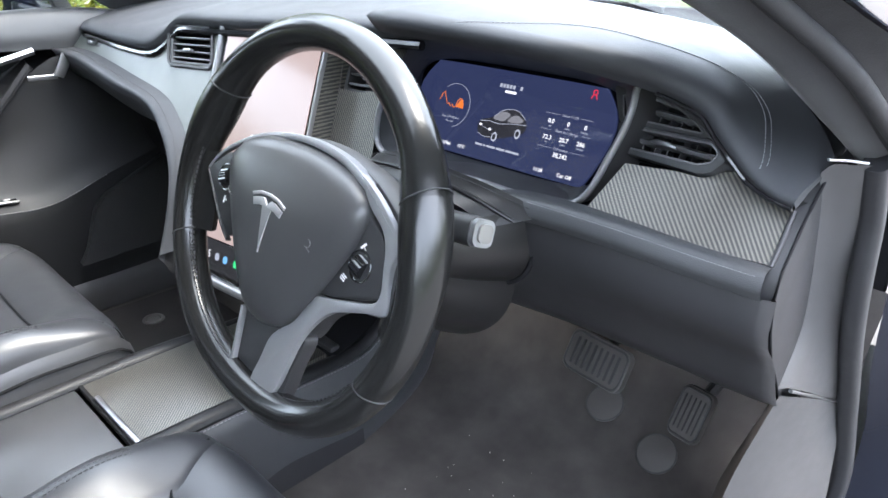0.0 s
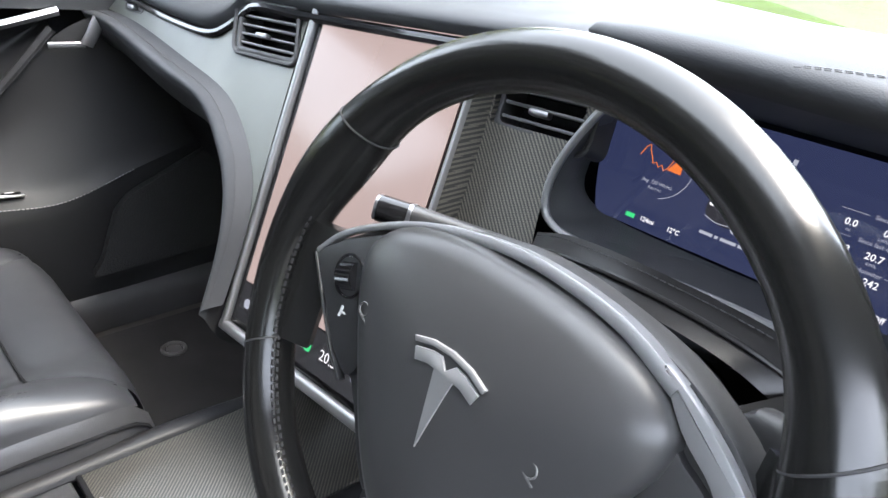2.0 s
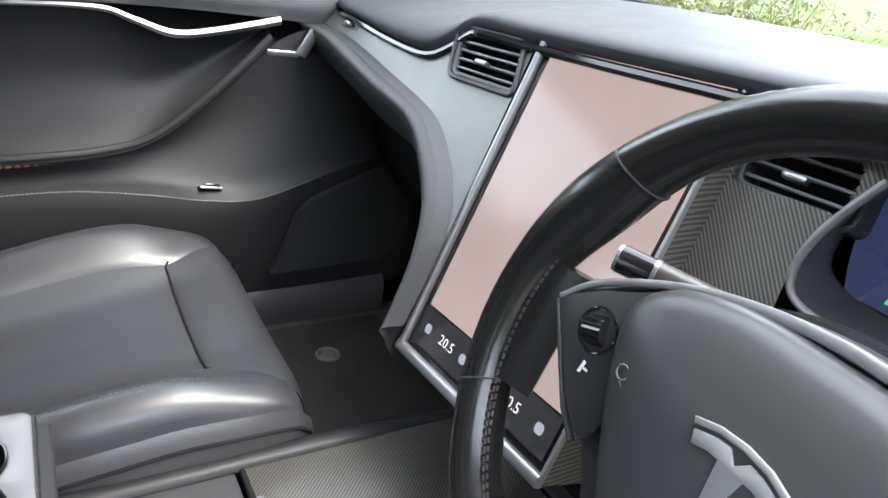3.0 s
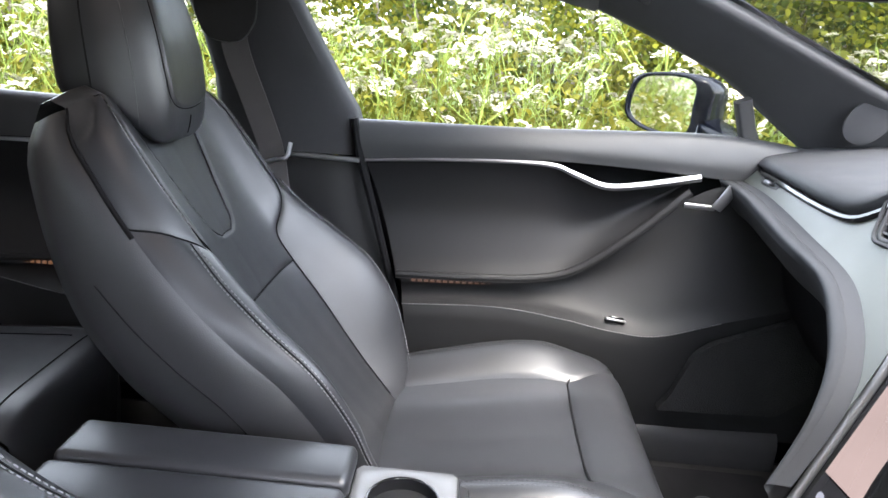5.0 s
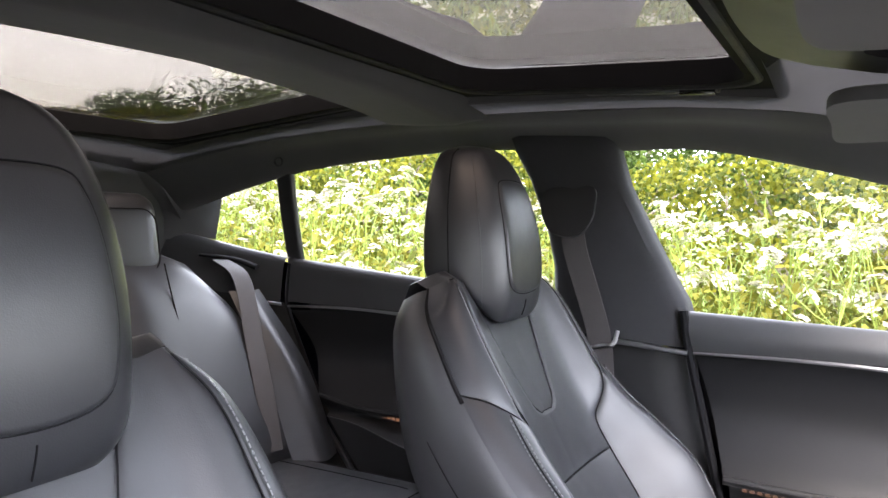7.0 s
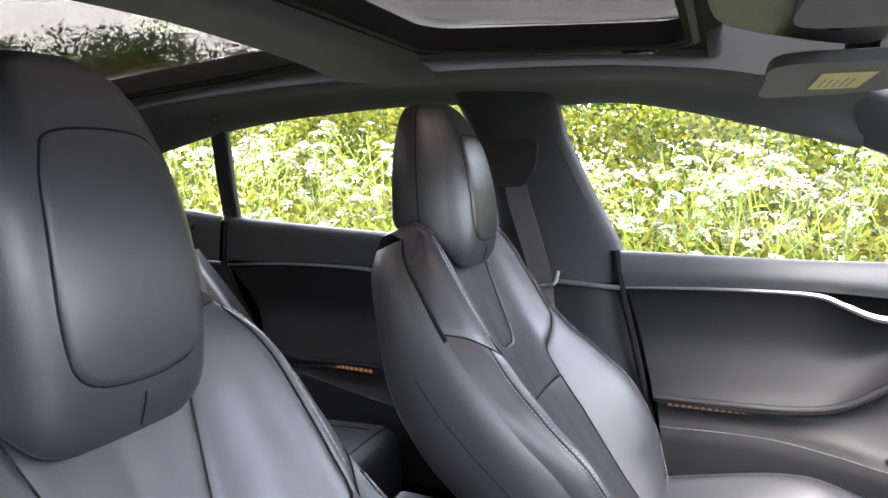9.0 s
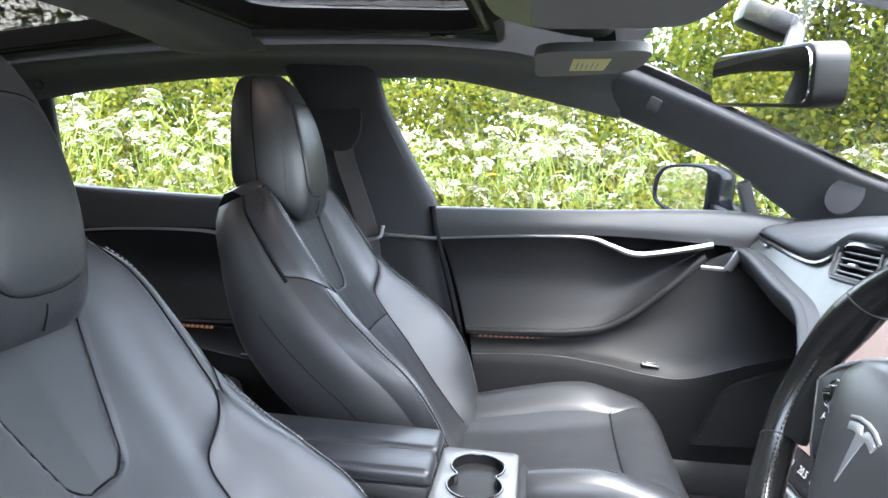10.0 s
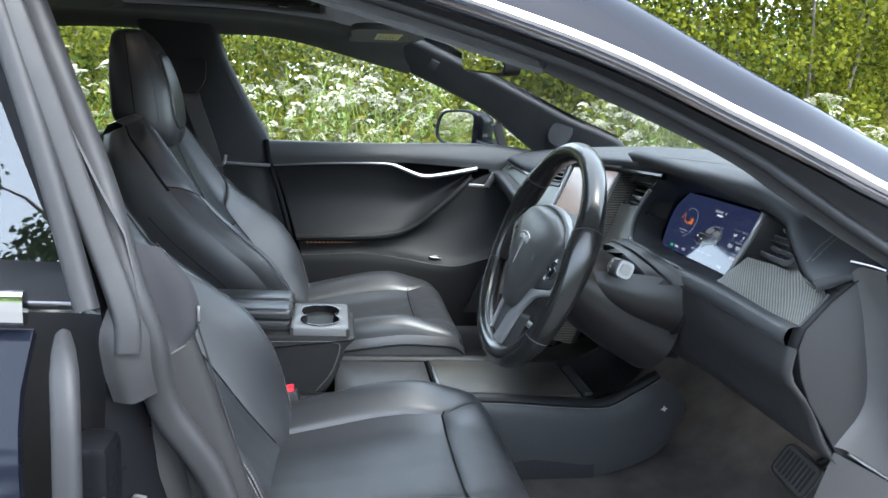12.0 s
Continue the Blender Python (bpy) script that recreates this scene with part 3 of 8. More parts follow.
def b_pillar(s, side):
    """Trim of the pillar between the doors: a slanting, tapering post that splays out at the belt line."""
    yz = [(1.185, -0.955, -0.735), (1.165, -0.942, -0.733), (1.10, -0.908, -0.715), (1.0, -0.876, -0.665), (0.93, -0.864, -0.628), (0.885, -0.865, -0.602), (0.84, -0.86, -0.590), (0.80, -0.86, -0.583)]
    rows = []
    for z, yb, yf in yz:
        x = spline(z, [(0.78, 0.735), (0.87, 0.72), (1.0, 0.685), (1.165, 0.635)])
        rows.append([V(s * (x + d), yb + (yf - yb) * u, z) for u, d in ((-0.02, 0.05), (0.0, 0.015), (0.06, -0.004), (0.2, -0.014), (0.5, -0.020), (0.8, -0.014), (0.94, -0.004), (1.0, 0.012), (1.02, 0.05))])
    bm = grid(rows)
    bmesh.ops.subdivide_edges(bm, edges=bm.edges[:], cuts=1, use_grid_fill=True, smooth=0.6)
    pl = thing("trim_b_pillar_" + side, "suede upper trim of the door pillar with belt outlet", "pillar trim", (s * 0.7, -0.75, 0.3), kind="structure")
    part("upper_trim", bm, SUEDE, pl)
    low = []
    for z, yb, yf in ((0.79, -0.86, -0.580), (0.70, -0.86, -0.562), (0.60, -0.85, -0.535), (0.50, -0.83, -0.505), (0.38, -0.80, -0.46), (0.26, -0.78, -0.42)):
        low.append([V(s * (0.735 + d), yb + (yf - yb) * u, z) for u, d in ((0.0, 0.03), (0.03, -0.004), (0.3, -0.014), (0.7, -0.014), (0.97, -0.004), (1.0, 0.03))])
    part("lower_trim", grid(low), DOOR_SKIN, pl, "black lower pillar trim")
    return pl


def glass():
    def sheet(name, lab, curves, mat, nu=14, nv=8):
        return solo(name, loft(curves, nu, nv), mat, lab, "window", kind="structure")
    for s, n in ((-1, 3), (1, 6)):
        if s < 0:
            sheet(f"window_{n}", "clear front door window", [[(s * 0.752, -0.70, 0.85), (s * 0.752, -0.3, 0.86), (s * 0.76, 0.32, 0.85)], [(s * 0.682, -0.78, 1.195), (s * 0.695, -0.4, 1.180), (s * 0.76, 0.30, 0.885)]], CLEAR)
        sheet(f"window_{n + 1}", "clear rear door window" if s < 0 else "dark rear door window", [[(s * 0.745, -0.66, 0.85), (s * 0.745, -1.2, 0.86), (s * 0.735, -1.57, 0.86)], [(s * 0.665, -0.80, 1.185), (s * 0.655, -1.2, 1.165), (s * 0.64, -1.57, 1.10)]], CLEAR if s < 0 else DARK_TINT)
        sheet(f"window_{n + 2}", "small rear quarter window", [[(s * 0.735, -1.59, 0.87), (s * 0.70, -1.75, 0.89), (s * 0.68, -1.9, 0.91)], [(s * 0.64, -1.59, 1.09), (s * 0.63, -1.75, 1.045), (s * 0.62, -1.9, 0.98)]], CLEAR, 8, 4)
    sheet("window_9", "curved windscreen", [[(-0.60, -0.21, 1.195), (0, -0.28, 1.235), (0.60, -0.21, 1.195)], [(-0.62, 0.15, 1.065), (0, 0.22, 1.10), (0.62, 0.15, 1.065)], [(-0.66, 0.55, 0.905), (0, 0.86, 0.90), (0.66, 0.55, 0.905)]], CLEAR, 20, 12)
    # black ceramic border along the windscreen header
    solo("trim_windscreen_header", loft([[(-0.585, -0.235, 1.192), (0, -0.30, 1.228), (0.585, -0.235, 1.192)], [(-0.59, -0.195, 1.187), (0, -0.262, 1.224), (0.59, -0.195, 1.187)]], 24, 4, 0.006), SHADOW, "black border at the top of the windscreen", "trim", kind="structure")


def outer_body():
    car = thing("car_body", "deep blue-black car body with chrome window surround", "car", (0, 0, GROUND))
    # roof skin around the panes
    for s, side in ((-1, "left"), (1, "right")):
        rail = RAIL if s < 0 else RAIL_RIGHT
        top = [V(s * (x + 0.0), y, z + 0.035) for x, y, z in LINER[:7]] + [V(s * x, y + 0.01, z + 0.02) for x, y, z in LINER[7:]]
        out = [V(s * (x + 0.055), y, z + 0.034 + 0.14 * max(0, y)) for x, y, z in rail]
        mid = [(a + b) / 2 + V(s * 0.02, 0, 0.022) for a, b in zip(top, out)]
        part("roof_rail", loft([top, mid, out], 60, 12), PAINT, car, "polished dark paint")
        # chrome strip on the lower edge of the rail, then the inner channel
        strip = [p + V(s * 0.012, 0.0, -0.006) for p in out]
        part("chrome_strip", sweep(smooth(strip, 70), [(-0.004, -0.012), (0.004, -0.012), (0.007, 0), (0.004, 0.012), (-0.004, 0.012)], up=(s * 0.8, 0, 0.6)), CHROME, car, "bright chrome window strip")
        chan = [[p + V(s * 0.008, 0, -0.018) for p in out], [V(s * (x + 0.048), y, z + 0.012 + 0.07 * max(0, y)) for x, y, z in rail], [V(s * (x + 0.038), y, z + 0.010) for x, y, z in rail], [V(s * (x + 0.022), y, z + 0.008) for x, y, z in rail]]
        part("door_frame_channel", loft(chan, 60, 12), SEAL if s > 0 else PLASTIC, car, "dark painted door aperture")
        seal = [V(s * (x + 0.040), y - 0.002, z + 0.010) for x, y, z in rail[2:]]
        part("door_seal", tube(smooth(seal, 60), 0.007, 10), SEAL, car, "rubber door seal")
        # lower body
        for y0, y1, nm in ((-2.35, -1.58, "rear_wing"), (0.62, 1.75, "front_wing")):
            prof = [(0.74, 0.86), (0.86, 0.80), (0.95, 0.66), (0.97, 0.45), (0.94, 0.22), (0.90, 0.08)]
            if nm == "front_wing":
                prof = [(0.66, 0.84), (0.80, 0.80), (0.93, 0.66), (0.97, 0.45), (0.94, 0.22), (0.90, 0.08)]
            ends = [1.0 if y < 0.9 and y > -2.0 else 0.86 for y in np.linspace(y0, y1, 6)]
            part(nm, loft([[(s * px * k, y, pz - (0.16 if nm == "front_wing" else 0.0) * max(0, (y - 0.62)) ** 1.0 * (1 if pz > 0.6 else 0)) for y, k in zip(np.linspace(y0, y1, 6), ends)] for px, pz in prof], 12, 14), PAINT, car)
        part("sill", loft([[(s * 0.735, -1.6, 0.30), (s * 0.735, 0.62, 0.30)], [(s * 0.80, -1.6, 0.315), (s * 0.80, 0.62, 0.315)], [(s * 0.90, -1.6, 0.27), (s * 0.90, 0.62, 0.27)], [(s * 0.93, -1.6, 0.12), (s * 0.93, 0.62, 0.12)], [(s * 0.88, -1.6, 0.06), (s * 0.88, 0.62, 0.06)]], 10, 14), PAINT, car)
        for y in (-2.02, 0.98):
            wh = part("wheel", tube([V(s * 0.84, y + 0.29 * math.cos(a), GROUND + 0.345 + 0.29 * math.sin(a)) for a in np.linspace(0, 2 * math.pi, 40, endpoint=False)], 0.055, 14, closed=True, up=(1, 0, 0)), TYRE, car, "black tyre")
            part("rim", sweep([V(s * 0.80, y, GROUND + 0.345), V(s * 0.86, y, GROUND + 0.345), V(s * 0.875, y, GROUND + 0.345)], ring(0.245, 30)), BRUSH, wh, "grey alloy rim")
    part("bonnet", loft([[(-0.66, 0.62, 0.85), (0, 0.90, 0.875), (0.66, 0.62, 0.85)], [(-0.74, 1.1, 0.77), (0, 1.15, 0.84), (0.74, 1.1, 0.77)], [(-0.70, 1.7, 0.60), (0, 1.8, 0.68), (0.70, 1.7, 0.60)], [(-0.60, 1.9, 0.40), (0, 2.05, 0.45), (0.60, 1.9, 0.40)], [(-0.60, 1.9, 0.08), (0, 2.05, 0.08), (0.60, 1.9, 0.08)]], 18, 20), PAINT, car)
    part("hatch", loft([[(-0.52, -1.80, 1.14), (0, -1.82, 1.20), (0.52, -1.80, 1.14)], [(-0.60, -2.3, 0.93), (0, -2.4, 0.96), (0.60, -2.3, 0.93)], [(-0.72, -2.6, 0.82), (0, -2.75, 0.84), (0.72, -2.6, 0.82)], [(-0.72, -2.55, 0.30), (0, -2.72, 0.30), (0.72, -2.55, 0.30)]], 18, 18), PAINT, car)
    part("wiper", sweep(smooth([(-0.42, 0.66, 0.925), (-0.05, 0.80, 0.925), (0.3, 0.75, 0.925)], 14), rounded(0.012, 0.010, 0.003, 2)), PLASTIC, car, "black wiper arm")
    part("underbody", box((0, -0.45, 0.11), (1.70, 3.6, 0.08), 0.02), SHADOW, car)
    return car


floor_and_walls()
lining()
b_pillar(-1, "left")
b_pillar(1, "right")
glass()
outer_body()

# ---- doors ----
def door_front(s):
    """Closed front door seen from inside: belt panel, chrome pull strip, padded insert, pocket, armrest, speaker."""
    d = thing("door_1", "closed black front door with leather insert and chrome strip", "car door", (s * 0.75, -0.2, 0.3), kind="structure")
    X = lambda pts: [(s * x, y, z) for x, y, z in pts]
    part("belt_panel", loft([X([(0.765, -0.595, 0.845), (0.765, -0.25, 0.86), (0.755, 0.10, 0.872), (0.755, 0.36, 0.84)]),
                             X([(0.738, -0.593, 0.868), (0.738, -0.25, 0.880), (0.735, 0.10, 0.896), (0.735, 0.36, 0.868)]),
                             X([(0.722, -0.590, 0.866), (0.722, -0.25, 0.877), (0.708, 0.10, 0.893), (0.70, 0.36, 0.862)]),
                             X([(0.708, -0.586, 0.835), (0.706, -0.25, 0.848), (0.694, 0.08, 0.850), (0.688, 0.34, 0.835)]),
                             X([(0.716, -0.576, 0.795), (0.713, -0.25, 0.824), (0.700, 0.06, 0.822), (0.69, 0.30, 0.805)])], 40, 22), BELT_SKIN, d, "smooth dark grey belt panel")
    chrome = X([(0.705, -0.574, 0.797), (0.703, -0.40, 0.813), (0.702, -0.235, 0.820), (0.700, -0.178, 0.806), (0.698, -0.120, 0.789), (0.696, -0.055, 0.797), (0.692, 0.050, 0.822)])
    wid = lambda u: 0.45 + 0.35 * u + (0.45 if u > 0.72 else 0.45 * max(0, (u - 0.45) / 0.27))
    part("chrome_pull", sweep(smooth(chrome, 60), [(-0.005, -0.0045), (0.004, -0.0055), (0.0065, 0), (0.004, 0.0055), (-0.005, 0.0045)], up=(0, 0, 1), scale=wid), SATIN, d, "satin chrome pull strip with a kink")
    low = [(0.690, -0.501, 0.580), (0.690, -0.36, 0.586), (0.690, -0.233, 0.597), (0.690, -0.150, 0.624), (0.690, -0.055, 0.701), (0.690, 0.036, 0.794)]
    up = [(0.712, -0.572, 0.792), (0.710, -0.40, 0.808), (0.708, -0.235, 0.814), (0.705, -0.120, 0.783), (0.700, -0.04, 0.793), (0.697, 0.050, 0.815)]
    c1 = [(a[0] * 0.8 + b[0] * 0.2 + 0.022, a[1] * 0.8 + b[1] * 0.2, a[2] * 0.8 + b[2] * 0.2) for a, b in zip(up, low)]
    c2 = [(0.735, a[1] * 0.5 + b[1] * 0.5, a[2] * 0.5 + b[2] * 0.5) for a, b in zip(up, low)]
    c3 = [(0.712, a[1] * 0.17 + b[1] * 0.83, a[2] * 0.17 + b[2] * 0.83) for a, b in zip(up, low)]
    part("insert", loft([X(up), X(c1), X(c2), X(c3), X(low)], 40, 22), DOOR_LEATHER, d, "padded black leather insert")
    part("insert_edge", sweep(smooth(X(low), 50), ring(0.007, 10, 1.0, 1.15), up=(0, 0, 1)), DOOR_LEATHER, d, "padded lower edge of the insert")
    part("insert_stitching", join(stitch(smooth(X([(x - 0.010, y, z + 0.003) for x, y, z in low]), 60), 0.006, 0.0006, (-s * 0.0005, 0, 0)), stitch(smooth(X([(x - 0.0095, y, z - 0.004) for x, y, z in low]), 60), 0.006, 0.0006, (-s * 0.0005, 0, 0))), DARK_THREAD, d)
    a0 = [(0.700, -0.499, 0.574), (0.700, -0.34, 0.582), (0.700, -0.20, 0.598), (0.698, -0.10, 0.655), (0.696, 0.0, 0.752), (0.69, 0.12, 0.815), (0.69, 0.34, 0.80)]
    a1 = [(0.728, -0.495, 0.558), (0.728, -0.33, 0.566), (0.720, -0.20, 0.578), (0.712, -0.10, 0.605), (0.705, 0.0, 0.648), (0.69, 0.12, 0.69), (0.69, 0.34, 0.70)]
    a2 = [(0.700, -0.488, 0.538), (0.698, -0.31, 0.547), (0.690, -0.18, 0.545), (0.682, -0.08, 0.545), (0.675, 0.015, 0.552), (0.672, 0.13, 0.59), (0.68, 0.34, 0.63)]
    a3 = [(0.655, -0.482, 0.533), (0.652, -0.30, 0.545), (0.648, -0.17, 0.534), (0.648, -0.08, 0.519), (0.650, 0.012, 0.516), (0.655, 0.13, 0.553), (0.67, 0.34, 0.61)]
    a4 = [(0.652, -0.478, 0.515), (0.648, -0.29, 0.523), (0.645, -0.16, 0.512), (0.645, -0.07, 0.50), (0.65, 0.02, 0.497), (0.658, 0.13, 0.53), (0.672, 0.34, 0.59)]
    a5 = [(0.668, -0.462, 0.42), (0.664, -0.28, 0.42), (0.662, -0.14, 0.415), (0.662, -0.05, 0.41), (0.665, 0.04, 0.41), (0.67, 0.13, 0.43), (0.68, 0.34, 0.47)]
    a6 = [(0.69, -0.41, 0.30), (0.685, -0.24, 0.295), (0.685, -0.12, 0.29), (0.685, -0.03, 0.29), (0.685, 0.05, 0.29), (0.685, 0.13, 0.29), (0.69, 0.34, 0.29)]
    part("armrest_panel", loft([X(a0), X(a1), X(a2), X(a3)], 50, 22), DOOR_SKIN, d, "black armrest with an open pocket")
    part("lower_panel", loft([X(a3), X(a4), X(a5), X(a6)], 50, 18), DOOR_SKIN, d, "black lower door panel")
    part("armrest_stitching", stitch(smooth(X([(x - 0.003, y, z + 0.001) for x, y, z in a3[:6]]), 60), 0.0065, 0.0007, (-s * 0.001, 0, 0.0005)), THREAD, d, "grey stitching along the armrest")
    for k in range(17):
        part("pocket_lamp", plate(rounded(0.0085, 0.010, 0.003, 3), 0.003, basis((s * 0.7255, -0.468 + 0.0128 * k, 0.5545 + 0.0004 * k), (0, 1, 0.03), (0, 0, 1))), AMBER, d)
    # speaker grille, low front corner
    g = bent([(-0.085, -0.065), (-0.062, -0.034), (-0.030, 0.056), (0.000, 0.084), (0.166, 0.156), (0.204, 0.140), (0.204, -0.005), (0.148, -0.055)], 0.012)
    gm = basis((s * 0.668, 0.115, 0.43), (0, 1, 0), (0, 0, 1)) if s > 0 else basis((s * 0.657, 0.115, 0.43), (0, 1, 0), (0, 0, 1)) @ Matrix.Scale(-1, 4, (0, 0, 1))
    part("speaker_grille", plate(g, 0.02, gm, 0.003), MESH, d, "finely perforated speaker grille")
    # release handle: horizontal tab and slanting paddle
    part("release_handle", sweep([V(s * 0.674, 0.082, 0.770), V(s * 0.667, 0.091, 0.788), V(s * 0.664, 0.103, 0.813)], rounded(0.020, 0.008, 0.003, 3), up=(s * 1.0, 0, 0)), BRUSH, d, "satin metal release paddle")
    part("handle_base", sweep([V(s * 0.680, 0.026, 0.771), V(s * 0.676, 0.080, 0.770)], rounded(0.010, 0.006, 0.002, 3), up=(s * 1.0, 0, 0)), SATIN, d)
    sw = part("window_switch", box((s * 0.668, -0.068, 0.5345), (0.020, 0.040, 0.005), 0.002, pose(0, 0, 0, -8, s * 20, 6)), SILVER, d, "chrome-edged window switch")
    part("rocker", box((s * 0.668, -0.066, 0.539), (0.013, 0.026, 0.006), 0.002, pose(0, 0, 0, -8, s * 20, 6)), GLOSS, sw)
    part("door_core", loft([X([(0.782, -0.60, 0.840), (0.782, 0.36, 0.830)]), X([(0.785, -0.56, 0.70), (0.785, 0.36, 0.70)]), X([(0.785, -0.49, 0.50), (0.785, 0.36, 0.50)]), X([(0.78, -0.41, 0.27), (0.78, 0.36, 0.27)])], 12, 14, 0.008), SHADOW, d, "black door core")
    part("outer_skin", loft([X([(0.80, -0.66, 0.84), (0.80, 0.60, 0.82)]), X([(0.90, -0.66, 0.76), (0.90, 0.62, 0.74)]), X([(0.95, -0.64, 0.55), (0.95, 0.62, 0.55)]), X([(0.93, -0.62, 0.18), (0.93, 0.62, 0.18)])], 12, 14, 0.01), PAINT, d, "glossy blue-black outer skin")
    part("chrome_belt", sweep(smooth(X([(0.79, -0.66, 0.845), (0.79, 0.0, 0.862), (0.775, 0.42, 0.85)]), 20), rounded(0.02, 0.02, 0.005, 3)), CHROME, d, "chrome strip below the window")
    # mirror sail panel
    part("sail_bar", sweep([V(s * 0.735, 0.150, 0.872), V(s * 0.728, 0.128, 0.91), V(s * 0.715, 0.105, 0.965)], rounded(0.030, 0.020, 0.005, 3), up=(1, 0, 0.2)), PLASTIC, d, "black bar before the small front pane")
    part("shut_line", sweep(smooth(X([(0.716, -0.600, 0.872), (0.716, -0.585, 0.80), (0.716, -0.555, 0.70), (0.716, -0.498, 0.51), (0.71, -0.44, 0.385)]), 30), ring(0.008, 8), up=(1, 0, 0)), SHADOW, d, "black rubber door gap")
    return d


def door_rear(s):
    d = thing("door_2", "closed black rear door with leather insert", "car door", (s * 0.75, -1.2, 0.3), kind="structure")
    X = lambda pts: [(s * x, y, z) for x, y, z in pts]
    part("belt_panel", loft([X([(0.765, -0.86, 0.84), (0.765, -1.2, 0.842), (0.755, -1.57, 0.842)]), X([(0.738, -0.86, 0.868), (0.738, -1.2, 0.866), (0.73, -1.575, 0.874)]),
                             X([(0.715, -0.86, 0.858), (0.715, -1.2, 0.856), (0.708, -1.58, 0.862)]), X([(0.715, -0.86, 0.785), (0.715, -1.2, 0.784), (0.708, -1.585, 0.762)])], 24, 14), BELT_SKIN, d, "smooth dark grey belt panel")
    ch = X([(0.706, -0.86, 0.772), (0.706, -1.02, 0.752), (0.706, -1.10, 0.762), (0.706, -1.18, 0.778), (0.704, -1.40, 0.770), (0.70, -1.575, 0.752)])
    part("chrome_pull", sweep(smooth(ch, 40), [(-0.005, -0.0035), (0.004, -0.0045), (0.0065, 0), (0.004, 0.0045), (-0.005, 0.0035)], scale=lambda u: 1.6 - 0.9 * min(1, u * 1.6)), SATIN, d, "satin chrome pull strip")
    up = [(0.71, -0.86, 0.768), (0.708, -1.05, 0.750), (0.708, -1.18, 0.772), (0.706, -1.38, 0.764), (0.70, -1.565, 0.744)]
    low = [(0.690, -0.86, 0.55), (0.690, -1.02, 0.552), (0.690, -1.2, 0.546), (0.688, -1.33, 0.540), (0.690, -1.45, 0.545)]
    mid = [(0.735, (a[1] + b[1]) / 2, (a[2] + b[2]) / 2) for a, b in zip(up, low)]
    part("insert", loft([X(up), X(mid), X(low)], 30, 16), DOOR_LEATHER, d, "padded black leather insert")
    part("insert_edge", sweep(smooth(X(low), 30), ring(0.007, 8)), DOOR_LEATHER, d)
    l1 = [(0.722, -0.86, 0.53), (0.722, -1.02, 0.53), (0.72, -1.2, 0.524), (0.71, -1.34, 0.515), (0.70, -1.43, 0.51)]
    l2 = [(0.650, -0.86, 0.452), (0.650, -1.02, 0.470), (0.652, -1.18, 0.492), (0.66, -1.30, 0.510), (0.69, -1.42, 0.50)]
    l3 = [(0.69, -0.86, 0.28), (0.69, -1.0, 0.28), (0.69, -1.12, 0.28), (0.69, -1.2, 0.29), (0.70, -1.28, 0.33)]
    part("armrest_panel", loft([X(low), X(l1), X(l2)], 30, 14), DOOR_SKIN, d, "black armrest pocket")
    part("lower_panel", loft([X(l2), X(l3)], 30, 10), DOOR_SKIN, d)
    part("armrest_stitching", stitch(smooth(X([(x - 0.003, y, z + 0.001) for x, y, z in l2]), 40), 0.0065, 0.0007, (-s * 0.001, 0, 0)), THREAD, d)
    for k in range(13):
        part("pocket_lamp", plate(rounded(0.0085, 0.012, 0.003, 3), 0.003, basis((s * 0.716, -1.318 + 0.0128 * k, 0.522), (0, 1, 0), (0, 0, 1))), AMBER, d)
    sw = part("window_switch", box((s * 0.660, -1.036, 0.480), (0.02, 0.04, 0.005), 0.002, pose(0, 0, 0, 0, s * 20, 0)), SILVER, d, "chrome-edged window switch")
    part("rocker", box((s * 0.660, -1.036, 0.485), (0.013, 0.026, 0.006), 0.002, pose(0, 0, 0, 0, s * 20, 0)), GLOSS, sw)
    part("door_core", loft([X([(0.785, -0.84, 0.835), (0.78, -1.60, 0.835)]), X([(0.785, -0.82, 0.6), (0.785, -1.52, 0.6)]), X([(0.78, -0.78, 0.27), (0.78, -1.40, 0.27)])], 12, 12, 0.008), SHADOW, d, "black door core")
    part("outer_skin", loft([X([(0.80, -0.67, 0.84), (0.80, -1.60, 0.85)]), X([(0.90, -0.67, 0.76), (0.90, -1.62, 0.76)]), X([(0.95, -0.65, 0.55), (0.95, -1.60, 0.55)]), X([(0.93, -0.63, 0.18), (0.93, -1.45, 0.18)])], 12, 14, 0.01), PAINT, d, "glossy blue-black outer skin")
    part("window_bar", sweep([V(s * 0.735, -1.585, 0.86), V(s * 0.69, -1.572, 0.97), V(s * 0.635, -1.550, 1.115)], rounded(0.05, 0.02, 0.006, 3), up=(1, 0, 0)), PLASTIC, d, "black bar between rear and quarter window")
    part("shut_line", sweep(smooth(X([(0.712, -1.588, 0.86), (0.712, -1.588, 0.75), (0.708, -1.52, 0.63), (0.70, -1.44, 0.518), (0.70, -1.30, 0.357)]), 30), ring(0.006, 8), up=(1, 0, 0)), SHADOW, d, "black rubber door gap")
    part("entry_strip", sweep(smooth(X([(0.69, -1.452, 0.50), (0.69, -1.38, 0.43), (0.69, -1.30, 0.345)]), 10), rounded(0.012, 0.012, 0.003, 2), up=(1, 0, 0)), SATIN, d, "satin metal edge strip")
    return d


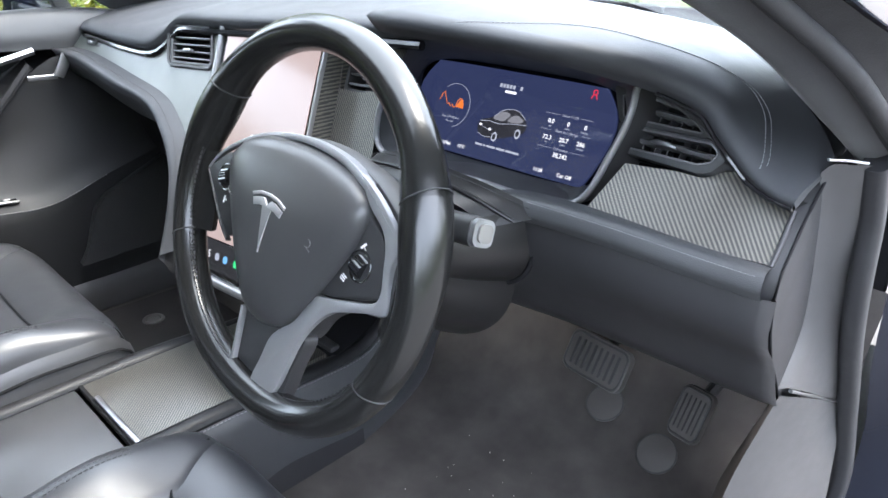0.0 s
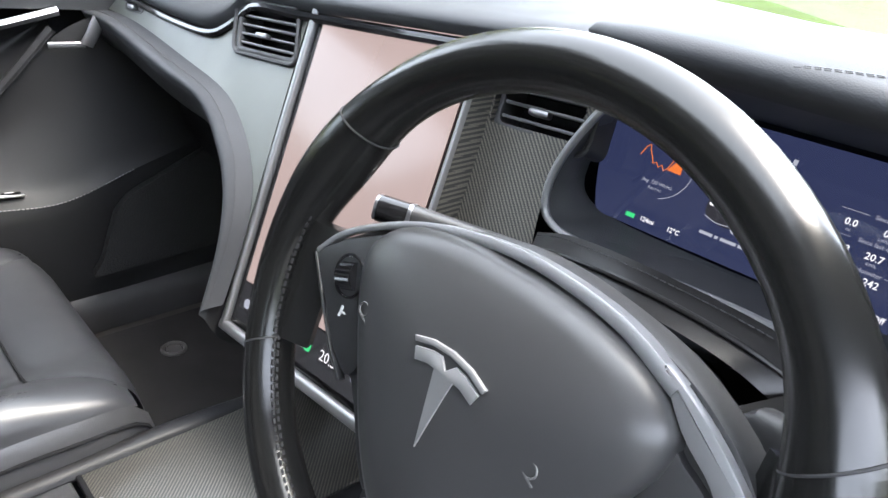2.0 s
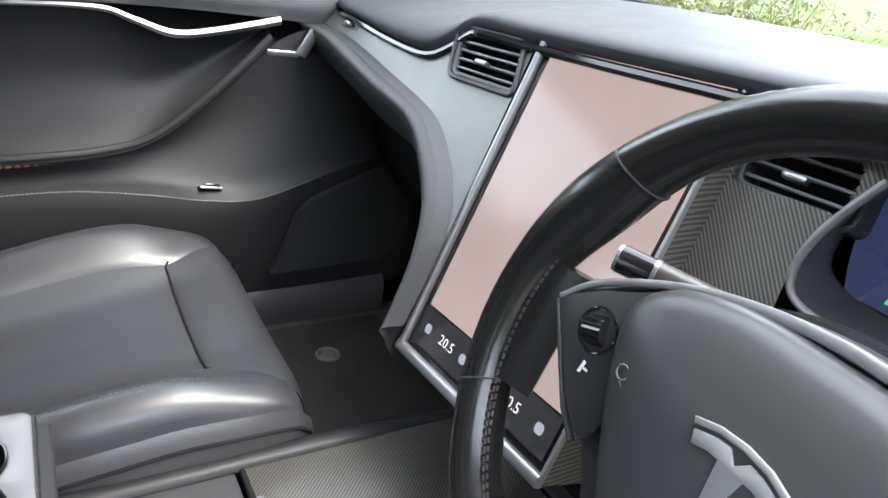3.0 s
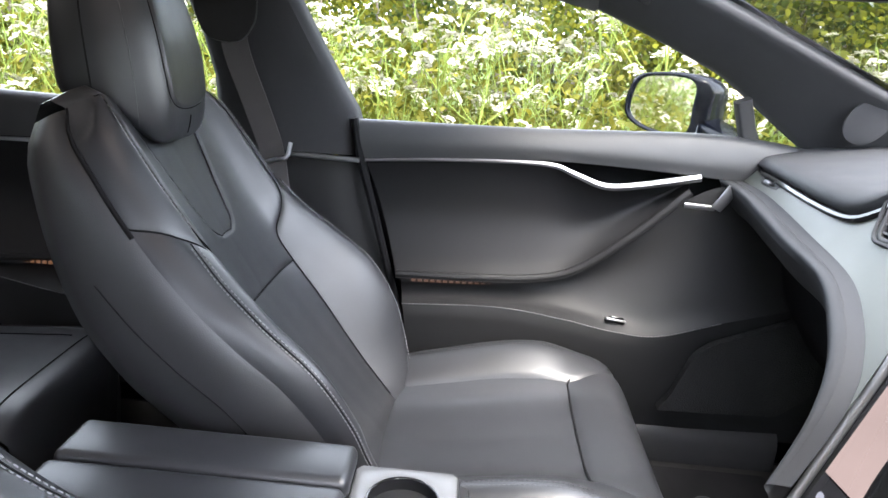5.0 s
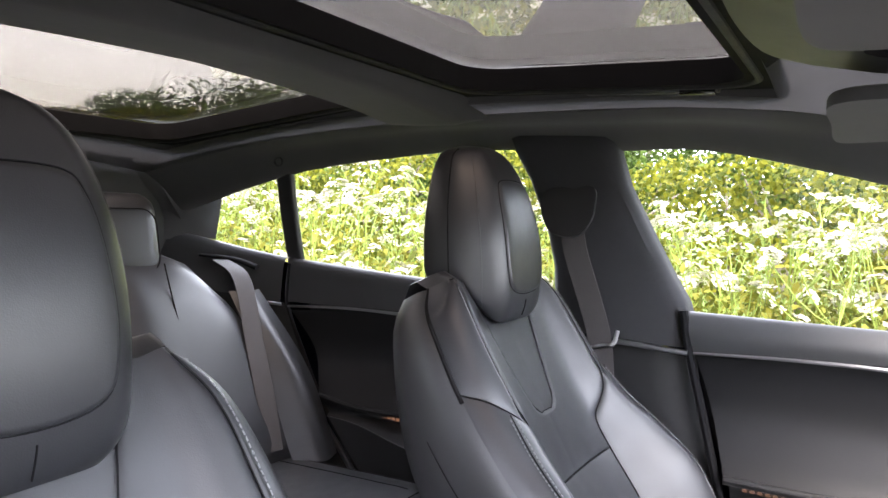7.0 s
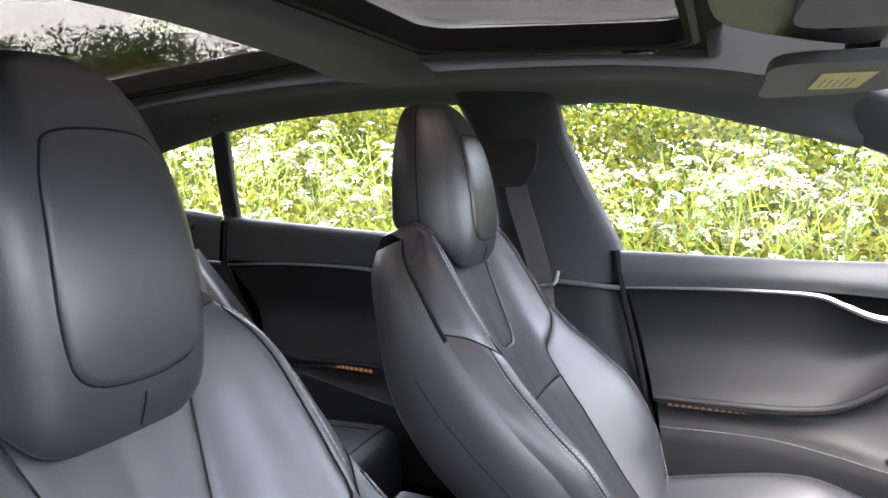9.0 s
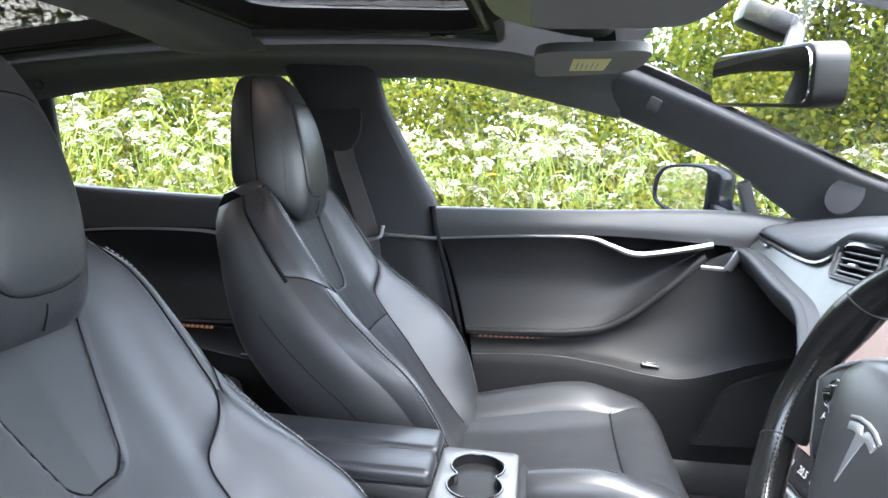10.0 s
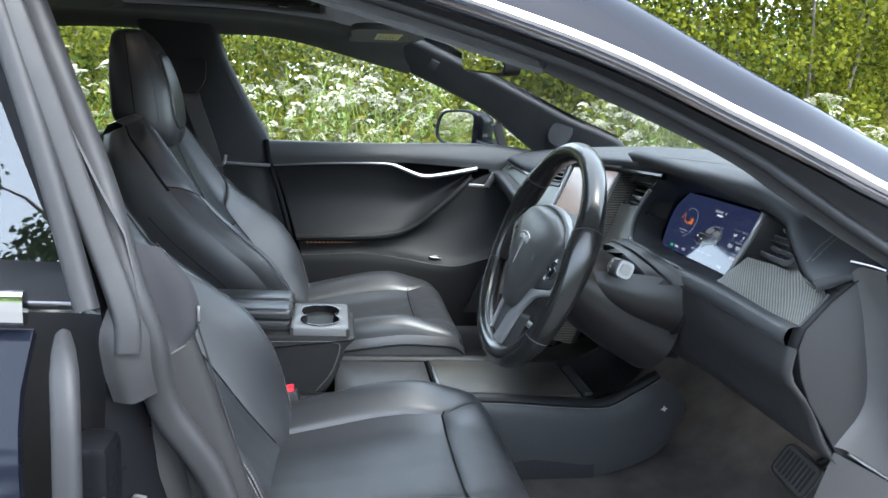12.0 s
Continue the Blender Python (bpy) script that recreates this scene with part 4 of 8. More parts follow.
def rear_quarter(s, side):
    q = thing("trim_quarter_" + side, "dark rear quarter trim with belt slot", "quarter trim", (s * 0.7, -1.75, 0.5), kind="structure")
    X = lambda pts: [(s * x, y, z) for x, y, z in pts]
    part("shelf", loft([X([(0.735, -1.59, 0.872), (0.70, -1.75, 0.89), (0.66, -1.92, 0.915)]), X([(0.70, -1.595, 0.868), (0.66, -1.75, 0.885), (0.60, -1.93, 0.915)]), X([(0.69, -1.595, 0.76), (0.65, -1.75, 0.77), (0.56, -1.93, 0.78)])], 16, 10), BELT_SKIN, q, "smooth grey quarter panel")
    part("side", loft([X([(0.70, -1.59, 0.76), (0.66, -1.75, 0.77), (0.57, -1.93, 0.78)]), X([(0.69, -1.45, 0.52), (0.66, -1.62, 0.5), (0.60, -1.80, 0.5)]), X([(0.69, -1.30, 0.34), (0.66, -1.5, 0.34), (0.62, -1.7, 0.34)])], 12, 10), DOOR_SKIN, q)
    part("chrome_strip", sweep(smooth(X([(0.695, -1.596, 0.755), (0.675, -1.68, 0.757)]), 8), rounded(0.006, 0.008, 0.002, 2)), SATIN, q)
    part("belt_slot", sweep(smooth(X([(0.668, -1.66, 0.845), (0.645, -1.72, 0.862), (0.60, -1.80, 0.868)]), 10), ring(0.010, 10, 1, 0.8), scale=lambda u: 1.0 - 0.5 * u), SHADOW, q, "black belt outlet slot")
    part("pillar", loft([X([(0.60, -1.88, 0.96), (0.66, -1.93, 0.92)]), X([(0.51, -1.90, 1.08), (0.50, -1.97, 0.95)]), X([(0.40, -1.95, 1.09), (0.40, -1.98, 0.80)])], 8, 8), HEADLINER, q)
    part("window_surround", loft([X([(0.672, -1.800, 1.05), (0.676, -1.815, 0.98), (0.682, -1.835, 0.905)]), X([(0.640, -1.830, 1.06), (0.645, -1.850, 0.98), (0.650, -1.870, 0.905)]), X([(0.52, -1.955, 1.11), (0.52, -1.97, 1.0), (0.52, -1.985, 0.89)])], 12, 10), HEADLINER, q, "suede panel behind the quarter window")
    part("hook", tube([V(s * 0.585, -1.52 + 0.012 * math.cos(a), 1.115 + 0.010 * math.sin(a)) for a in np.linspace(0, 6.283, 16, endpoint=False)], 0.0025, 6, closed=True), PLASTIC, q, "small round coat hook")


def outer_rear_door(s):
    d = thing("door_3", "closed dark rear door with chrome belt strip seen from outside", "car door", (s * 0.85, -1.2, 0.1), kind="structure")
    X = lambda pts: [(s * x, y, z) for x, y, z in pts]
    part("skin", loft([X([(0.80, -0.668, 0.800), (0.80, -1.2, 0.80), (0.80, -1.60, 0.81)]), X([(0.875, -0.655, 0.74), (0.88, -1.2, 0.74), (0.88, -1.62, 0.75)]), X([(0.925, -0.635, 0.58), (0.935, -1.2, 0.58), (0.935, -1.60, 0.58)]), X([(0.935, -0.625, 0.42), (0.94, -1.2, 0.42), (0.94, -1.50, 0.42)]), X([(0.91, -0.62, 0.20), (0.91, -1.2, 0.20), (0.91, -1.45, 0.20)])], 18, 20, 0.01), PAINT, d, "glossy blue-black door skin")
    part("chrome_belt", sweep(smooth(X([(0.806, -0.672, 0.822), (0.806, -1.2, 0.826), (0.80, -1.62, 0.84)]), 20), rounded(0.012, 0.032, 0.004, 3), up=(0, 0, 1)), CHROME, d, "wide chrome strip below the glass")
    part("window_frame", sweep(smooth(X([(0.798, -0.622, 0.818), (0.768, -0.662, 0.95), (0.731, -0.712, 1.09), (0.708, -0.745, 1.165)]), 24), rounded(0.020, 0.024, 0.007, 3), up=(1, 0, 0.3)), SEAL, d, "grey rubber window channel")
    part("edge_seal", sweep(smooth(X([(0.815, -0.638, 0.80), (0.88, -0.615, 0.76), (0.915, -0.605, 0.56), (0.92, -0.595, 0.40), (0.90, -0.59, 0.22)]), 24), rounded(0.022, 0.018, 0.007, 3), up=(1, 0, 0), scale=lambda u: min(1.0, 0.6 + u * 7)), SEAL, d, "grey rubber edge seal")
    return d


def b_pillar_outside(s):
    p = thing("door_aperture", "painted door opening with rubber seals and lock plate", "door frame", (s * 0.8, -0.6, 0.1), kind="structure")
    X = lambda pts: [(s * x, y, z) for x, y, z in pts]
    part("post", loft([X([(0.70, -0.735, 1.165), (0.745, -0.665, 0.95), (0.778, -0.615, 0.80), (0.80, -0.61, 0.62), (0.80, -0.58, 0.40), (0.80, -0.55, 0.30)]), X([(0.685, -0.728, 1.165), (0.730, -0.650, 0.95), (0.762, -0.600, 0.80), (0.775, -0.585, 0.62), (0.775, -0.55, 0.40), (0.775, -0.52, 0.30)]), X([(0.655, -0.735, 1.16), (0.705, -0.645, 0.95), (0.735, -0.59, 0.80), (0.735, -0.555, 0.62), (0.735, -0.50, 0.40), (0.735, -0.46, 0.30)])], 30, 10), JAMB, p, "black painted door post")
    # two parallel rubber channels up the post, then one broad seal down the body
    for a, b, rw in (((0.690, -0.728), (0.784, -0.594), 0.024),):
        path = [(a[0] + 0.020, a[1], 1.150), (a[0] * 0.66 + b[0] * 0.34 + 0.017, a[1] * 0.66 + b[1] * 0.34, 1.045), (a[0] * 0.34 + b[0] * 0.66 + 0.007, a[1] * 0.34 + b[1] * 0.66, 0.930), (b[0], b[1], 0.815), (b[0] + 0.006, b[1] + 0.004, 0.775)]
        part("post_seal", sweep(smooth(X(path), 30), rounded(rw, 0.020, 0.006, 4), up=(1, 0.4, 0.2)), SEAL, p, "grey rubber post seal")
    low_seal = smooth(X([(0.672, -0.724, 1.150), (0.705, -0.677, 1.045), (0.729, -0.630, 0.930), (0.762, -0.595, 0.835), (0.766, -0.575, 0.775), (0.757, -0.563, 0.70), (0.748, -0.512, 0.605), (0.742, -0.47, 0.45), (0.745, -0.41, 0.335), (0.752, -0.30, 0.325), (0.765, 0.1, 0.325), (0.776, 0.38, 0.340), (0.786, 0.425, 0.42), (0.778, 0.380, 0.56), (0.774, 0.318, 0.68), (0.772, 0.292, 0.755), (0.770, 0.281, 0.815), (0.768, 0.250, 0.875)]), 160)
    part("door_seal", sweep(low_seal, rounded(0.031, 0.028, 0.010, 4), up=(1, 0, 0.2), scale=lambda u: 1.0 if u < 0.62 else max(0.72, 1.0 - (u - 0.62) * 3)), SEAL, p, "thick grey rubber door seal")
    # moulded end pad of the seals, hanging over the post
    part("seal_pad", loft([X([(0.786, -0.606, 0.822), (0.794, -0.614, 0.790), (0.796, -0.610, 0.755), (0.793, -0.603, 0.724)]), X([(0.788, -0.592, 0.824), (0.796, -0.596, 0.790), (0.797, -0.590, 0.755), (0.793, -0.584, 0.722)]), X([(0.772, -0.578, 0.826), (0.780, -0.572, 0.790), (0.782, -0.570, 0.758), (0.776, -0.566, 0.726)])], 18, 12, 0.006), SEAL, p, "moulded rubber end pad of the seals")
    # suede cover over the belt at the pillar foot
    part("belt_cover", loft([X([(0.758, -0.612, 0.880), (0.762, -0.594, 0.832), (0.762, -0.580, 0.775), (0.757, -0.566, 0.748)]), X([(0.733, -0.600, 0.872), (0.737, -0.585, 0.830), (0.737, -0.572, 0.775), (0.735, -0.562, 0.755)]), X([(0.724, -0.578, 0.862), (0.726, -0.555, 0.828), (0.726, -0.545, 0.785), (0.726, -0.550, 0.762)]), X([(0.705, -0.576, 0.850), (0.708, -0.550, 0.822), (0.708, -0.540, 0.785), (0.708, -0.548, 0.765)])], 20, 12, 0.004), DARK_SUEDE, p, "dark suede pillar foot cover")
    part("cover_clip", box((s * 0.722, -0.536, 0.792), (0.005, 0.004, 0.018), 0.0015), SATIN, p, "small bright clip")
    part("cover_edge", tube(smooth(X([(0.737, -0.562, 0.752), (0.728, -0.548, 0.760), (0.716, -0.540, 0.768)]), 10), 0.0016, 6), SILL, p)
    part("lower_belt_trim", loft([X([(0.756, -0.590, 0.755), (0.756, -0.57, 0.62), (0.756, -0.50, 0.42)]), X([(0.736, -0.560, 0.755), (0.736, -0.52, 0.62), (0.736, -0.46, 0.42)]), X([(0.722, -0.540, 0.768), (0.722, -0.49, 0.62), (0.722, -0.43, 0.42)]), X([(0.700, -0.560, 0.768), (0.700, -0.51, 0.62), (0.700, -0.45, 0.42)])], 14, 8), DOOR_SKIN, p, "black lower pillar trim")
    part("trim_edge", tube(smooth(X([(0.723, -0.540, 0.790), (0.723, -0.505, 0.67), (0.723, -0.455, 0.50)]), 14), 0.0012, 6), DOOR_SKIN, p)
    part("recess", box((s * 0.815, -0.615, 0.55), (0.05, 0.04, 0.30), 0.012), JAMB, p, "gloss black lock recess")
    part("lock_slot", box((s * 0.842, -0.585, 0.58), (0.006, 0.014, 0.15), 0.003, pose(0, 0, 0, -14)), PLASTIC, p)
    part("lock_catch", tube(smooth(X([(0.845, -0.60, 0.60), (0.868, -0.598, 0.60), (0.868, -0.598, 0.65), (0.845, -0.60, 0.65)]), 16), 0.004, 8), CHROME, p, "steel lock catch")
    tag = part("service_tag", plate(rounded(0.035, 0.06, 0.004, 3), 0.001, basis((s * 0.842, -0.545, 0.505), (0, 1, -0.3), (0, 0.3, 1))), INK, p, "white service sticker")
    part("tag_mark", plate(ring(0.010, 14), 0.001, basis((s * 0.8435, -0.547, 0.500), (0, 1, -0.3), (0, 0.3, 1))), LABEL_Y, tag)
    return p


door_front(-1)
door_rear(-1)
rear_quarter(-1, "left")
rear_quarter(1, "right")
outer_rear_door(1)
b_pillar_outside(1)

# ---- seats ----
def seat_surface(s, v):
    """Front face of a seat back around x = 0: s across (-1..1), v from the foot (0) to the shoulders (1)."""
    y = spline(v, [(0, -0.470), (0.15, -0.540), (0.35, -0.618), (0.49, -0.668), (0.66, -0.724), (0.8, -0.772), (0.92, -0.812), (1.0, -0.838)])
    z = spline(v, [(0, 0.415), (0.15, 0.490), (0.35, 0.585), (0.49, 0.647), (0.66, 0.735), (0.8, 0.812), (0.92, 0.882), (1.0, 0.928)])
    a = abs(s)
    inner = spline(v, [(0, 0.108), (0.2, 0.118), (0.49, 0.126), (0.66, 0.118), (1.0, 0.112)])
    crest = spline(v, [(0, 0.150), (0.1, 0.190), (0.2, 0.204), (0.35, 0.210), (0.5, 0.199), (0.6, 0.180), (0.68, 0.168), (0.8, 0.167), (0.92, 0.160), (1.0, 0.138)])
    outer = spline(v, [(0, 0.166), (0.1, 0.212), (0.2, 0.228), (0.35, 0.240), (0.5, 0.242), (0.62, 0.236), (0.76, 0.222), (0.9, 0.204), (0.96, 0.184), (1.0, 0.150)])
    d_in = spline(v, [(0, 0.004), (0.3, 0.012), (0.49, 0.012), (0.66, 0.006), (1.0, 0.004)])
    d_cr = spline(v, [(0, 0.026), (0.1, 0.058), (0.2, 0.083), (0.35, 0.092), (0.5, 0.073), (0.6, 0.052), (0.68, 0.042), (0.8, 0.036), (0.93, 0.026), (1.0, 0.010)])
    d_out = spline(v, [(0, 0.008), (0.2, 0.044), (0.35, 0.050), (0.5, 0.034), (0.62, 0.014), (0.76, -0.004), (0.9, -0.016), (1.0, -0.034)])
    x = spline(a, [(0, 0), (0.3, inner * 0.54), (0.55, inner), (0.70, inner * 0.45 + crest * 0.55), (0.85, crest), (0.94, crest * 0.38 + outer * 0.62), (1.0, outer)])
    d = spline(a, [(0, -0.005), (0.3, -0.002), (0.55, d_in), (0.70, d_in * 0.36 + d_cr * 0.64), (0.85, d_cr), (0.94, d_cr * 0.62 + d_out * 0.38 + 0.004), (1.0, d_out)])
    lift = 0.008 * max(0, (v - 0.9) / 0.1) ** 2 * max(0, (a - 0.6) / 0.4)
    return V(math.copysign(x, s), y, z + lift) + V(0, 0.85, 0.53) * d


def seat_normal(s, v):
    e = 0.01
    a = seat_surface(min(s + e, 1), v) - seat_surface(max(s - e, -1), v)
    b = seat_surface(s, min(v + e, 1)) - seat_surface(s, max(v - e, 0))
    return a.cross(b).normalized() * (-1 if a.cross(b).y < 0 else 1)


def cushion(fn, nrm, corner, nu, nv, puff, power=6):
    """A padded panel over a curved face: corner(a, b) gives its parameters, its edges are tucked in."""
    rows = []
    for i in range(nv):
        row = []
        for j in range(nu):
            a, b = j / (nu - 1), i / (nv - 1)
            s, v = corner(a, b)
            k = (1 - abs(2 * a - 1) ** power) * (1 - abs(2 * b - 1) ** power)
            row.append(fn(s, v) + nrm(s, v) * (puff * k - 0.0015))
        rows.append(row)
    return grid(rows)


def cush_surface(s, v):
    """Top of a seat cushion: v from the back (0) to the front (1)."""
    y = spline(v, [(0, -0.60), (0.5, -0.32), (0.85, -0.11), (0.95, -0.060), (1.0, -0.040)])
    z = spline(v, [(0, 0.395), (0.4, 0.415), (0.75, 0.448), (0.88, 0.452), (0.95, 0.430), (1.0, 0.360)])
    hw = spline(v, [(0, 0.212), (0.35, 0.236), (0.6, 0.248), (0.85, 0.246), (1.0, 0.222)])
    a = abs(s)
    crest = spline(v, [(0, 0.026), (0.4, 0.060), (0.66, 0.060), (0.82, 0.026), (1.0, 0.0)])
    z += crest * spline(a, [(0, -0.08), (0.42, 0.05), (0.60, 0.45), (0.78, 0.92), (0.87, 1.0), (0.95, 0.82), (1.0, 0.40)])
    return V(s * hw, y, z)


def cush_normal(s, v):
    e = 0.01
    a = cush_surface(min(s + e, 1), v) - cush_surface(max(s - e, -1), v)
    b = cush_surface(s, min(v + e, 1)) - cush_surface(s, max(v - e, 0))
    return a.cross(b).normalized()


def front_seat(name, label):
    st = thing(name, label, "car seat", (0, -0.35, FLOOR), "front seats")
    lerp = lambda a, b, t: a + (b - a) * t
    off = lambda s, v, d: seat_surface(s, v) + seat_normal(s, v) * d
    edge = lambda v: spline(v, [(0, 0.54), (0.49, 0.55), (0.56, 0.56), (0.595, 0.60), (0.63, 0.70), (0.662, 0.795), (0.69, 0.845), (0.73, 0.85), (1.0, 0.85)])  # outer seam of the smooth frame
    wi = lambda v: 0 if v < 0.655 else spline(v, [(0.655, 0.0), (0.659, 0.09), (0.670, 0.155), (0.70, 0.20), (0.8, 0.295), (1.0, 0.47)])  # edge of the V inset
    top = lambda a: 0.664 + 0.112 * a  # upper end of the bolster, a: from the frame outwards
    part("lower_back", cushion(seat_surface, seat_normal, lambda a, b: (lerp(-1, 1, a) * edge(b * 0.488), b * 0.488), 34, 26, 0.004, 14), LEATHER, st, "padded lower back panel")
    rows = []
    for b in np.linspace(0, 1, 70):
        v, row = lerp(0.492, 1.0, b), []
        for a in np.linspace(-1, 1, 80):
            s = a * edge(v)
            deep = min(1, max(0, (wi(v) - abs(s)) * 0.21 / 0.006 + 0.5)) if wi(v) else 0
            k = (1 - abs(a) ** 18) * (1 - (1 - b) ** 40)
            row.append(off(s, v, 0.0040 * k - 0.0015 - 0.0060 * deep * deep * (3 - 2 * deep)))
        rows.append(row)
    part("back_frame", grid(rows), LEATHER, st, "smooth leather frame round the inset", 1.6)

    def vee(a, b):
        v = 0.660 + 0.335 * b
        return lerp(-1, 1, a) * wi(v), v
    part("vee_inset", cushion(seat_surface, seat_normal, vee, 30, 36, 0.0005, 20), LEATHER, st, "smooth V-shaped leather inset")
    inset_line = [off(*vee(a, b), 0.0004) for a, b in [(0, k / 14) for k in range(14, -1, -1)] + [(k / 6, 0) for k in range(1, 6)] + [(1, k / 14) for k in range(15)]]
    part("inset_seam", tube(smooth(inset_line, 70), 0.0009, 6), SHADOW, st)
    for s in (-1, 1):
        def bolster(a, b):
            v = b * top(a)
            return s * lerp(edge(v), 1.0, a), v

        def wing(a, b):
            v = lerp(top(a), 1.0, b)
            return s * lerp(max(0.85, edge(v)), 1.0, a), v
        part("lower_bolster", cushion(seat_surface, seat_normal, bolster, 28, 52, 0.0045, 8), LEATHER, st, "padded side bolster")
        part("shoulder_wing", cushion(seat_surface, seat_normal, wing, 20, 40, 0.0030, 8), LEATHER, st, "padded outer face of the shoulder")
        part("wing_seam", tube(smooth([off(*wing(k, 0), -0.0006) for k in np.linspace(0.0, 1, 10)], 30), 0.0011, 6), SHADOW, st)
        part("frame_seam", tube(smooth([off(s * edge(v), v, -0.0004) for v in np.linspace(0.02, 0.99, 50)], 90), 0.0011, 6), SHADOW, st)
        part("outer_seam", tube([off(s * 0.998, v, 0.0010) for v in np.linspace(0.755, 1.0, 30)], 0.0030, 8), SHADOW, st, "dark piping round the shoulder")
        for ds in (0.900, 0.918):
            part("bolster_stitching", stitch([off(s * ds, v, 0.0046) for v in np.linspace(0.05, 0.690, 60)], 0.0062, 0.0008, (0, 0.0003, 0.0002)), THREAD, st)
        part("bolster_seam", tube([off(s * 0.909, v, 0.0040) for v in np.linspace(0.05, 0.695, 50)], 0.0009, 5), SHADOW, st)
        part("wing_stitching", stitch([off(s * 0.872, v, 0.0032) for v in np.linspace(0.72, 0.98, 36)], 0.0062, 0.0008, (0, 0.0003, 0.0002)), THREAD, st)
        # side of the back, tapering rearwards
        rows = []
        for v in np.linspace(0, 1, 34):
            e = seat_surface(s * 0.998, v)
            back = spline(v, [(0, 0.08), (0.3, 0.150), (0.6, 0.140), (0.8, 0.105), (0.93, 0.075), (1, 0.055)])
            rows.append([e + V(-s * 0.001, 0.001, 0), e + V(s * 0.006, -back * 0.10, -back * 0.04), e + V(s * 0.009, -back * 0.3, -back * 0.14), e + V(s * 0.006, -back * 0.6, -back * 0.30), e + V(-s * 0.012, -back * 0.92, -back * 0.42), e + V(-s * 0.05, -back * 1.12, -back * 0.48)])
        part("side_panel", grid(rows), LEATHER_SIDE, st, "smooth black side of the seat back")
        side_seam = [seat_surface(s * 0.998, v) + V(s * 0.0082, -0.066, -0.031) for v in np.linspace(0.05, 0.70, 24)]
        part("side_seam", tube(side_seam, 0.0008, 5), SHADOW, st)
    back = []
    for v in np.linspace(0, 1, 20):
        e0, e1 = seat_surface(-0.998, v), seat_surface(0.998, v)
        bk = spline(v, [(0, 0.08), (0.3, 0.150), (0.6, 0.140), (0.8, 0.105), (0.93, 0.075), (1, 0.055)])
        back.append([e0.lerp(e1, k) + V((0.05 - 0.1 * k), -bk * (1.1 + 0.12 * math.sin(math.pi * k)), -bk * 0.48) for k in np.linspace(0, 1, 12)])
    part("back_shell", grid(back), PLASTIC, st, "black plastic seat back shell")
    tops = [[seat_surface(s, 1.0) + V(0, 0, 0.001) for s in np.linspace(-1, 1, 30)]]
    tops.append([p + V(0, -0.020, 0.008) for p in tops[0]])
    tops.append([p + V(-p.x * 0.10, -0.042, 0.000) for p in tops[0]])
    tops.append([p + V(-p.x * 0.20, -0.062, -0.030) for p in tops[0]])
    part("shoulder_top", grid(tops), LEATHER_SIDE, st)
    part("cross_seam", tube([off(s, 0.490, -0.0006) for s in np.linspace(-0.545, 0.545, 30)], 0.0016, 6), SHADOW, st)
    # one-piece head restraint: a tapered block with bevelled cheeks and a hanging chin
    face = lambda z: spline(z, [(0.86, -0.786), (0.90, -0.776), (0.97, -0.780), (1.04, -0.794), (1.10, -0.814), (1.14, -0.836)])
    wide = lambda z: spline(z, [(0.86, 0.98), (0.95, 1.0), (1.0, 0.985), (1.05, 0.915), (1.09, 0.80), (1.115, 0.68), (1.131, 0.52), (1.140, 0.26)])
    deep_of = lambda z: spline(z, [(0.86, 1.0), (0.97, 1.0), (1.03, 0.92), (1.08, 0.78), (1.115, 0.62), (1.132, 0.46), (1.140, 0.26)])
    half = [(0.0, 0.0), (0.030, -0.0005), (0.060, -0.003), (0.078, -0.014), (0.092, -0.032), (0.106, -0.054), (0.113, -0.078), (0.112, -0.105), (0.100, -0.130), (0.060, -0.142)]
    sect = outline(half + [(0.0, -0.144)] + [(-x, q) for x, q in half[:0:-1]], 80)

    def head(k, b):
        x, q = sect[k % len(sect)]
        t = min(1, max(0, -q / 0.085))
        low = 0.868 + 0.052 * t * t * (3 - 2 * t)
        z = low + (1.140 - low) * b
        tuck = spline(b, [(0, 0.86), (0.03, 0.94), (0.08, 0.99), (0.14, 1.0), (1, 1.0)])
        mid = -0.034
        return V(x * wide(z) * tuck, face(z) + mid * (1 - deep_of(z)) + (mid + (q - mid) * tuck) * deep_of(z), z)
    n = len(sect)
    rows = [[head(k, b) for k in range(n)] for b in (0, 0.015, 0.04, 0.08, 0.13, 0.2, 0.28, 0.36, 0.44, 0.52, 0.6, 0.67, 0.74, 0.8, 0.85, 0.89, 0.925, 0.95, 0.97, 0.985, 1.0)]
    hb = grid(rows, closed=True)
    hb.faces.new([hb.verts.new(p) for p in rows[-1]])
    hb.faces.new([hb.verts.new(p) for p in rows[0]])
    bmesh.ops.remove_doubles(hb, verts=hb.verts, dist=1e-5)
    bmesh.ops.recalc_face_normals(hb, faces=hb.faces)
    hr = part("head_restraint", hb, LEATHER, st, "tall tapering leather head restraint", 1.2)
    per = n // 20
    for k in (4 * per, n - 4 * per):
        part("panel_seam", tube([head(k, b) for b in np.linspace(0.03, 0.93, 24)], 0.0005, 5), LEATHER_SIDE, hr)
    for k in (6 * per, n - 6 * per):
        part("shell_joint", tube([head(k, b) for b in np.linspace(0.0, 0.97, 24)], 0.0012, 6), SHADOW, hr)

    def face_y(x, z, lift):
        return face(z) + spline(abs(x) / max(0.3, wide(z)), [(0, 0), (0.03, -0.0005), (0.06, -0.003), (0.078, -0.014), (0.092, -0.032)]) * deep_of(z) - 0.034 * (1 - deep_of(z)) + lift
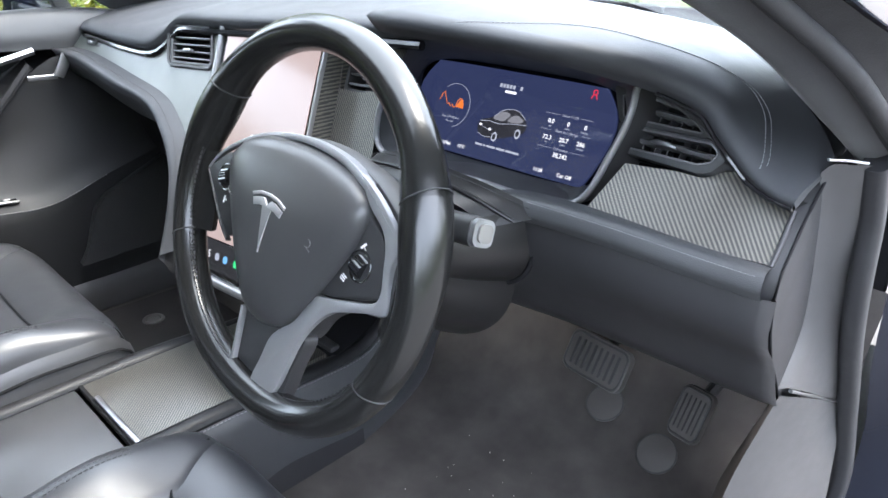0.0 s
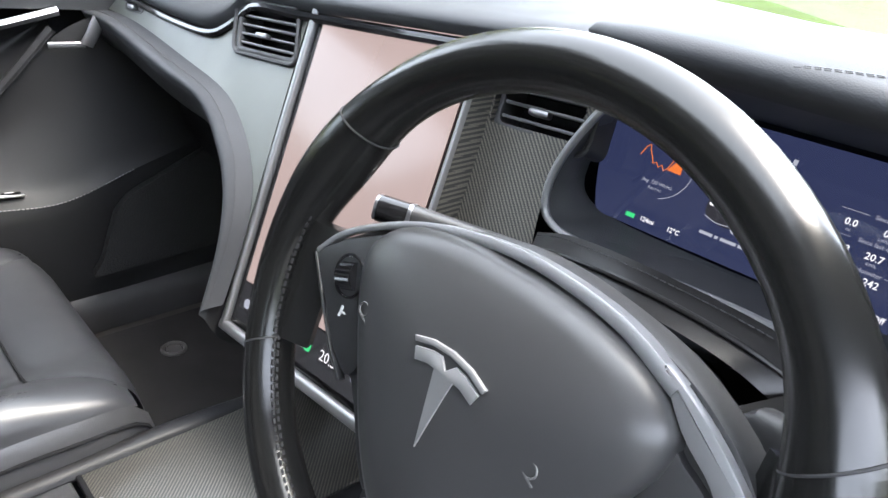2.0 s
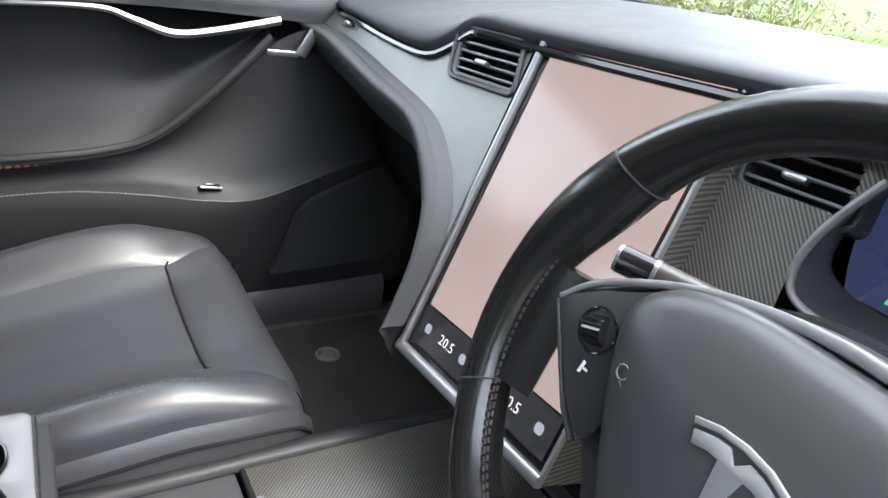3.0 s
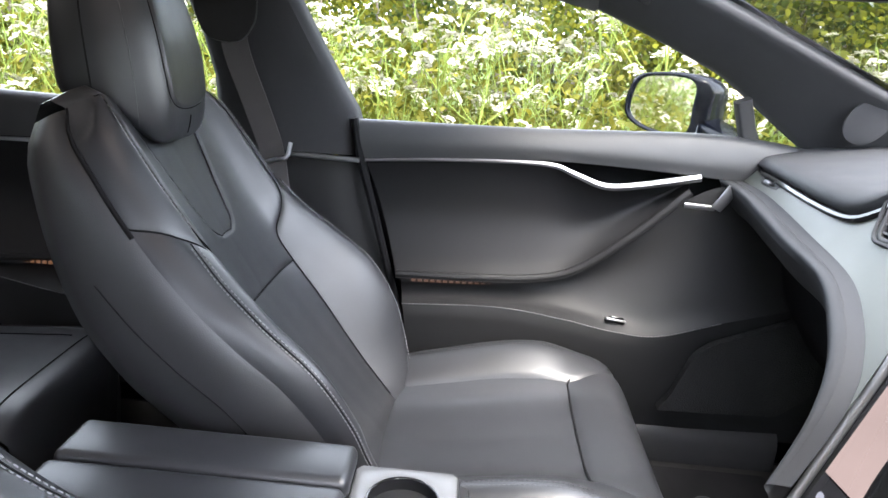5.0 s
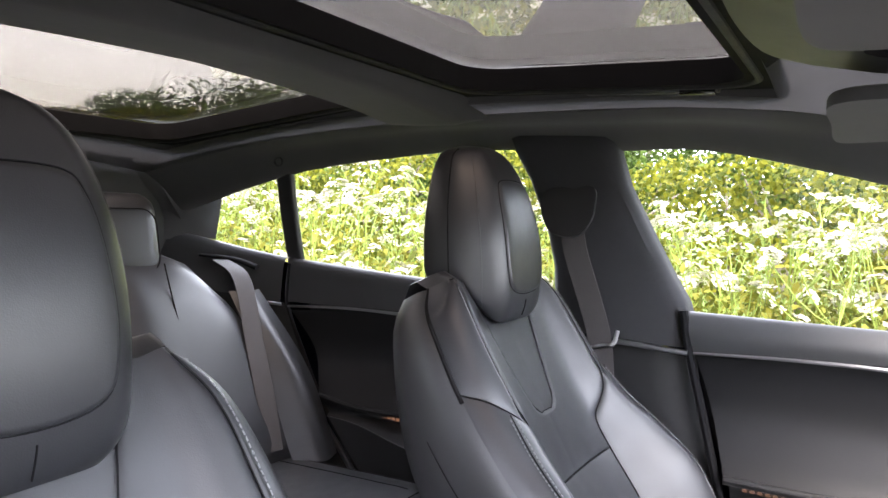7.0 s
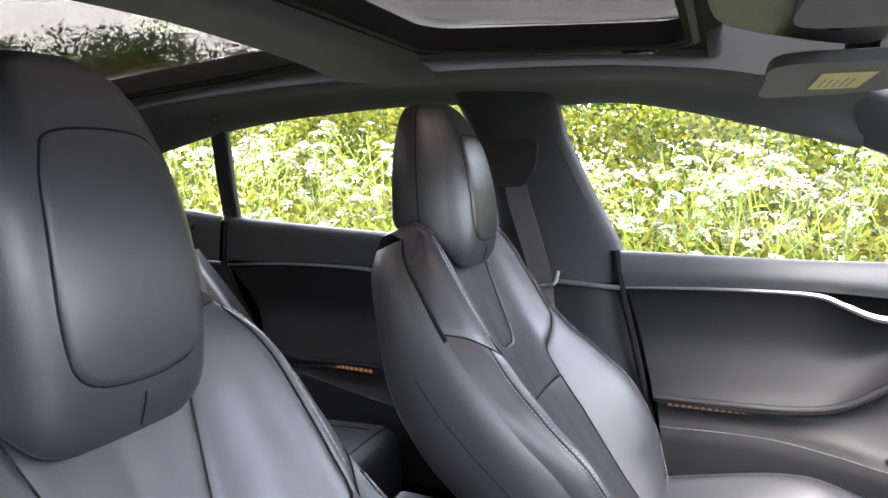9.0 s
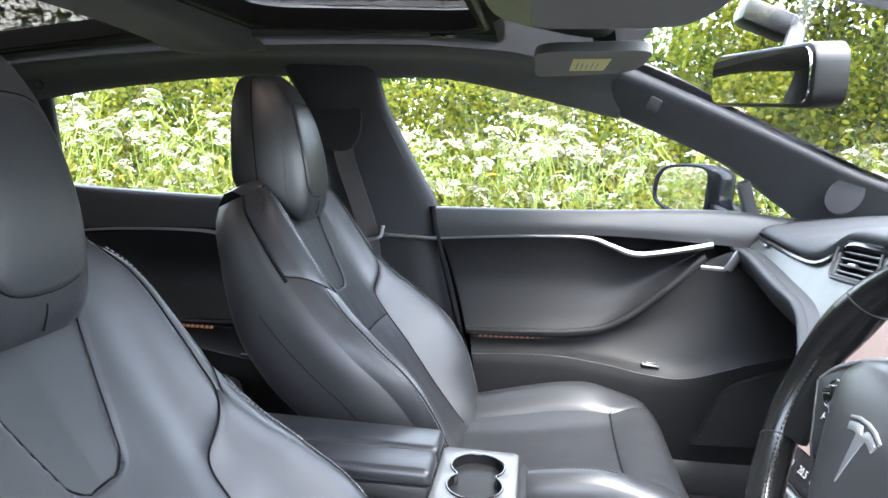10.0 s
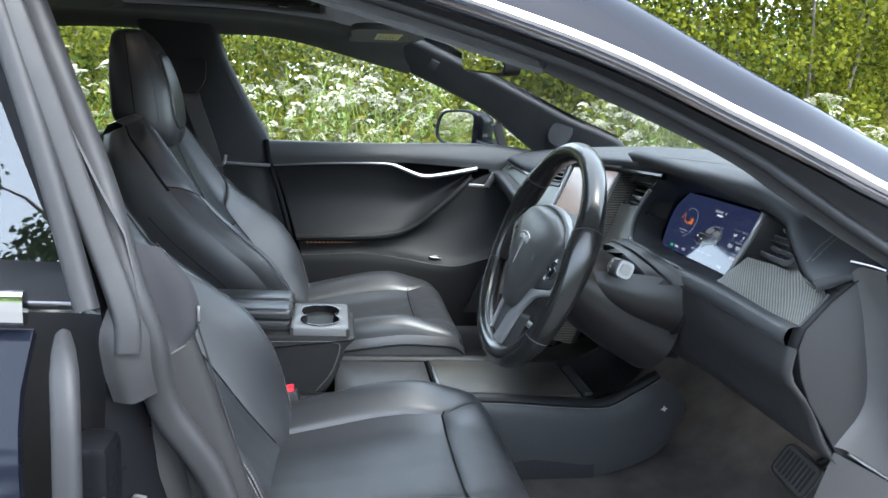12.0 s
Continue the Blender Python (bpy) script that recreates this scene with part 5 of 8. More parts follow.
    pts = outline([(-0.034, 0.086), (0.034, 0.086), (0.052, 0.066), (0.060, 0.02), (0.062, -0.040), (0.050, -0.078), (0.0, -0.088), (-0.050, -0.078), (-0.062, -0.040), (-0.060, 0.02), (-0.052, 0.066)], 66)
    rows = [[V(x * k, face_y(x * k, 1.0 + z * k, -0.0008 if k == 1.0 else 0.0030), 1.0 + z * k) for x, z in pts] for k in (1.0, 0.97, 0.93, 0.8, 0.6, 0.4, 0.2, 0.001)]
    part("inset_pad", grid(rows, closed=True), LEATHER, hr, "smooth inset pad")
    part("inset_seam", tube([p + V(0, 0.0004, 0) for p in rows[0]], 0.0011, 6, closed=True), SHADOW, hr)
    part("chin_seam", tube([V(0, face_y(0, z, 0.0002), z) for z in np.linspace(0.876, 0.902, 6)], 0.0008, 5), SHADOW, hr)
    # bottom cushion
    side = lambda v: spline(v, [(0, 0.58), (0.5, 0.60), (0.75, 0.58), (1, 0.60)])
    part("seat_centre", cushion(cush_surface, cush_normal, lambda a, b: (lerp(-1, 1, a) * side(b * 0.755), b * 0.755), 26, 30, 0.005, 10), LEATHER, st)
    part("thigh_pad", cushion(cush_surface, cush_normal, lambda a, b: (lerp(-1, 1, a) * lerp(side(0.755), 0.86, min(1, b * 1.6)), lerp(0.755, 1.0, b)), 26, 22, 0.007, 8), LEATHER, st, "separate padded front edge")
    part("thigh_seam", tube(smooth([cush_surface(s, v) + cush_normal(s, v) * 0.0006 for s, v in [(-0.86, 0.90), (-0.74, 0.81), (-side(0.755), 0.757)] + [(k, 0.757) for k in np.linspace(-0.5, 0.5, 9)] + [(side(0.755), 0.757), (0.74, 0.81), (0.86, 0.90)]], 50), 0.0016, 6), SHADOW, st)
    for s in (-1, 1):
        part("cushion_bolster", cushion(cush_surface, cush_normal, lambda a, b: (s * lerp(lerp(side(b * 0.9), 0.86, max(0, b * 0.9 - 0.755) / 0.245 * 1.6 if b * 0.9 > 0.755 else 0), 1.0, a), b * 0.93), 22, 34, 0.006, 8), LEATHER, st, "padded cushion bolster")
        ln = [cush_surface(s * 0.84, v) + cush_normal(s * 0.84, v) * 0.0045 for v in np.linspace(0.05, 0.74, 40)]
        part("cushion_stitching", join(stitch(ln, 0.0065, 0.0007, (0, 0, 0.0008)), stitch([p + V(s * 0.008, 0, -0.001) for p in ln], 0.0065, 0.0006, (0, 0, 0.0008))), DARK_THREAD, st)
        rows = []
        for v in np.linspace(0, 1, 24):
            e = cush_surface(s * 0.995, v)
            rows.append([e + V(0, 0, -0.002), e + V(s * 0.010, 0.002, -0.02), e + V(s * 0.008, 0, -0.06), V(e.x - s * 0.004, e.y - 0.01, 0.325), V(e.x - s * 0.02, e.y - 0.03, 0.300)])
        part("cushion_side", grid(rows), LEATHER_SIDE, st)
        pl = [cush_surface(s * 0.995, v) + V(s * 0.011, 0.002, -0.024) for v in np.linspace(0.02, 0.97, 30)]
        part("side_piping", tube(pl, 0.0025, 6), SHADOW, st)
    fr = []
    for x in np.linspace(-1, 1, 16):
        e = cush_surface(x, 1.0)
        fr.append([e, e + V(0, -0.004, -0.02), V(e.x, e.y - 0.02, 0.315), V(e.x * 0.96, e.y - 0.05, 0.300)])
    part("front_skirt", grid(fr), LEATHER_SIDE, st)
    part("seat_base", box((0, -0.34, 0.285), (0.40, 0.44, 0.06), 0.012), PLASTIC, st, "black plastic seat base")
    for s in (-1, 1):
        part("seat_rail", box((s * 0.19, -0.34, 0.243), (0.035, 0.56, 0.034), 0.006), BRUSH, st, "steel seat rail")
    hinge = [box((s * 0.238, -0.545, 0.385), (0.03, 0.13, 0.10), 0.014, pose(0, 0, 0, 25)) for s in (-1, 1)]
    for h in hinge:
        part("hinge_cover", h, PLASTIC, st)
    return st


PASSENGER = front_seat("front_seat", "black leather front seat with one-piece head restraint")
copy_thing(PASSENGER, pose(0.378, -0.357, FLOOR - 0.027))
PASSENGER.location = (-0.385, -0.35, FLOOR)


def rear_bench():
    b = thing("rear_bench", "black leather rear bench with three head restraints", "car seat", (0, -1.3, FLOOR))
    for x0, x1 in ((-0.66, -0.24), (-0.235, 0.235), (0.24, 0.66)):
        w, c = x1 - x0, (x0 + x1) / 2
        rows, back = [], []
        for v in np.linspace(0, 1, 18):
            y = spline(v, [(0, -1.55), (0.6, -1.15), (0.9, -1.01), (1, -0.99)])
            z = spline(v, [(0, 0.40), (0.6, 0.435), (0.88, 0.44), (0.96, 0.41), (1, 0.33)])
            turn = 0 if abs(c) < 0.1 else 0.10 * max(0, (v - 0.72) / 0.28) ** 2
            edge = max(abs(x0), abs(x1)) - (0 if abs(c) < 0.1 else 0.045) - turn
            xx = [x0 + (x1 - x0) * u if abs(c) < 0.1 else math.copysign(0.24 + (edge - 0.24) * (u if c > 0 else 1 - u), c) for u in np.linspace(0, 1, 18)]
            rows.append([V(x, y, z + 0.022 * (1 - abs(2 * k / 17 - 1) ** 5) - 0.035 * max(0, (abs(x) - edge + 0.04) / 0.04) ** 3 * (abs(c) > 0.1)) for k, x in enumerate(xx)])
            y = spline(v, [(0, -1.42), (0.5, -1.55), (1, -1.66)])
            z = spline(v, [(0, 0.42), (0.5, 0.66), (1, 0.885)])
            o = spline(v, [(0, 0.655), (0.5, 0.565), (0.8, 0.525), (0.93, 0.475), (1, 0.43)])
            ax = [(x0 + (x1 - x0) * u if abs(c) < 0.1 else math.copysign(0.24 + (o - 0.24) * (u if c > 0 else 1 - u), c)) for u in np.linspace(0, 1, 14)]
            back.append([V(ax[round(u * 13)], y + 0.03 * (1 - abs(2 * u - 1) ** 5) * (1 - abs(2 * v - 1) ** 6) + 0.05 * (abs(2 * u - 1) ** 3) * (0.3 if abs(c) > 0.3 else 0), z - 0.035 * max(0, (abs(ax[round(u * 13)]) - 0.36) / 0.1) ** 2 * v ** 6) for u in np.linspace(0, 1, 14)])
        back.append([p + V(0, -0.05, 0.008) for p in back[-1]])
        back.append([p + V(0, -0.10, -0.03) for p in back[-2]])
        part("cushion", grid(rows + [[p + V(0, -0.004, -0.05) for p in rows[-1]], [p + V(0, -0.03, -0.12) for p in rows[-1]]]), LEATHER, b)
        if abs(c) > 0.1:
            side = [r[-1 if c > 0 else 0] for r in rows]
            part("cushion_side", grid([side, [p + V(math.copysign(0.004, c), 0, -0.05) for p in side], [p + V(-math.copysign(0.01, c), 0, -0.14) for p in side]]), LEATHER_SIDE, b)
            for k in (2, 4):
                line = [r[-1 - k if c > 0 else k] + V(0, 0, 0.0008) for r in rows[:14]]
                part("cushion_seam", tube(line, 0.0012, 5), SHADOW if k == 4 else DARK_THREAD, b)
            part("front_seam", tube([p + V(0, 0, 0.0006) for p in rows[14]], 0.0014, 5), SHADOW, b)
        part("backrest", grid(back), LEATHER, b)
        z0, yy = (0.862, -1.70)
        if abs(c) > 0.1:
            part("bolster_seam", tube(smooth([(math.copysign(0.355, c), -1.618, 0.875), (math.copysign(0.357, c), -1.580, 0.78), (math.copysign(0.36, c), -1.535, 0.68), (math.copysign(0.37, c), -1.46, 0.54)], 16), 0.0018, 6), SHADOW, b)
        c = c * 0.64
        hd = box((c, yy, z0 + 0.050), (0.195, 0.095, 0.225), 0.046, pose(0, 0, 0, 12), 6)
        h = part("head_restraint", hd, LEATHER, b, "leather head restraint")
        part("inset_seam", tube([pose(c, yy + 0.046, z0 + 0.06, 12) @ V(x, 0.003, z) for x, z in rounded(0.15, 0.14, 0.035, 4)], 0.0016, 6, closed=True), SHADOW, h)
    for s in (-1, 1):
        part("side_bolster", loft([[(s * 0.66, -1.36, 0.43), (s * 0.655, -1.46, 0.62), (s * 0.62, -1.60, 0.80)], [(s * 0.60, -1.345, 0.43), (s * 0.60, -1.45, 0.62), (s * 0.57, -1.595, 0.80)], [(s * 0.55, -1.40, 0.43), (s * 0.55, -1.50, 0.62), (s * 0.54, -1.62, 0.80)]], 16, 10), LEATHER, b, "padded side bolster")
        belt = smooth([(s * 0.615, -1.735, 0.86), (s * 0.57, -1.61, 0.83), (s * 0.54, -1.53, 0.70), (s * 0.52, -1.46, 0.56), (s * 0.51, -1.42, 0.46)], 20)
        solo("rear_seat_belt", sweep(belt, rounded(0.046, 0.002, 0.0009, 1), up=(0.3, 0.85, 0.4)), BELT, "dark grey rear seat belt webbing", "seat belt", "rear belts")
    return b


rear_bench()

# ---- dashboard ----
def vent(parent, m, w, h, slats, label, skew=0.0, nested=True):
    """An air vent in the xy plane of m: moulded rim, dark throat, slats and a metal tab."""
    def sk(pts):
        return [(x + skew * y, y) for x, y in pts]
    v = part("air_vent", plate(sk(rounded(w, h, 0.010, 4)), 0.038, m, 0.003, hole=sk(rounded(w - 0.014, h - 0.014, 0.007, 4))), PLASTIC, parent, label)
    part("throat", plate(sk(rounded(w - 0.01, h - 0.01, 0.008, 4)), 0.004, m @ Matrix.Translation((0, 0, -0.034))), SHADOW, v)
    for k in range(slats):
        y = (k + 0.5) / slats * (h - 0.016) - (h - 0.016) / 2
        part("slat", moved(box((0, 0, 0), (w - 0.014, 0.0030, 0.014), 0.001), m @ pose(skew * y, y, -0.010, 8)), SLAT, v)
    part("tab", moved(box((0, 0, 0), (0.022, 0.006, 0.010), 0.002), m @ pose(0, -0.1 * h, 0.002)), SATIN, v, "satin metal vent tab")
    return v


def dashboard():
    d = thing("dashboard", "black leather dashboard with carbon panels, vents and two displays", "dashboard", (0, 0.3, 0.5))
    # soft top
    e0 = [(-0.735, 0.175, 0.846), (-0.66, 0.150, 0.850), (-0.59, 0.141, 0.854), (-0.44, 0.138, 0.850), (-0.335, 0.140, 0.853), (-0.29, 0.150, 0.872), (-0.25, 0.160, 0.899), (-0.145, 0.163, 0.905), (0.0, 0.168, 0.914), (0.15, 0.173, 0.924), (0.30, 0.185, 0.930), (0.50, 0.26, 0.93), (0.72, 0.30, 0.85)]
    e1 = [(x, y - 0.012, z + 0.012) for x, y, z in e0]
    e2 = [(-0.735, 0.20, 0.876), (-0.66, 0.18, 0.880), (-0.59, 0.175, 0.884), (-0.44, 0.175, 0.888), (-0.335, 0.178, 0.896), (-0.29, 0.182, 0.908), (-0.25, 0.188, 0.925), (-0.145, 0.19, 0.932), (0.0, 0.195, 0.940), (0.15, 0.20, 0.948), (0.30, 0.21, 0.955), (0.50, 0.29, 0.945), (0.73, 0.32, 0.86)]
    e3 = [(-0.72, 0.36, 0.905), (-0.44, 0.38, 0.930), (-0.15, 0.40, 0.953), (0.15, 0.40, 0.960), (0.45, 0.40, 0.954), (0.60, 0.39, 0.930), (0.73, 0.37, 0.878)]
    e4 = [(-0.68, 0.50, 0.905), (-0.44, 0.56, 0.935), (-0.15, 0.60, 0.950), (0.15, 0.60, 0.950), (0.45, 0.55, 0.935), (0.60, 0.51, 0.915), (0.70, 0.47, 0.880)]
    e5 = [(-0.66, 0.56, 0.885), (-0.44, 0.66, 0.91), (-0.15, 0.72, 0.92), (0.15, 0.72, 0.92), (0.45, 0.65, 0.91), (0.68, 0.54, 0.87)]
    part("top_pad", loft([e0, e1, e2, e3, e4, e5], 70, 30), PAD, d, "soft black skin over the dash top")
    part("edge_trim", tube(smooth([(x, y - 0.004, z - 0.005) for x, y, z in e0[:11]], 60), 0.006, 8), GLOSS, d, "gloss black edge trim")
    # passenger side: olive decor panel and the padded roll that sweeps down beside the screen
    up = [(-0.70, 0.150, 0.846), (-0.59, 0.139, 0.848), (-0.44, 0.137, 0.845), (-0.335, 0.139, 0.848), (-0.29, 0.148, 0.868), (-0.25, 0.158, 0.893), (-0.138, 0.163, 0.902)]
    lo = [(-0.70, 0.130, 0.822), (-0.572, 0.124, 0.822), (-0.383, 0.117, 0.806), (-0.246, 0.110, 0.790), (-0.168, 0.094, 0.757), (-0.122, 0.078, 0.722), (-0.100, 0.060, 0.683)]
    ml = basis((-0.206, 0.1455, 0.872), (1, 0.06, 0.06), (0.0, 0.40, 0.92))
    me = basis((-0.592, 0.134, 0.842), (1, 0, 0), (0.0, 0.40, 0.92))
    part("decor_panel", cut_window(cut_window(loft([up, lo], 160, 40), ml, 0.124, 0.054, -0.35), me, 0.068, 0.014), DECOR, d, "dark olive-grey decor panel")
    r_in = [(-0.72, 0.128, 0.820), (-0.572, 0.126, 0.824), (-0.383, 0.119, 0.808), (-0.246, 0.112, 0.792), (-0.168, 0.098, 0.761), (-0.127, 0.083, 0.728), (-0.105, 0.065, 0.690), (-0.097, 0.043, 0.640), (-0.090, 0.018, 0.590)]
    r_out = [(-0.72, 0.098, 0.808), (-0.62, 0.100, 0.802), (-0.417, 0.092, 0.781), (-0.278, 0.088, 0.772), (-0.202, 0.073, 0.738), (-0.150, 0.055, 0.698), (-0.120, 0.034, 0.650), (-0.108, 0.018, 0.610), (-0.100, 0.000, 0.570)]
    r_mid = [((a[0] + b[0]) / 2 - 0.004, (a[1] + b[1]) / 2 - 0.016, (a[2] + b[2]) / 2 + 0.004) for a, b in zip(r_in, r_out)]
    r_un = [(x - 0.005, y + 0.03, z - 0.045) for x, y, z in r_out]
    r_un2 = [(x - 0.012, y + 0.16, z - 0.12) for x, y, z in r_out]
    part("padded_roll", loft([r_in, r_mid, r_out], 60, 14), PAD, d, "padded leather roll sweeping down beside the display")
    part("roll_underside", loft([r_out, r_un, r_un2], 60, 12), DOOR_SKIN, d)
    part("roll_stitching", stitch(smooth([((a[0] * 0.75 + b[0] * 0.25), (a[1] * 0.75 + b[1] * 0.25) - 0.0135, (a[2] * 0.75 + b[2] * 0.25) + 0.004) for a, b in zip(r_in, r_out)], 60), 0.0065, 0.0006, (0, -0.0008, 0.0005)), DARK_THREAD, d)
    # lid in near-black: the footwell shade is put into its colour
    part("glovebox", loft([[(-0.72, 0.22, 0.72), (-0.40, 0.20, 0.70), (-0.13, 0.14, 0.66)], [(-0.72, 0.26, 0.58), (-0.40, 0.24, 0.57), (-0.12, 0.20, 0.55)], [(-0.72, 0.36, 0.47), (-0.40, 0.36, 0.46), (-0.12, 0.32, 0.44)], [(-0.72, 0.55, 0.44), (-0.40, 0.55, 0.44), (-0.12, 0.5, 0.42)]], 20, 14), SHADOW, d, "glovebox lid painted near-black for the footwell shade")
    vent(d, ml, 0.130, 0.060, 4, "black four-slat air vent in a grey rim", -0.35)
    part("vent_rim", tube([ml @ V(x - 0.35 * y, y, 0.001) for x, y in rounded(0.134, 0.064, 0.012, 5)], 0.0028, 8, closed=True), KNEE, d, "dark grey vent rim")
    vent(d, me, 0.075, 0.020, 2, "small side vent at the dash end")
    # centre display: a tall sheet leaning back
    c = [V(-0.106, 0.163, 0.904), V(0.117, 0.168, 0.915), V(0.164, 0.040, 0.607), V(-0.072, 0.030, 0.585)]
    mid = sum(c, V(0, 0, 0)) / 4
    ms = basis(mid, (c[1] + c[2] - c[0] - c[3]), (c[0] + c[1] - c[2] - c[3]))
    W, H = 0.232, 0.362
    scr = part("centre_display", plate(rounded(W + 0.020, H + 0.030, 0.006), 0.02, ms @ Matrix.Translation((-0.005, -0.002, -0.002)), 0.003), GLOSS, d, "tall centre touch display, lit")
    part("map_view", plate([(-W / 2, -H / 2 + 0.046), (W / 2, -H / 2 + 0.046), (W / 2, H / 2 - 0.004), (-W / 2, H / 2 - 0.004)], 0.001, ms @ Matrix.Translation((0, 0, 0.002))), SCREEN, scr, "pale pinkish lit map image")
    part("status_bar", plate([(-W / 2, -0.004), (W / 2, -0.004), (W / 2, 0.004), (-W / 2, 0.004)], 0.001, ms @ Matrix.Translation((0, H / 2 - 0.010, 0.0025))), UI_BAR, scr, "orange-tinted status bar")
    part("climate_bar", plate([(-W / 2, -0.022), (W / 2, -0.022), (W / 2, 0.022), (-W / 2, 0.022)], 0.001, ms @ Matrix.Translation((0, -H / 2 + 0.022, 0.002))), BAR_BLACK, scr, "black climate bar")
    for x, tx in ((-0.062, "20.5"), (0.055, "20.5")):
        part("reading", words(tx, 0.016, ms @ Matrix.Translation((x, -H / 2 + 0.022, 0.0028))), UI_WHITE, scr)
    for x, mt in ((-0.100, UI_DIM), (-0.030, UI_DIM), (-0.008, UI_BLUE), (0.020, UI_GREEN), (0.098, UI_DIM)):
        part("icon", plate(rounded(0.011, 0.011, 0.004, 3), 0.0004, ms @ Matrix.Translation((x, -H / 2 + 0.022, 0.0028))), mt, scr)
    # metal side and foot trims of the display
    part("side_trim", sweep([ms @ V(-W / 2 - 0.019, H / 2 + 0.012, 0.001), ms @ V(-W / 2 - 0.019, 0, 0.001), ms @ V(-W / 2 - 0.017, -H / 2 - 0.016, 0.001)], rounded(0.009, 0.010, 0.003, 3), up=ms.col[2].to_3d()), SILVER, scr, "brushed metal side trim")
    part("side_trim", sweep([ms @ V(W / 2 + 0.0065, H / 2 + 0.012, -0.001), ms @ V(W / 2 + 0.0065, -H / 2 - 0.016, -0.001)], rounded(0.0035, 0.008, 0.0015, 3), up=ms.col[2].to_3d()), SILVER, scr, "brushed metal side trim")
    part("foot_trim", sweep([ms @ V(-W / 2 - 0.022, -H / 2 - 0.016, 0.0), ms @ V(W / 2 + 0.008, -H / 2 - 0.016, 0.0)], rounded(0.013, 0.012, 0.004, 3), up=ms.col[2].to_3d()), SILVER, scr, "satin silver foot trim")
    part("screen_housing", moved(box((0, 0, 0), (W + 0.012, H + 0.02, 0.06), 0.01), ms @ Matrix.Translation((-0.002, 0, -0.055))), PLASTIC, d)
    part("housing_side", loft([[tuple(ms @ V(W / 2 + 0.008, H / 2, -0.004)), tuple(ms @ V(W / 2 + 0.008, -H / 2 - 0.02, -0.004))], [tuple(ms @ V(W / 2 + 0.009, H / 2, -0.06)), tuple(ms @ V(W / 2 + 0.010, -H / 2 - 0.01, -0.07))]], 12, 4), CARBON_XZ, d, "woven carbon edge beside the display")
    # carbon panel between display and instrument, with its vent
    mc = basis((0.189, 0.197, 0.874), (1, 0.05, 0.04), (0, 0.42, 0.91))
    part("carbon_panel", cut_window(loft([[(0.095, 0.200, 0.925), (0.272, 0.208, 0.925)], [(0.098, 0.178, 0.86), (0.242, 0.183, 0.86)], [(0.100, 0.160, 0.81), (0.230, 0.164, 0.81)], [(0.11, 0.122, 0.72), (0.25, 0.128, 0.72)]], 60, 70), mc, 0.098, 0.048, -0.10), CARBON_XZ, d, "woven carbon panel")
    vent(d, mc, 0.106, 0.056, 3, "black centre air vent in a grey rim", -0.10)
    part("vent_rim", tube([mc @ V(x - 0.10 * y, y, 0.001) for x, y in rounded(0.111, 0.062, 0.012, 5)], 0.0028, 8, closed=True), KNEE, d, "dark grey vent rim")
    # instrument: display sheet at the bottom of a funnel with a metal rim
    ins = part("instrument_display", plate(outline([(-0.110, 0.0535), (0, 0.054), (0.110, 0.0535), (0.130, 0.049), (0.149, 0.012), (0.131, -0.051), (0.110, -0.0565), (0, -0.057), (-0.110, -0.0565), (-0.131, -0.051), (-0.149, 0.012), (-0.130, 0.049)], 48), 0.004, basis((0.374, 0.2442, 0.844), (1, 0, 0), (0, 0.38, 0.925))), CLUSTER, d, "wide navy instrument display, lit")
    mi = basis((0.374, 0.2442, 0.844), (1, 0, 0), (0, 0.38, 0.925)) @ Matrix.Translation((0, 0, 0.0008))
    # open mouth of the funnel: straight foot, bevelled lower corners, sides leaning out
    mouth = [(0.285, 0.196, 0.928), (0.264, 0.176, 0.896), (0.240, 0.167, 0.850), (0.231, 0.165, 0.812), (0.242, 0.165, 0.790), (0.290, 0.160, 0.7875), (0.400, 0.157, 0.794), (0.470, 0.160, 0.7925), (0.516, 0.172, 0.7915), (0.538, 0.180, 0.804), (0.555, 0.189, 0.846), (0.566, 0.196, 0.880), (0.566, 0.206, 0.908), (0.555, 0.215, 0.932), (0.42, 0.205, 0.945)]
    k = len(mouth)
    rimc = []
    for q in range(k):
        a, b, c2, e = (Vector(mouth[(q + o) % k]) for o in (-1, 0, 1, 2))
        for r in range(6):
            t = r / 6
            rimc.append(0.5 * (2 * b + (c2 - a) * t + (2 * a - 5 * b + 4 * c2 - e) * t * t + (3 * b - a - 3 * c2 + e) * t ** 3))
    inv = mi.inverted()
    inc = []
    for p in rimc:
        q = inv @ p
        ang = math.atan2(q.y / 0.05, q.x / 0.15)
        c, sn = math.cos(ang), math.sin(ang)
        inc.append(mi @ V(0.155 * math.copysign(abs(c) ** 0.40, c), 0.0590 * math.copysign(abs(sn) ** 0.40, sn), -0.003))
    fun = [[a.lerp(b, t) + V(0, 0, -0.004 * math.sin(math.pi * t)) for a, b in zip(rimc, inc)] for t in (0, 0.05, 0.2, 0.45, 0.7, 1.0)]
    part("instrument_hood", grid(fun, closed=True), BELT_SKIN, d, "dark funnel around the instrument display")
    part("instrument_rim", sweep(rimc[6:13 * 6 - 3], [(0.0032 * math.cos(a), 0.0042 * math.sin(a)) for a in np.linspace(0, 6.283, 10, endpoint=False)], up=mi.col[2].to_3d()), TRIM, d, "satin silver rim")
    cen = sum(rimc, V(0, 0, 0)) / len(rimc)
    outer = [rimc, [p + (p - cen) * 0.035 + V(0, 0.010, 0) for p in rimc], [p + (p - cen) * 0.06 + V(0, 0.06, 0) for p in rimc]]
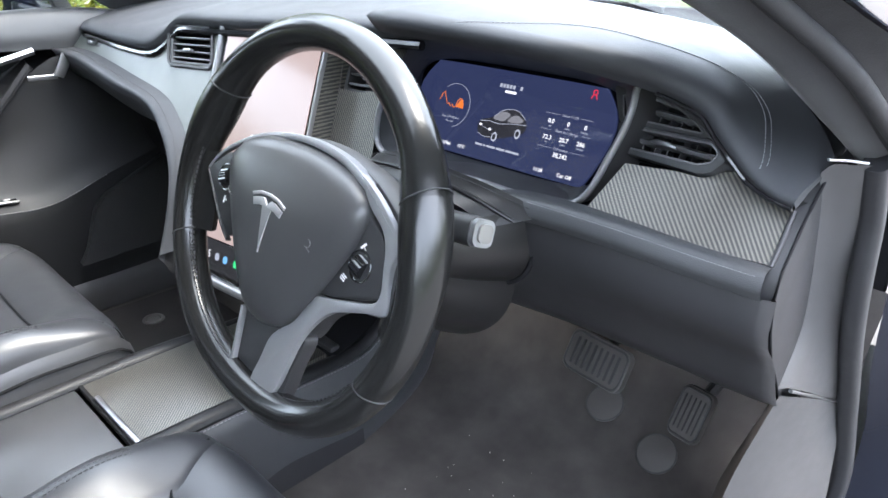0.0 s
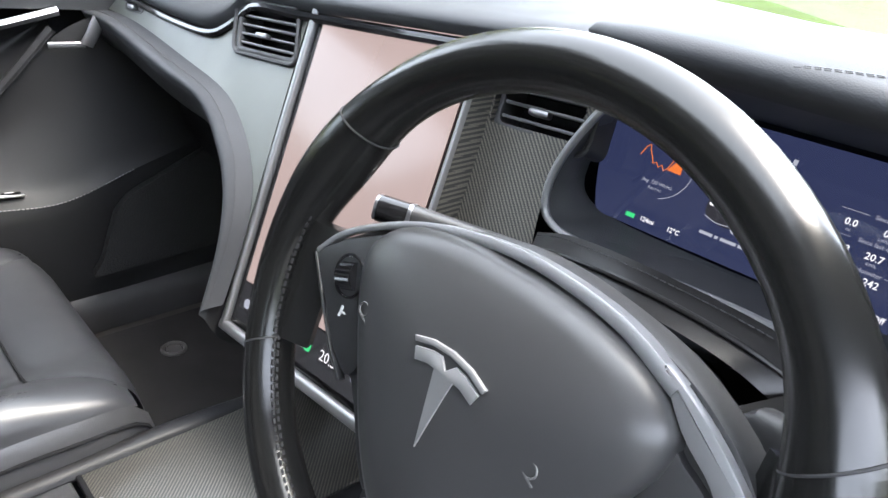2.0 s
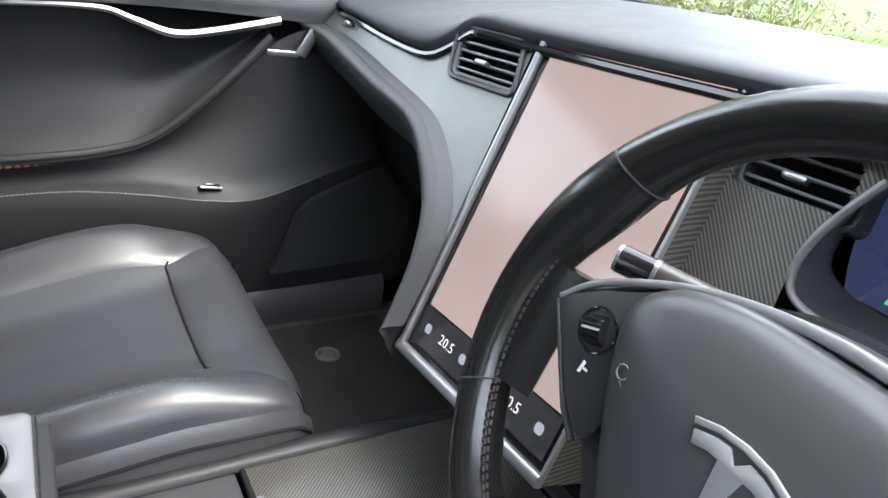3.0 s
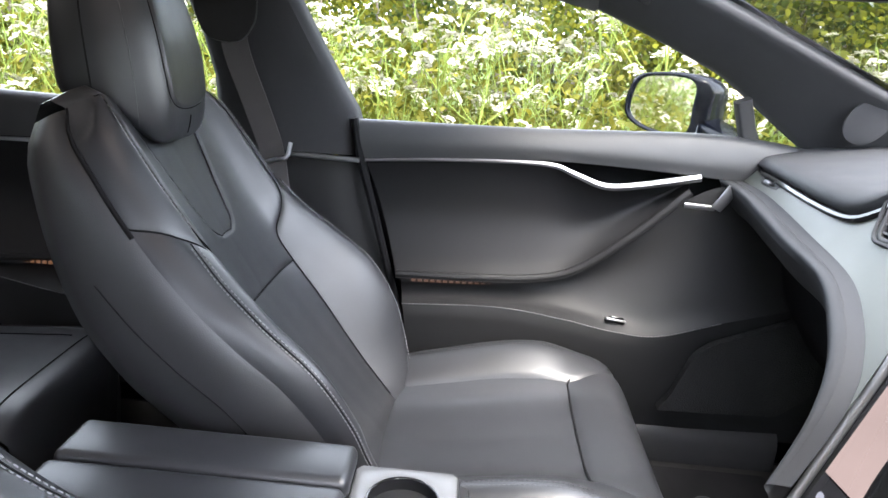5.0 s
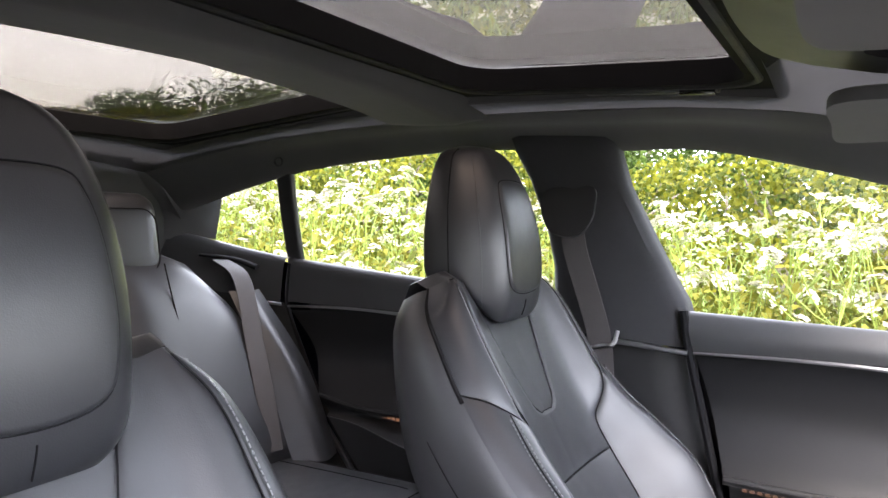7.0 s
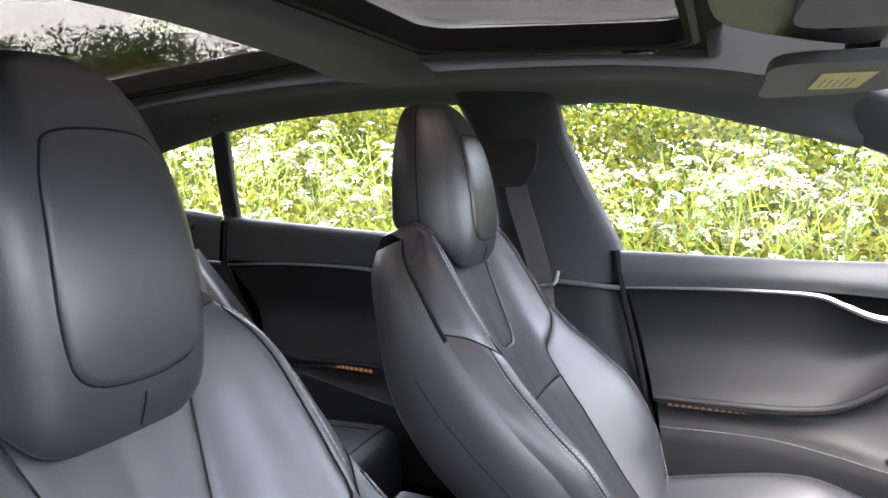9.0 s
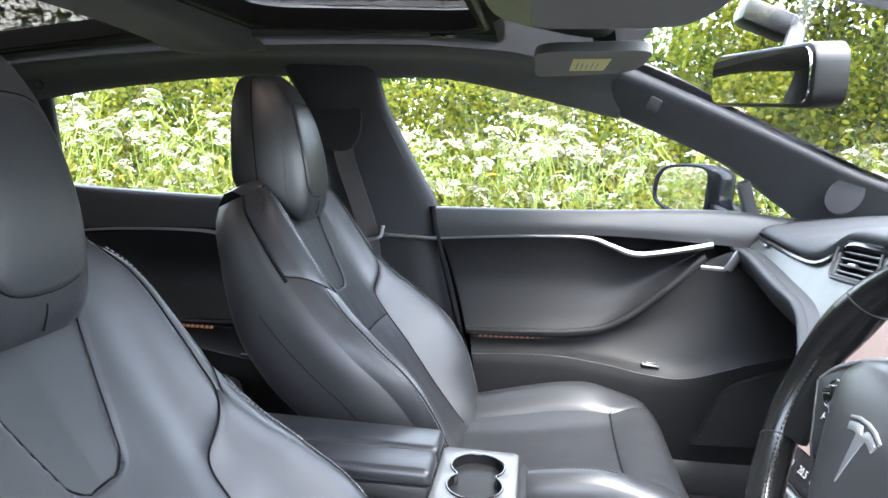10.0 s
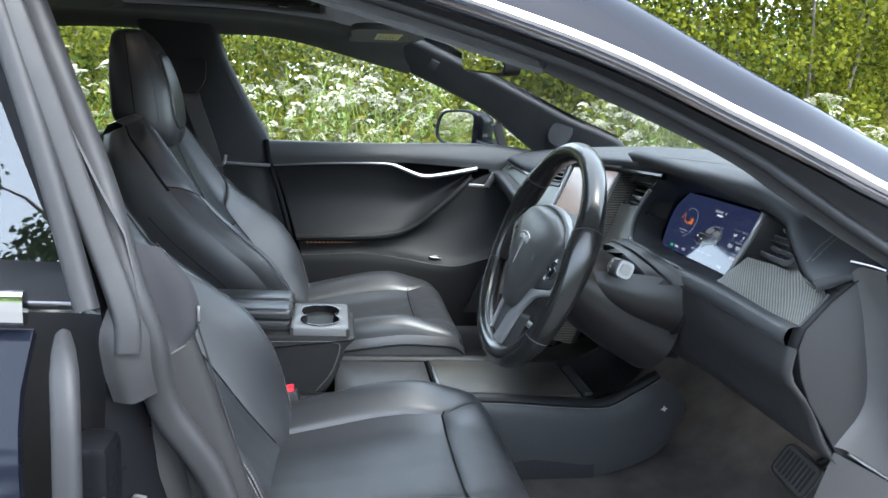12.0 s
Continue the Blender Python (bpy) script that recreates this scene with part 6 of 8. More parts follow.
    part("instrument_shell", grid(outer, closed=True), PLASTIC, d)
    ui(ins, mi)
    # driver side: vent, carbon panel, ledge, knee panel, end face
    mv = basis((0.555, 0.221, 0.851), (0.960, -0.230, 0.159), (-0.042, 0.441, 0.896))
    rim_up = [(-0.0374, 0.0603), (0.0229, 0.0560), (0.0552, 0.0468), (0.0840, 0.0322), (0.1035, 0.0156), (-0.0170, 0.0230)]
    gap_up = [(-0.0214, 0.0510), (0.0300, 0.0456), (0.0590, 0.0384), (0.0835, 0.0270), (0.0925, 0.0196), (-0.0120, 0.0278)]
    rim_lo = [(-0.0170, 0.0229), (0.1035, 0.0155), (0.1261, -0.0012), (0.1134, -0.0138), (0.1001, -0.0167), (-0.0089, -0.0072)]
    gap_lo = [(-0.0062, 0.0180), (0.1058, 0.0118), (0.1160, 0.0042), (0.1100, -0.0050), (0.0950, -0.0084), (0.0072, -0.0030)]
    dv = part("air_vent", plate([(-0.04, 0.062), (0.023, 0.058), (0.086, 0.032), (0.128, -0.001), (0.113, -0.015), (-0.012, -0.009)], 0.004, mv @ Matrix.Translation((0, 0, -0.026))), SHADOW, d, "driver air vent of two slatted openings")
    for rim_pts, gap_pts in ((rim_up, gap_up), (rim_lo, gap_lo)):
        # lighter frame and pale edge line put the caught light into the colour
        part("frame", plate(bent(rim_pts, 0.004), 0.024, mv @ Matrix.Translation((0, 0, 0.005)), 0.0014, hole=bent(gap_pts, 0.004)), BELT_SKIN, dv, "moulded frame with a bevelled edge, lightened for the light it catches")
        part("inner_edge", tube([mv @ V(x, y, 0.0044) for x, y in bent(gap_pts, 0.004)], 0.0011, 6, closed=True), SLAT, dv)
    blade = [(-0.0035, -0.010), (0.0, -0.0125), (0.0035, -0.010), (0.0028, 0.004), (0.0, 0.007), (-0.0022, 0.004)]
    for a, b in (((-0.014, 0.0405), (0.074, 0.0318)), ((0.002, 0.0092), (0.110, 0.0018))):
        part("slat", sweep([mv @ V(*a, -0.009), mv @ V((a[0] + b[0]) / 2, (a[1] + b[1]) / 2 + 0.0006, -0.008), mv @ V(*b, -0.009)], blade, up=mv.col[2].to_3d()), SLAT, dv)
    for r in range(6):
        f = r / 6
        part("divider", sweep([mv @ V(-0.004 + 0.084 * f, 0.0490 - 0.020 * f, -0.016), mv @ V(-0.008 + 0.088 * f, 0.0270 - 0.0065 * f, -0.016)], rounded(0.0014, 0.012, 0.0004, 1), up=mv.col[2].to_3d()), PLASTIC, dv)
        part("divider", sweep([mv @ V(0.010 + 0.098 * f, 0.0172 - 0.0052 * f, -0.018), mv @ V(0.008 + 0.098 * f, -0.0022 - 0.0050 * f, -0.018)], rounded(0.0014, 0.010, 0.0004, 1), up=mv.col[2].to_3d()), PLASTIC, dv)
    part("shutter", moved(box((0, 0, 0), (0.016, 0.019, 0.004), 0.001), mv @ pose(0.000, 0.0395, -0.018, 0, 0, -8)), SLAT, dv, "grey shutter flap")
    part("tab", sweep([mv @ V(0.030, 0.0072, 0.000), mv @ V(0.040, 0.0062, 0.003), mv @ V(0.054, 0.0048, 0.003), mv @ V(0.062, 0.0042, 0.0)], rounded(0.0058, 0.007, 0.002, 3), up=mv.col[2].to_3d(), scale=lambda u: 0.55 + 0.45 * math.sin(math.pi * u)), SATIN, dv, "satin metal vent tab")
    part("vent_surround", loft([[(0.545, 0.290, 0.915), (0.62, 0.285, 0.905), (0.70, 0.26, 0.87)], [(0.578, 0.239, 0.850), (0.63, 0.24, 0.850), (0.735, 0.235, 0.846)]], 10, 6), PLASTIC, d)
    part("carbon_panel", loft([[(0.575, 0.186, 0.845), (0.60, 0.187, 0.847), (0.63, 0.189, 0.850), (0.655, 0.190, 0.851), (0.675, 0.196, 0.861), (0.692, 0.198, 0.860), (0.705, 0.195, 0.853), (0.738, 0.186, 0.843)], [(0.556, 0.156, 0.803), (0.59, 0.155, 0.803), (0.63, 0.154, 0.803), (0.675, 0.154, 0.803), (0.705, 0.155, 0.803), (0.739, 0.156, 0.804)]], 30, 10, 0.006), CARBON_XZ, d, "woven carbon panel")
    part("panel_edge", tube([V(0.741, 0.156, 0.803), V(0.741, 0.172, 0.823), V(0.740, 0.187, 0.844)], 0.0024, 8), KNEE, d, "thin black edge of the carbon panel")
    part("ledge", loft([[(0.24, 0.145, 0.772), (0.40, 0.150, 0.782), (0.50, 0.157, 0.802), (0.742, 0.156, 0.803)], [(0.24, 0.128, 0.770), (0.40, 0.134, 0.782), (0.50, 0.140, 0.800), (0.743, 0.141, 0.801)], [(0.24, 0.122, 0.758), (0.40, 0.128, 0.768), (0.50, 0.133, 0.786), (0.744, 0.135, 0.789)], [(0.24, 0.128, 0.748), (0.40, 0.134, 0.758), (0.50, 0.138, 0.775), (0.744, 0.139, 0.778)]], 30, 14), BELT_SKIN, d, "padded leather ledge")
    part("ledge_stitching", stitch(smooth([(0.50, 0.1345, 0.798), (0.62, 0.1355, 0.799), (0.738, 0.136, 0.7995)], 30), 0.0036, 0.00032, (0, -0.0008, 0.0008)), THREAD, d, "grey stitching along the ledge")
    part("knee_panel", loft([[(0.24, 0.130, 0.750), (0.40, 0.137, 0.757), (0.52, 0.140, 0.776), (0.736, 0.141, 0.779), (0.747, 0.155, 0.779)], [(0.24, 0.135, 0.72), (0.40, 0.140, 0.72), (0.52, 0.143, 0.74), (0.736, 0.141, 0.739), (0.747, 0.155, 0.739)], [(0.24, 0.155, 0.68), (0.40, 0.16, 0.675), (0.52, 0.168, 0.69), (0.736, 0.176, 0.70), (0.747, 0.19, 0.70)], [(0.24, 0.22, 0.63), (0.40, 0.225, 0.62), (0.52, 0.235, 0.62), (0.733, 0.243, 0.617), (0.745, 0.255, 0.62)], [(0.24, 0.45, 0.60), (0.40, 0.45, 0.60), (0.52, 0.45, 0.60), (0.70, 0.42, 0.60), (0.73, 0.42, 0.60)]], 40, 24), KNEE, d, "dark moulded knee panel")
    endp = [(0.157, 0.802), (0.185, 0.838), (0.215, 0.866), (0.240, 0.878), (0.275, 0.872), (0.292, 0.80), (0.312, 0.70), (0.322, 0.60), (0.300, 0.585), (0.258, 0.612), (0.232, 0.640), (0.205, 0.676), (0.182, 0.705), (0.163, 0.740), (0.152, 0.778)]
    part("end_face", plate(endp, 0.02, basis((0.750, 0, 0), (0, 1, 0), (0, 0, 1)), 0.003), KNEE, d, "smooth end face of the dash")
    part("end_seam", tube([V(0.7505, a, b) for a, b in endp], 0.0013, 6, closed=True), SHADOW, d)
    # hood over the instrument
    h0 = [(0.285, 0.130, 0.944), (0.325, 0.118, 0.946), (0.40, 0.122, 0.944), (0.52, 0.124, 0.940), (0.565, 0.148, 0.930), (0.602, 0.180, 0.916), (0.638, 0.193, 0.901), (0.654, 0.191, 0.887), (0.674, 0.188, 0.869), (0.690, 0.189, 0.854), (0.712, 0.184, 0.846), (0.735, 0.177, 0.844)]
    h1 = [(0.280, 0.120, 0.957), (0.325, 0.104, 0.958), (0.40, 0.105, 0.957), (0.52, 0.107, 0.953), (0.569, 0.134, 0.943), (0.608, 0.168, 0.929), (0.645, 0.183, 0.910), (0.662, 0.182, 0.894), (0.682, 0.180, 0.876), (0.698, 0.180, 0.861), (0.718, 0.175, 0.853), (0.736, 0.170, 0.852)]
    h2 = [(0.279, 0.126, 0.966), (0.325, 0.113, 0.970), (0.40, 0.115, 0.969), (0.52, 0.119, 0.963), (0.572, 0.144, 0.955), (0.614, 0.178, 0.940), (0.654, 0.193, 0.920), (0.671, 0.193, 0.903), (0.691, 0.191, 0.885), (0.706, 0.190, 0.870), (0.722, 0.184, 0.862), (0.737, 0.180, 0.858)]
    h3 = [(0.285, 0.23, 0.968), (0.33, 0.22, 0.976), (0.40, 0.22, 0.978), (0.52, 0.213, 0.968), (0.576, 0.215, 0.957), (0.617, 0.225, 0.942), (0.652, 0.236, 0.921), (0.674, 0.236, 0.905), (0.696, 0.228, 0.889), (0.712, 0.222, 0.877), (0.727, 0.215, 0.868), (0.737, 0.208, 0.862)]
    h4 = [(0.28, 0.42, 0.958), (0.33, 0.42, 0.960), (0.40, 0.42, 0.962), (0.52, 0.40, 0.950), (0.58, 0.38, 0.939), (0.62, 0.36, 0.926), (0.656, 0.335, 0.913), (0.682, 0.31, 0.903), (0.706, 0.285, 0.893), (0.723, 0.268, 0.883), (0.733, 0.256, 0.874), (0.738, 0.248, 0.867)]
    hood_bm = loft([h0, h1, h2, h3, h4], 90, 30)
    hood_tree = BVHTree.FromBMesh(hood_bm)
    part("hood", hood_bm, PAD, d, "leather hood over the instrument")
    ends = [h1[-1], h2[-1], h3[-1], h4[-1]]
    under = [(0.731, 0.180, 0.838), (0.7315, 0.194, 0.842), (0.731, 0.212, 0.849), (0.735, 0.250, 0.864)]
    part("hood_end_cap", loft([ends, [((a + e) / 2 + 0.003, (b + f) / 2, (c2 + g) / 2) for (a, b, c2), (e, f, g) in zip(ends, under)], under], 16, 6), PAD, d, "rolled end of the hood")
    part("hood_edge", tube(smooth([(x, y - 0.003, z + 0.001) for x, y, z in h0[5:]], 40), 0.0024, 8), GLOSS, d, "thin gloss edge along the hood end")
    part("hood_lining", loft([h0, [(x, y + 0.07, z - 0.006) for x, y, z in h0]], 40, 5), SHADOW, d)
    def hood_row(pts, n=60):
        rows = []
        for dx, dy in ((0, 0), (0.0035, 0.0045)):
            line = []
            for p in smooth(pts, n):
                hit = hood_tree.ray_cast(V(p.x + dx, p.y + dy, 1.1), V(0, 0, -1))[0]
                line.append((hit or p) + V(0, 0, 0.0002))
            rows.append(stitch(line, 0.0050, 0.00032, (0, -0.0001, 0.0001), 0.75))
        return join(*rows)
    part("hood_stitching", hood_row([(0.421, 0.109, 0.966), (0.470, 0.131, 0.968), (0.506, 0.157, 0.969), (0.537, 0.176, 0.966), (0.568, 0.191, 0.960), (0.600, 0.214, 0.950), (0.623, 0.236, 0.938), (0.644, 0.249, 0.925), (0.660, 0.248, 0.915), (0.677, 0.234, 0.903), (0.690, 0.210, 0.890), (0.699, 0.190, 0.873), (0.700, 0.183, 0.862)], 90), THREAD, d, "double row of stitching along the hood and down its end")
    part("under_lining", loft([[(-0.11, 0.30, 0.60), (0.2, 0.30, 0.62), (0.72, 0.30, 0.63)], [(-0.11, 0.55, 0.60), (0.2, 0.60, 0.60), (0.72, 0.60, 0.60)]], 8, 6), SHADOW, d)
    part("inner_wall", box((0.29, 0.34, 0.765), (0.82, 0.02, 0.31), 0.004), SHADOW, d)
    # the driver's end sits a little lower and further in
    for ob in d.children_recursive:
        if ob.name.startswith("hood"):
            continue
        for v in ob.data.vertices:
            k = min(1.0, max(0.0, (v.co.x - 0.56) / 0.16))
            v.co += V(-0.011, 0.012, -0.009) * (k * k * (3 - 2 * k))
    return d


def ui(par, m):
    """What the instrument shows: readings as lettering, marks as plain bars and shapes."""
    at = lambda x, y: m @ Matrix.Translation((x, y, 0))
    for tx, x, y, s in (("0.0", 0.0680, 0.0072, 0.0082), ("0", 0.0916, 0.0072, 0.0082), ("0", 0.1144, 0.0072, 0.0082), ("72.3", 0.0687, -0.0113, 0.0082), ("20.7", 0.0915, -0.0113, 0.0082), ("286", 0.1143, -0.0113, 0.0082), ("38,242", 0.0922, -0.0290, 0.0082), ("11:28", 0.0690, -0.0496, 0.0066), ("Car Off", 0.1052, -0.0496, 0.0070), ("124mi", -0.0774, -0.0475, 0.0064), ("12°C", -0.0519, -0.0475, 0.0064)):
        part("reading", words(tx, s * 0.88, at(x, y), 0.0001), UI_WHITE, par)
    for tx, x, y, s in (("Since 11:14", 0.0914, 0.0159, 0.0046), ("Since last charge", 0.0924, -0.0024, 0.0046), ("Odometer", 0.0912, -0.0221, 0.0046), ("mi", 0.068, 0.0018, 0.0034), ("kWh", 0.0916, 0.0018, 0.0034), ("Wh/mi", 0.1144, 0.0018, 0.0034), ("mi", 0.0687, -0.0166, 0.0034), ("kWh", 0.0915, -0.0166, 0.0034), ("Wh/mi", 0.1143, -0.0166, 0.0034), ("Avg. 239 Wh/mi", -0.083, -0.0150, 0.0044), ("Past 5 mi", -0.083, -0.0200, 0.0034)):
        part("caption", words(tx, s, at(x, y)), UI_DIM, par)
    for x0, x1, y in ((0.058, 0.0770, 0.0159), (0.106, 0.122, 0.0159), (0.056, 0.0715, -0.0024), (0.113, 0.124, -0.0024), (0.058, 0.0790, -0.0221), (0.103, 0.122, -0.0221)):
        part("divider", plate([(x0, y - 0.0002), (x1, y - 0.0002), (x1, y + 0.0002), (x0, y + 0.0002)], 0.0002, m), UI_DIM, par)
    # name plates shown as plain bars
    part("title_bar", join(*[plate([(x, 0.0335), (x + 0.0034, 0.0335), (x + 0.0034, 0.0380), (x, 0.0380)], 0.0002, m) for x in (-0.018, -0.0130, -0.0080, -0.0030, 0.002, 0.013)]), UI_DIM, par)
    part("subtitle_bar", plate([(-0.008, 0.0278), (0.009, 0.0278), (0.009, 0.0310), (-0.008, 0.0310)], 0.0002, m), UI_WHITE, par)
    part("name_bar", join(*[plate([(x, -0.0400), (x + w, -0.0400), (x + w, -0.0374), (x, -0.0374)], 0.0002, m) for x, w in ((-0.0313, 0.0115), (-0.0180, 0.0030), (-0.0130, 0.0135), (0.0022, 0.0130), (0.0170, 0.0198))]), UI_DIM, par)
    part("battery", plate([(-0.0985, -0.0500), (-0.0900, -0.0500), (-0.0900, -0.0460), (-0.0985, -0.0460)], 0.0003, m), UI_GREEN, par)
    ico = tube([at(0.1133 + 0.0026 * math.cos(a), 0.0470 + 0.0026 * math.sin(a)).translation for a in np.linspace(0, 6.283, 12, endpoint=False)], 0.0006, 5, closed=True)
    ico2 = tube([at(0.1133 + x * 0.9, 0.0415 + y * 0.9).translation for x, y in ((-0.004, -0.002), (-0.002, 0.003), (0.002, 0.003), (0.004, -0.002))], 0.0006, 5)
    part("warning_icon", join(ico, ico2), UI_RED, par, "red warning symbol")
    arc = [at(-0.0835 + 0.0275 * math.cos(a), 0.000 + 0.0275 * math.sin(a)).translation for a in np.linspace(radians(130), radians(-75), 40)]
    part("gauge_arc", tube(arc, 0.0003, 5), UI_DIM, par)
    rnd = random.Random(3)
    ys = [0.008, 0.016, 0.019, 0.013, 0.009, 0.004, 0.006, 0.002, 0.005, 0.001, 0.004, 0.012, 0.014, 0.013, 0.009]
    part("power_graph", tube([at(-0.1085 + 0.0029 * k, y - 0.004).translation for k, y in enumerate(ys)], 0.00045, 5), UI_ORANGE, par, "orange power trace")
    part("graph_fill", plate([(-0.0795, -0.0015), (-0.0665, -0.002), (-0.067, 0.004), (-0.0695, 0.009), (-0.0735, 0.008)], 0.0002, m), UI_ORANGE, par)
    # small picture of a dark car, three-quarter view
    at2 = m @ Matrix.Translation((0.0062, -0.0070, 0)) @ Matrix.Diagonal((0.88, 0.86, 1, 1))
    up2 = Matrix.Translation((0, 0, 0.0004))
    body = outline([(-0.046, -0.014), (-0.044, -0.003), (-0.026, 0.004), (-0.012, 0.015), (0.004, 0.0195), (0.018, 0.018), (0.031, 0.009), (0.035, 0.000), (0.032, -0.008), (0.020, -0.014), (-0.006, -0.023), (-0.026, -0.026), (-0.042, -0.021)], 78)
    part("car_picture", plate(body, 0.0003, at2), UI_CAR, par, "picture of a dark car")
    part("picture_glass", plate(outline([(0.002, 0.0035), (0.010, 0.012), (0.020, 0.0125), (0.028, 0.0065), (0.016, 0.0025)], 30), 0.0002, at2 @ up2), UI_CARGLASS, par)
    part("picture_windscreen", plate(outline([(-0.023, 0.004), (-0.009, 0.0145), (0.004, 0.0125), (-0.003, 0.003), (-0.012, 0.0015)], 30), 0.0002, at2 @ up2), UI_CARGLASS, par)
    for line in ([(-0.022, 0.006), (-0.010, 0.016), (0.004, 0.0200), (0.018, 0.0185), (0.031, 0.0095)], [(-0.044, -0.004), (-0.028, -0.002), (-0.010, -0.003), (0.006, 0.000), (0.034, 0.003)], [(-0.044, -0.021), (-0.030, -0.0245), (-0.010, -0.022)], [(-0.040, -0.010), (-0.030, -0.013), (-0.020, -0.012)]):
        part("picture_line", tube([at2 @ p + m.col[2].to_3d() * 0.0003 for p in smooth([(x, y, 0) for x, y in line], 14)], 0.00035, 4), UI_DIM, par)
    for x, y in ((-0.013, -0.021), (0.024, -0.010)):
        part("picture_wheel", plate([(a * 0.7, b) for a, b in ring(0.0068, 18)], 0.0002, at2 @ Matrix.Translation((x, y - 0.001, 0.0004))), UI_DIM, par)
        part("picture_hub", plate([(a * 0.7, b) for a, b in ring(0.0040, 14)], 0.0002, at2 @ Matrix.Translation((x, y - 0.001, 0.0007))), UI_CAR, par)
    for x, y in ((-0.042, -0.009), (-0.024, -0.013)):
        part("picture_lamp", plate([(a * 1.5, b) for a, b in ring(0.0018, 10)], 0.0002, at2 @ Matrix.Translation((x, y, 0.0004))), UI_WHITE, par)


dashboard()

# ---- steering wheel, column, pedals ----
def steering_wheel():
    w = thing("steering_wheel", "worn black leather steering wheel with silver spoke trim", "steering wheel", (0.371, -0.064, 0.792))
    m = basis((0.371, -0.064, 0.792), (1, 0, 0), (0, math.sin(radians(18.8)), math.cos(radians(18.8)))) @ pose(0, 0, 0, 0, 0, -7)
    R = 0.1805

    def at(a, r=R, n=0.0):
        flat = 1 - 0.055 * max(0, -math.sin(a)) ** 6
        return V(r * math.cos(a) * (1.0 + 0.015 * abs(math.cos(a))), r * math.sin(a) * flat, n)

    def swell(a):
        return math.exp(-((math.degrees(a) % 360 - 158) / 16) ** 2) + math.exp(-(((math.degrees(a) + 180) % 360 - 180 - 22) / 16) ** 2)

    def rim(a0, a1, mat, label):
        path, rows = np.linspace(radians(a0), radians(a1), max(8, int(abs(a1 - a0) / 3))), []
        for a in path:
            grip = swell(a)
            fat = 1.0 + 0.26 * grip + 0.05 * max(0, -math.sin(a)) ** 4
            c = at(a)
            out = V(math.cos(a), math.sin(a), 0)
            rows.append([c + out * (0.0165 * fat * math.cos(q) + (-0.004 * grip)) + V(0, 0, 0.0185 * fat * math.sin(q)) for q in np.linspace(0, 2 * math.pi, 22, endpoint=False)])
        bm = grid(rows, closed=True)
        bmesh.ops.recalc_face_normals(bm, faces=bm.faces)
        return part("rim", moved(bm, m), mat, w, label)
    rim(30, 148, RIM_LEATHER, "smooth polished leather over the top")
    rim(148, 205, RIM_LEATHER, "gripped leather section")
    rim(205, 335, RIM_LEATHER, "smooth polished leather at the bottom")
    rim(335, 390, RIM_LEATHER, "worn shiny leather section")
    for a in (30, 148, 205, 335):
        t = radians(a)
        loop = []
        for q in np.linspace(0, 2 * math.pi, 24, endpoint=False):
            sk = 0.03 * math.cos(q)
            c = at(t + sk)
            g = swell(t)
            loop.append(m @ (c + V(math.cos(t + sk), math.sin(t + sk), 0) * (0.0166 * (1 + 0.26 * g + 0.05 * max(0, -math.sin(t)) ** 4) * math.cos(q) - 0.004 * g) + V(0, 0, 0.0186 * (1 + 0.26 * g + 0.05 * max(0, -math.sin(t)) ** 4) * math.sin(q))))
        part("seam", tube(loop, 0.0007, 5, closed=True), DARK_THREAD, w)
    lac = [m @ (at(radians(a), R - 0.0165, 0.004)) for a in np.linspace(152, 262, 50)]
    part("lacing", join(stitch(lac, 0.0055, 0.0010, (0, -0.001, 0.0)), stitch([p + V(0, -0.004, 0.001) for p in lac], 0.0055, 0.0010, (0.001, -0.001, 0))), DARK_THREAD, w, "cross lacing along the inside of the rim")
    lac2 = [m @ (at(radians(a), R - 0.0170, 0.004)) for a in np.linspace(262, 330, 30)]
    part("lacing", stitch(lac2, 0.0055, 0.0008, (0, -0.001, 0.0)), DARK_THREAD, w)
    # hub parts sit a little turned against the rim
    h = m @ pose(0, 0, 0, 0, 0, 6)
    hub = lambda n: h @ Matrix.Translation((0, 0, n))
    # airbag cover: a domed shield
    half = [(0.030, 0.0795), (0.062, 0.0755), (0.090, 0.067), (0.108, 0.054), (0.1125, 0.040), (0.106, 0.018), (0.086, -0.018), (0.060, -0.058), (0.036, -0.084), (0.018, -0.094)]
    sh = outline([(0, 0.0800)] + half + [(0, -0.0965)] + [(-0.86 * x, y) for x, y in half[::-1]], 110)
    rows = []
    for k, z in ((1.0, -0.014), (1.0, 0.004), (0.992, 0.0085), (0.975, 0.0120), (0.94, 0.0160), (0.85, 0.0205), (0.7, 0.0242), (0.5, 0.0272), (0.3, 0.0288), (0.12, 0.0296), (0.001, 0.0298)):
        rows.append([h @ V(x * k, y * k + 0.004 * (1 - k), z) for x, y in sh])
    part("airbag_cover", grid(rows, closed=True), COVER, w, "dark satin domed airbag cover", 1.2)
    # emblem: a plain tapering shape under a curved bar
    em = h @ pose(0.003, 0.002, 0.0306, 0, 0, -2) @ Matrix.Scale(0.94, 4)
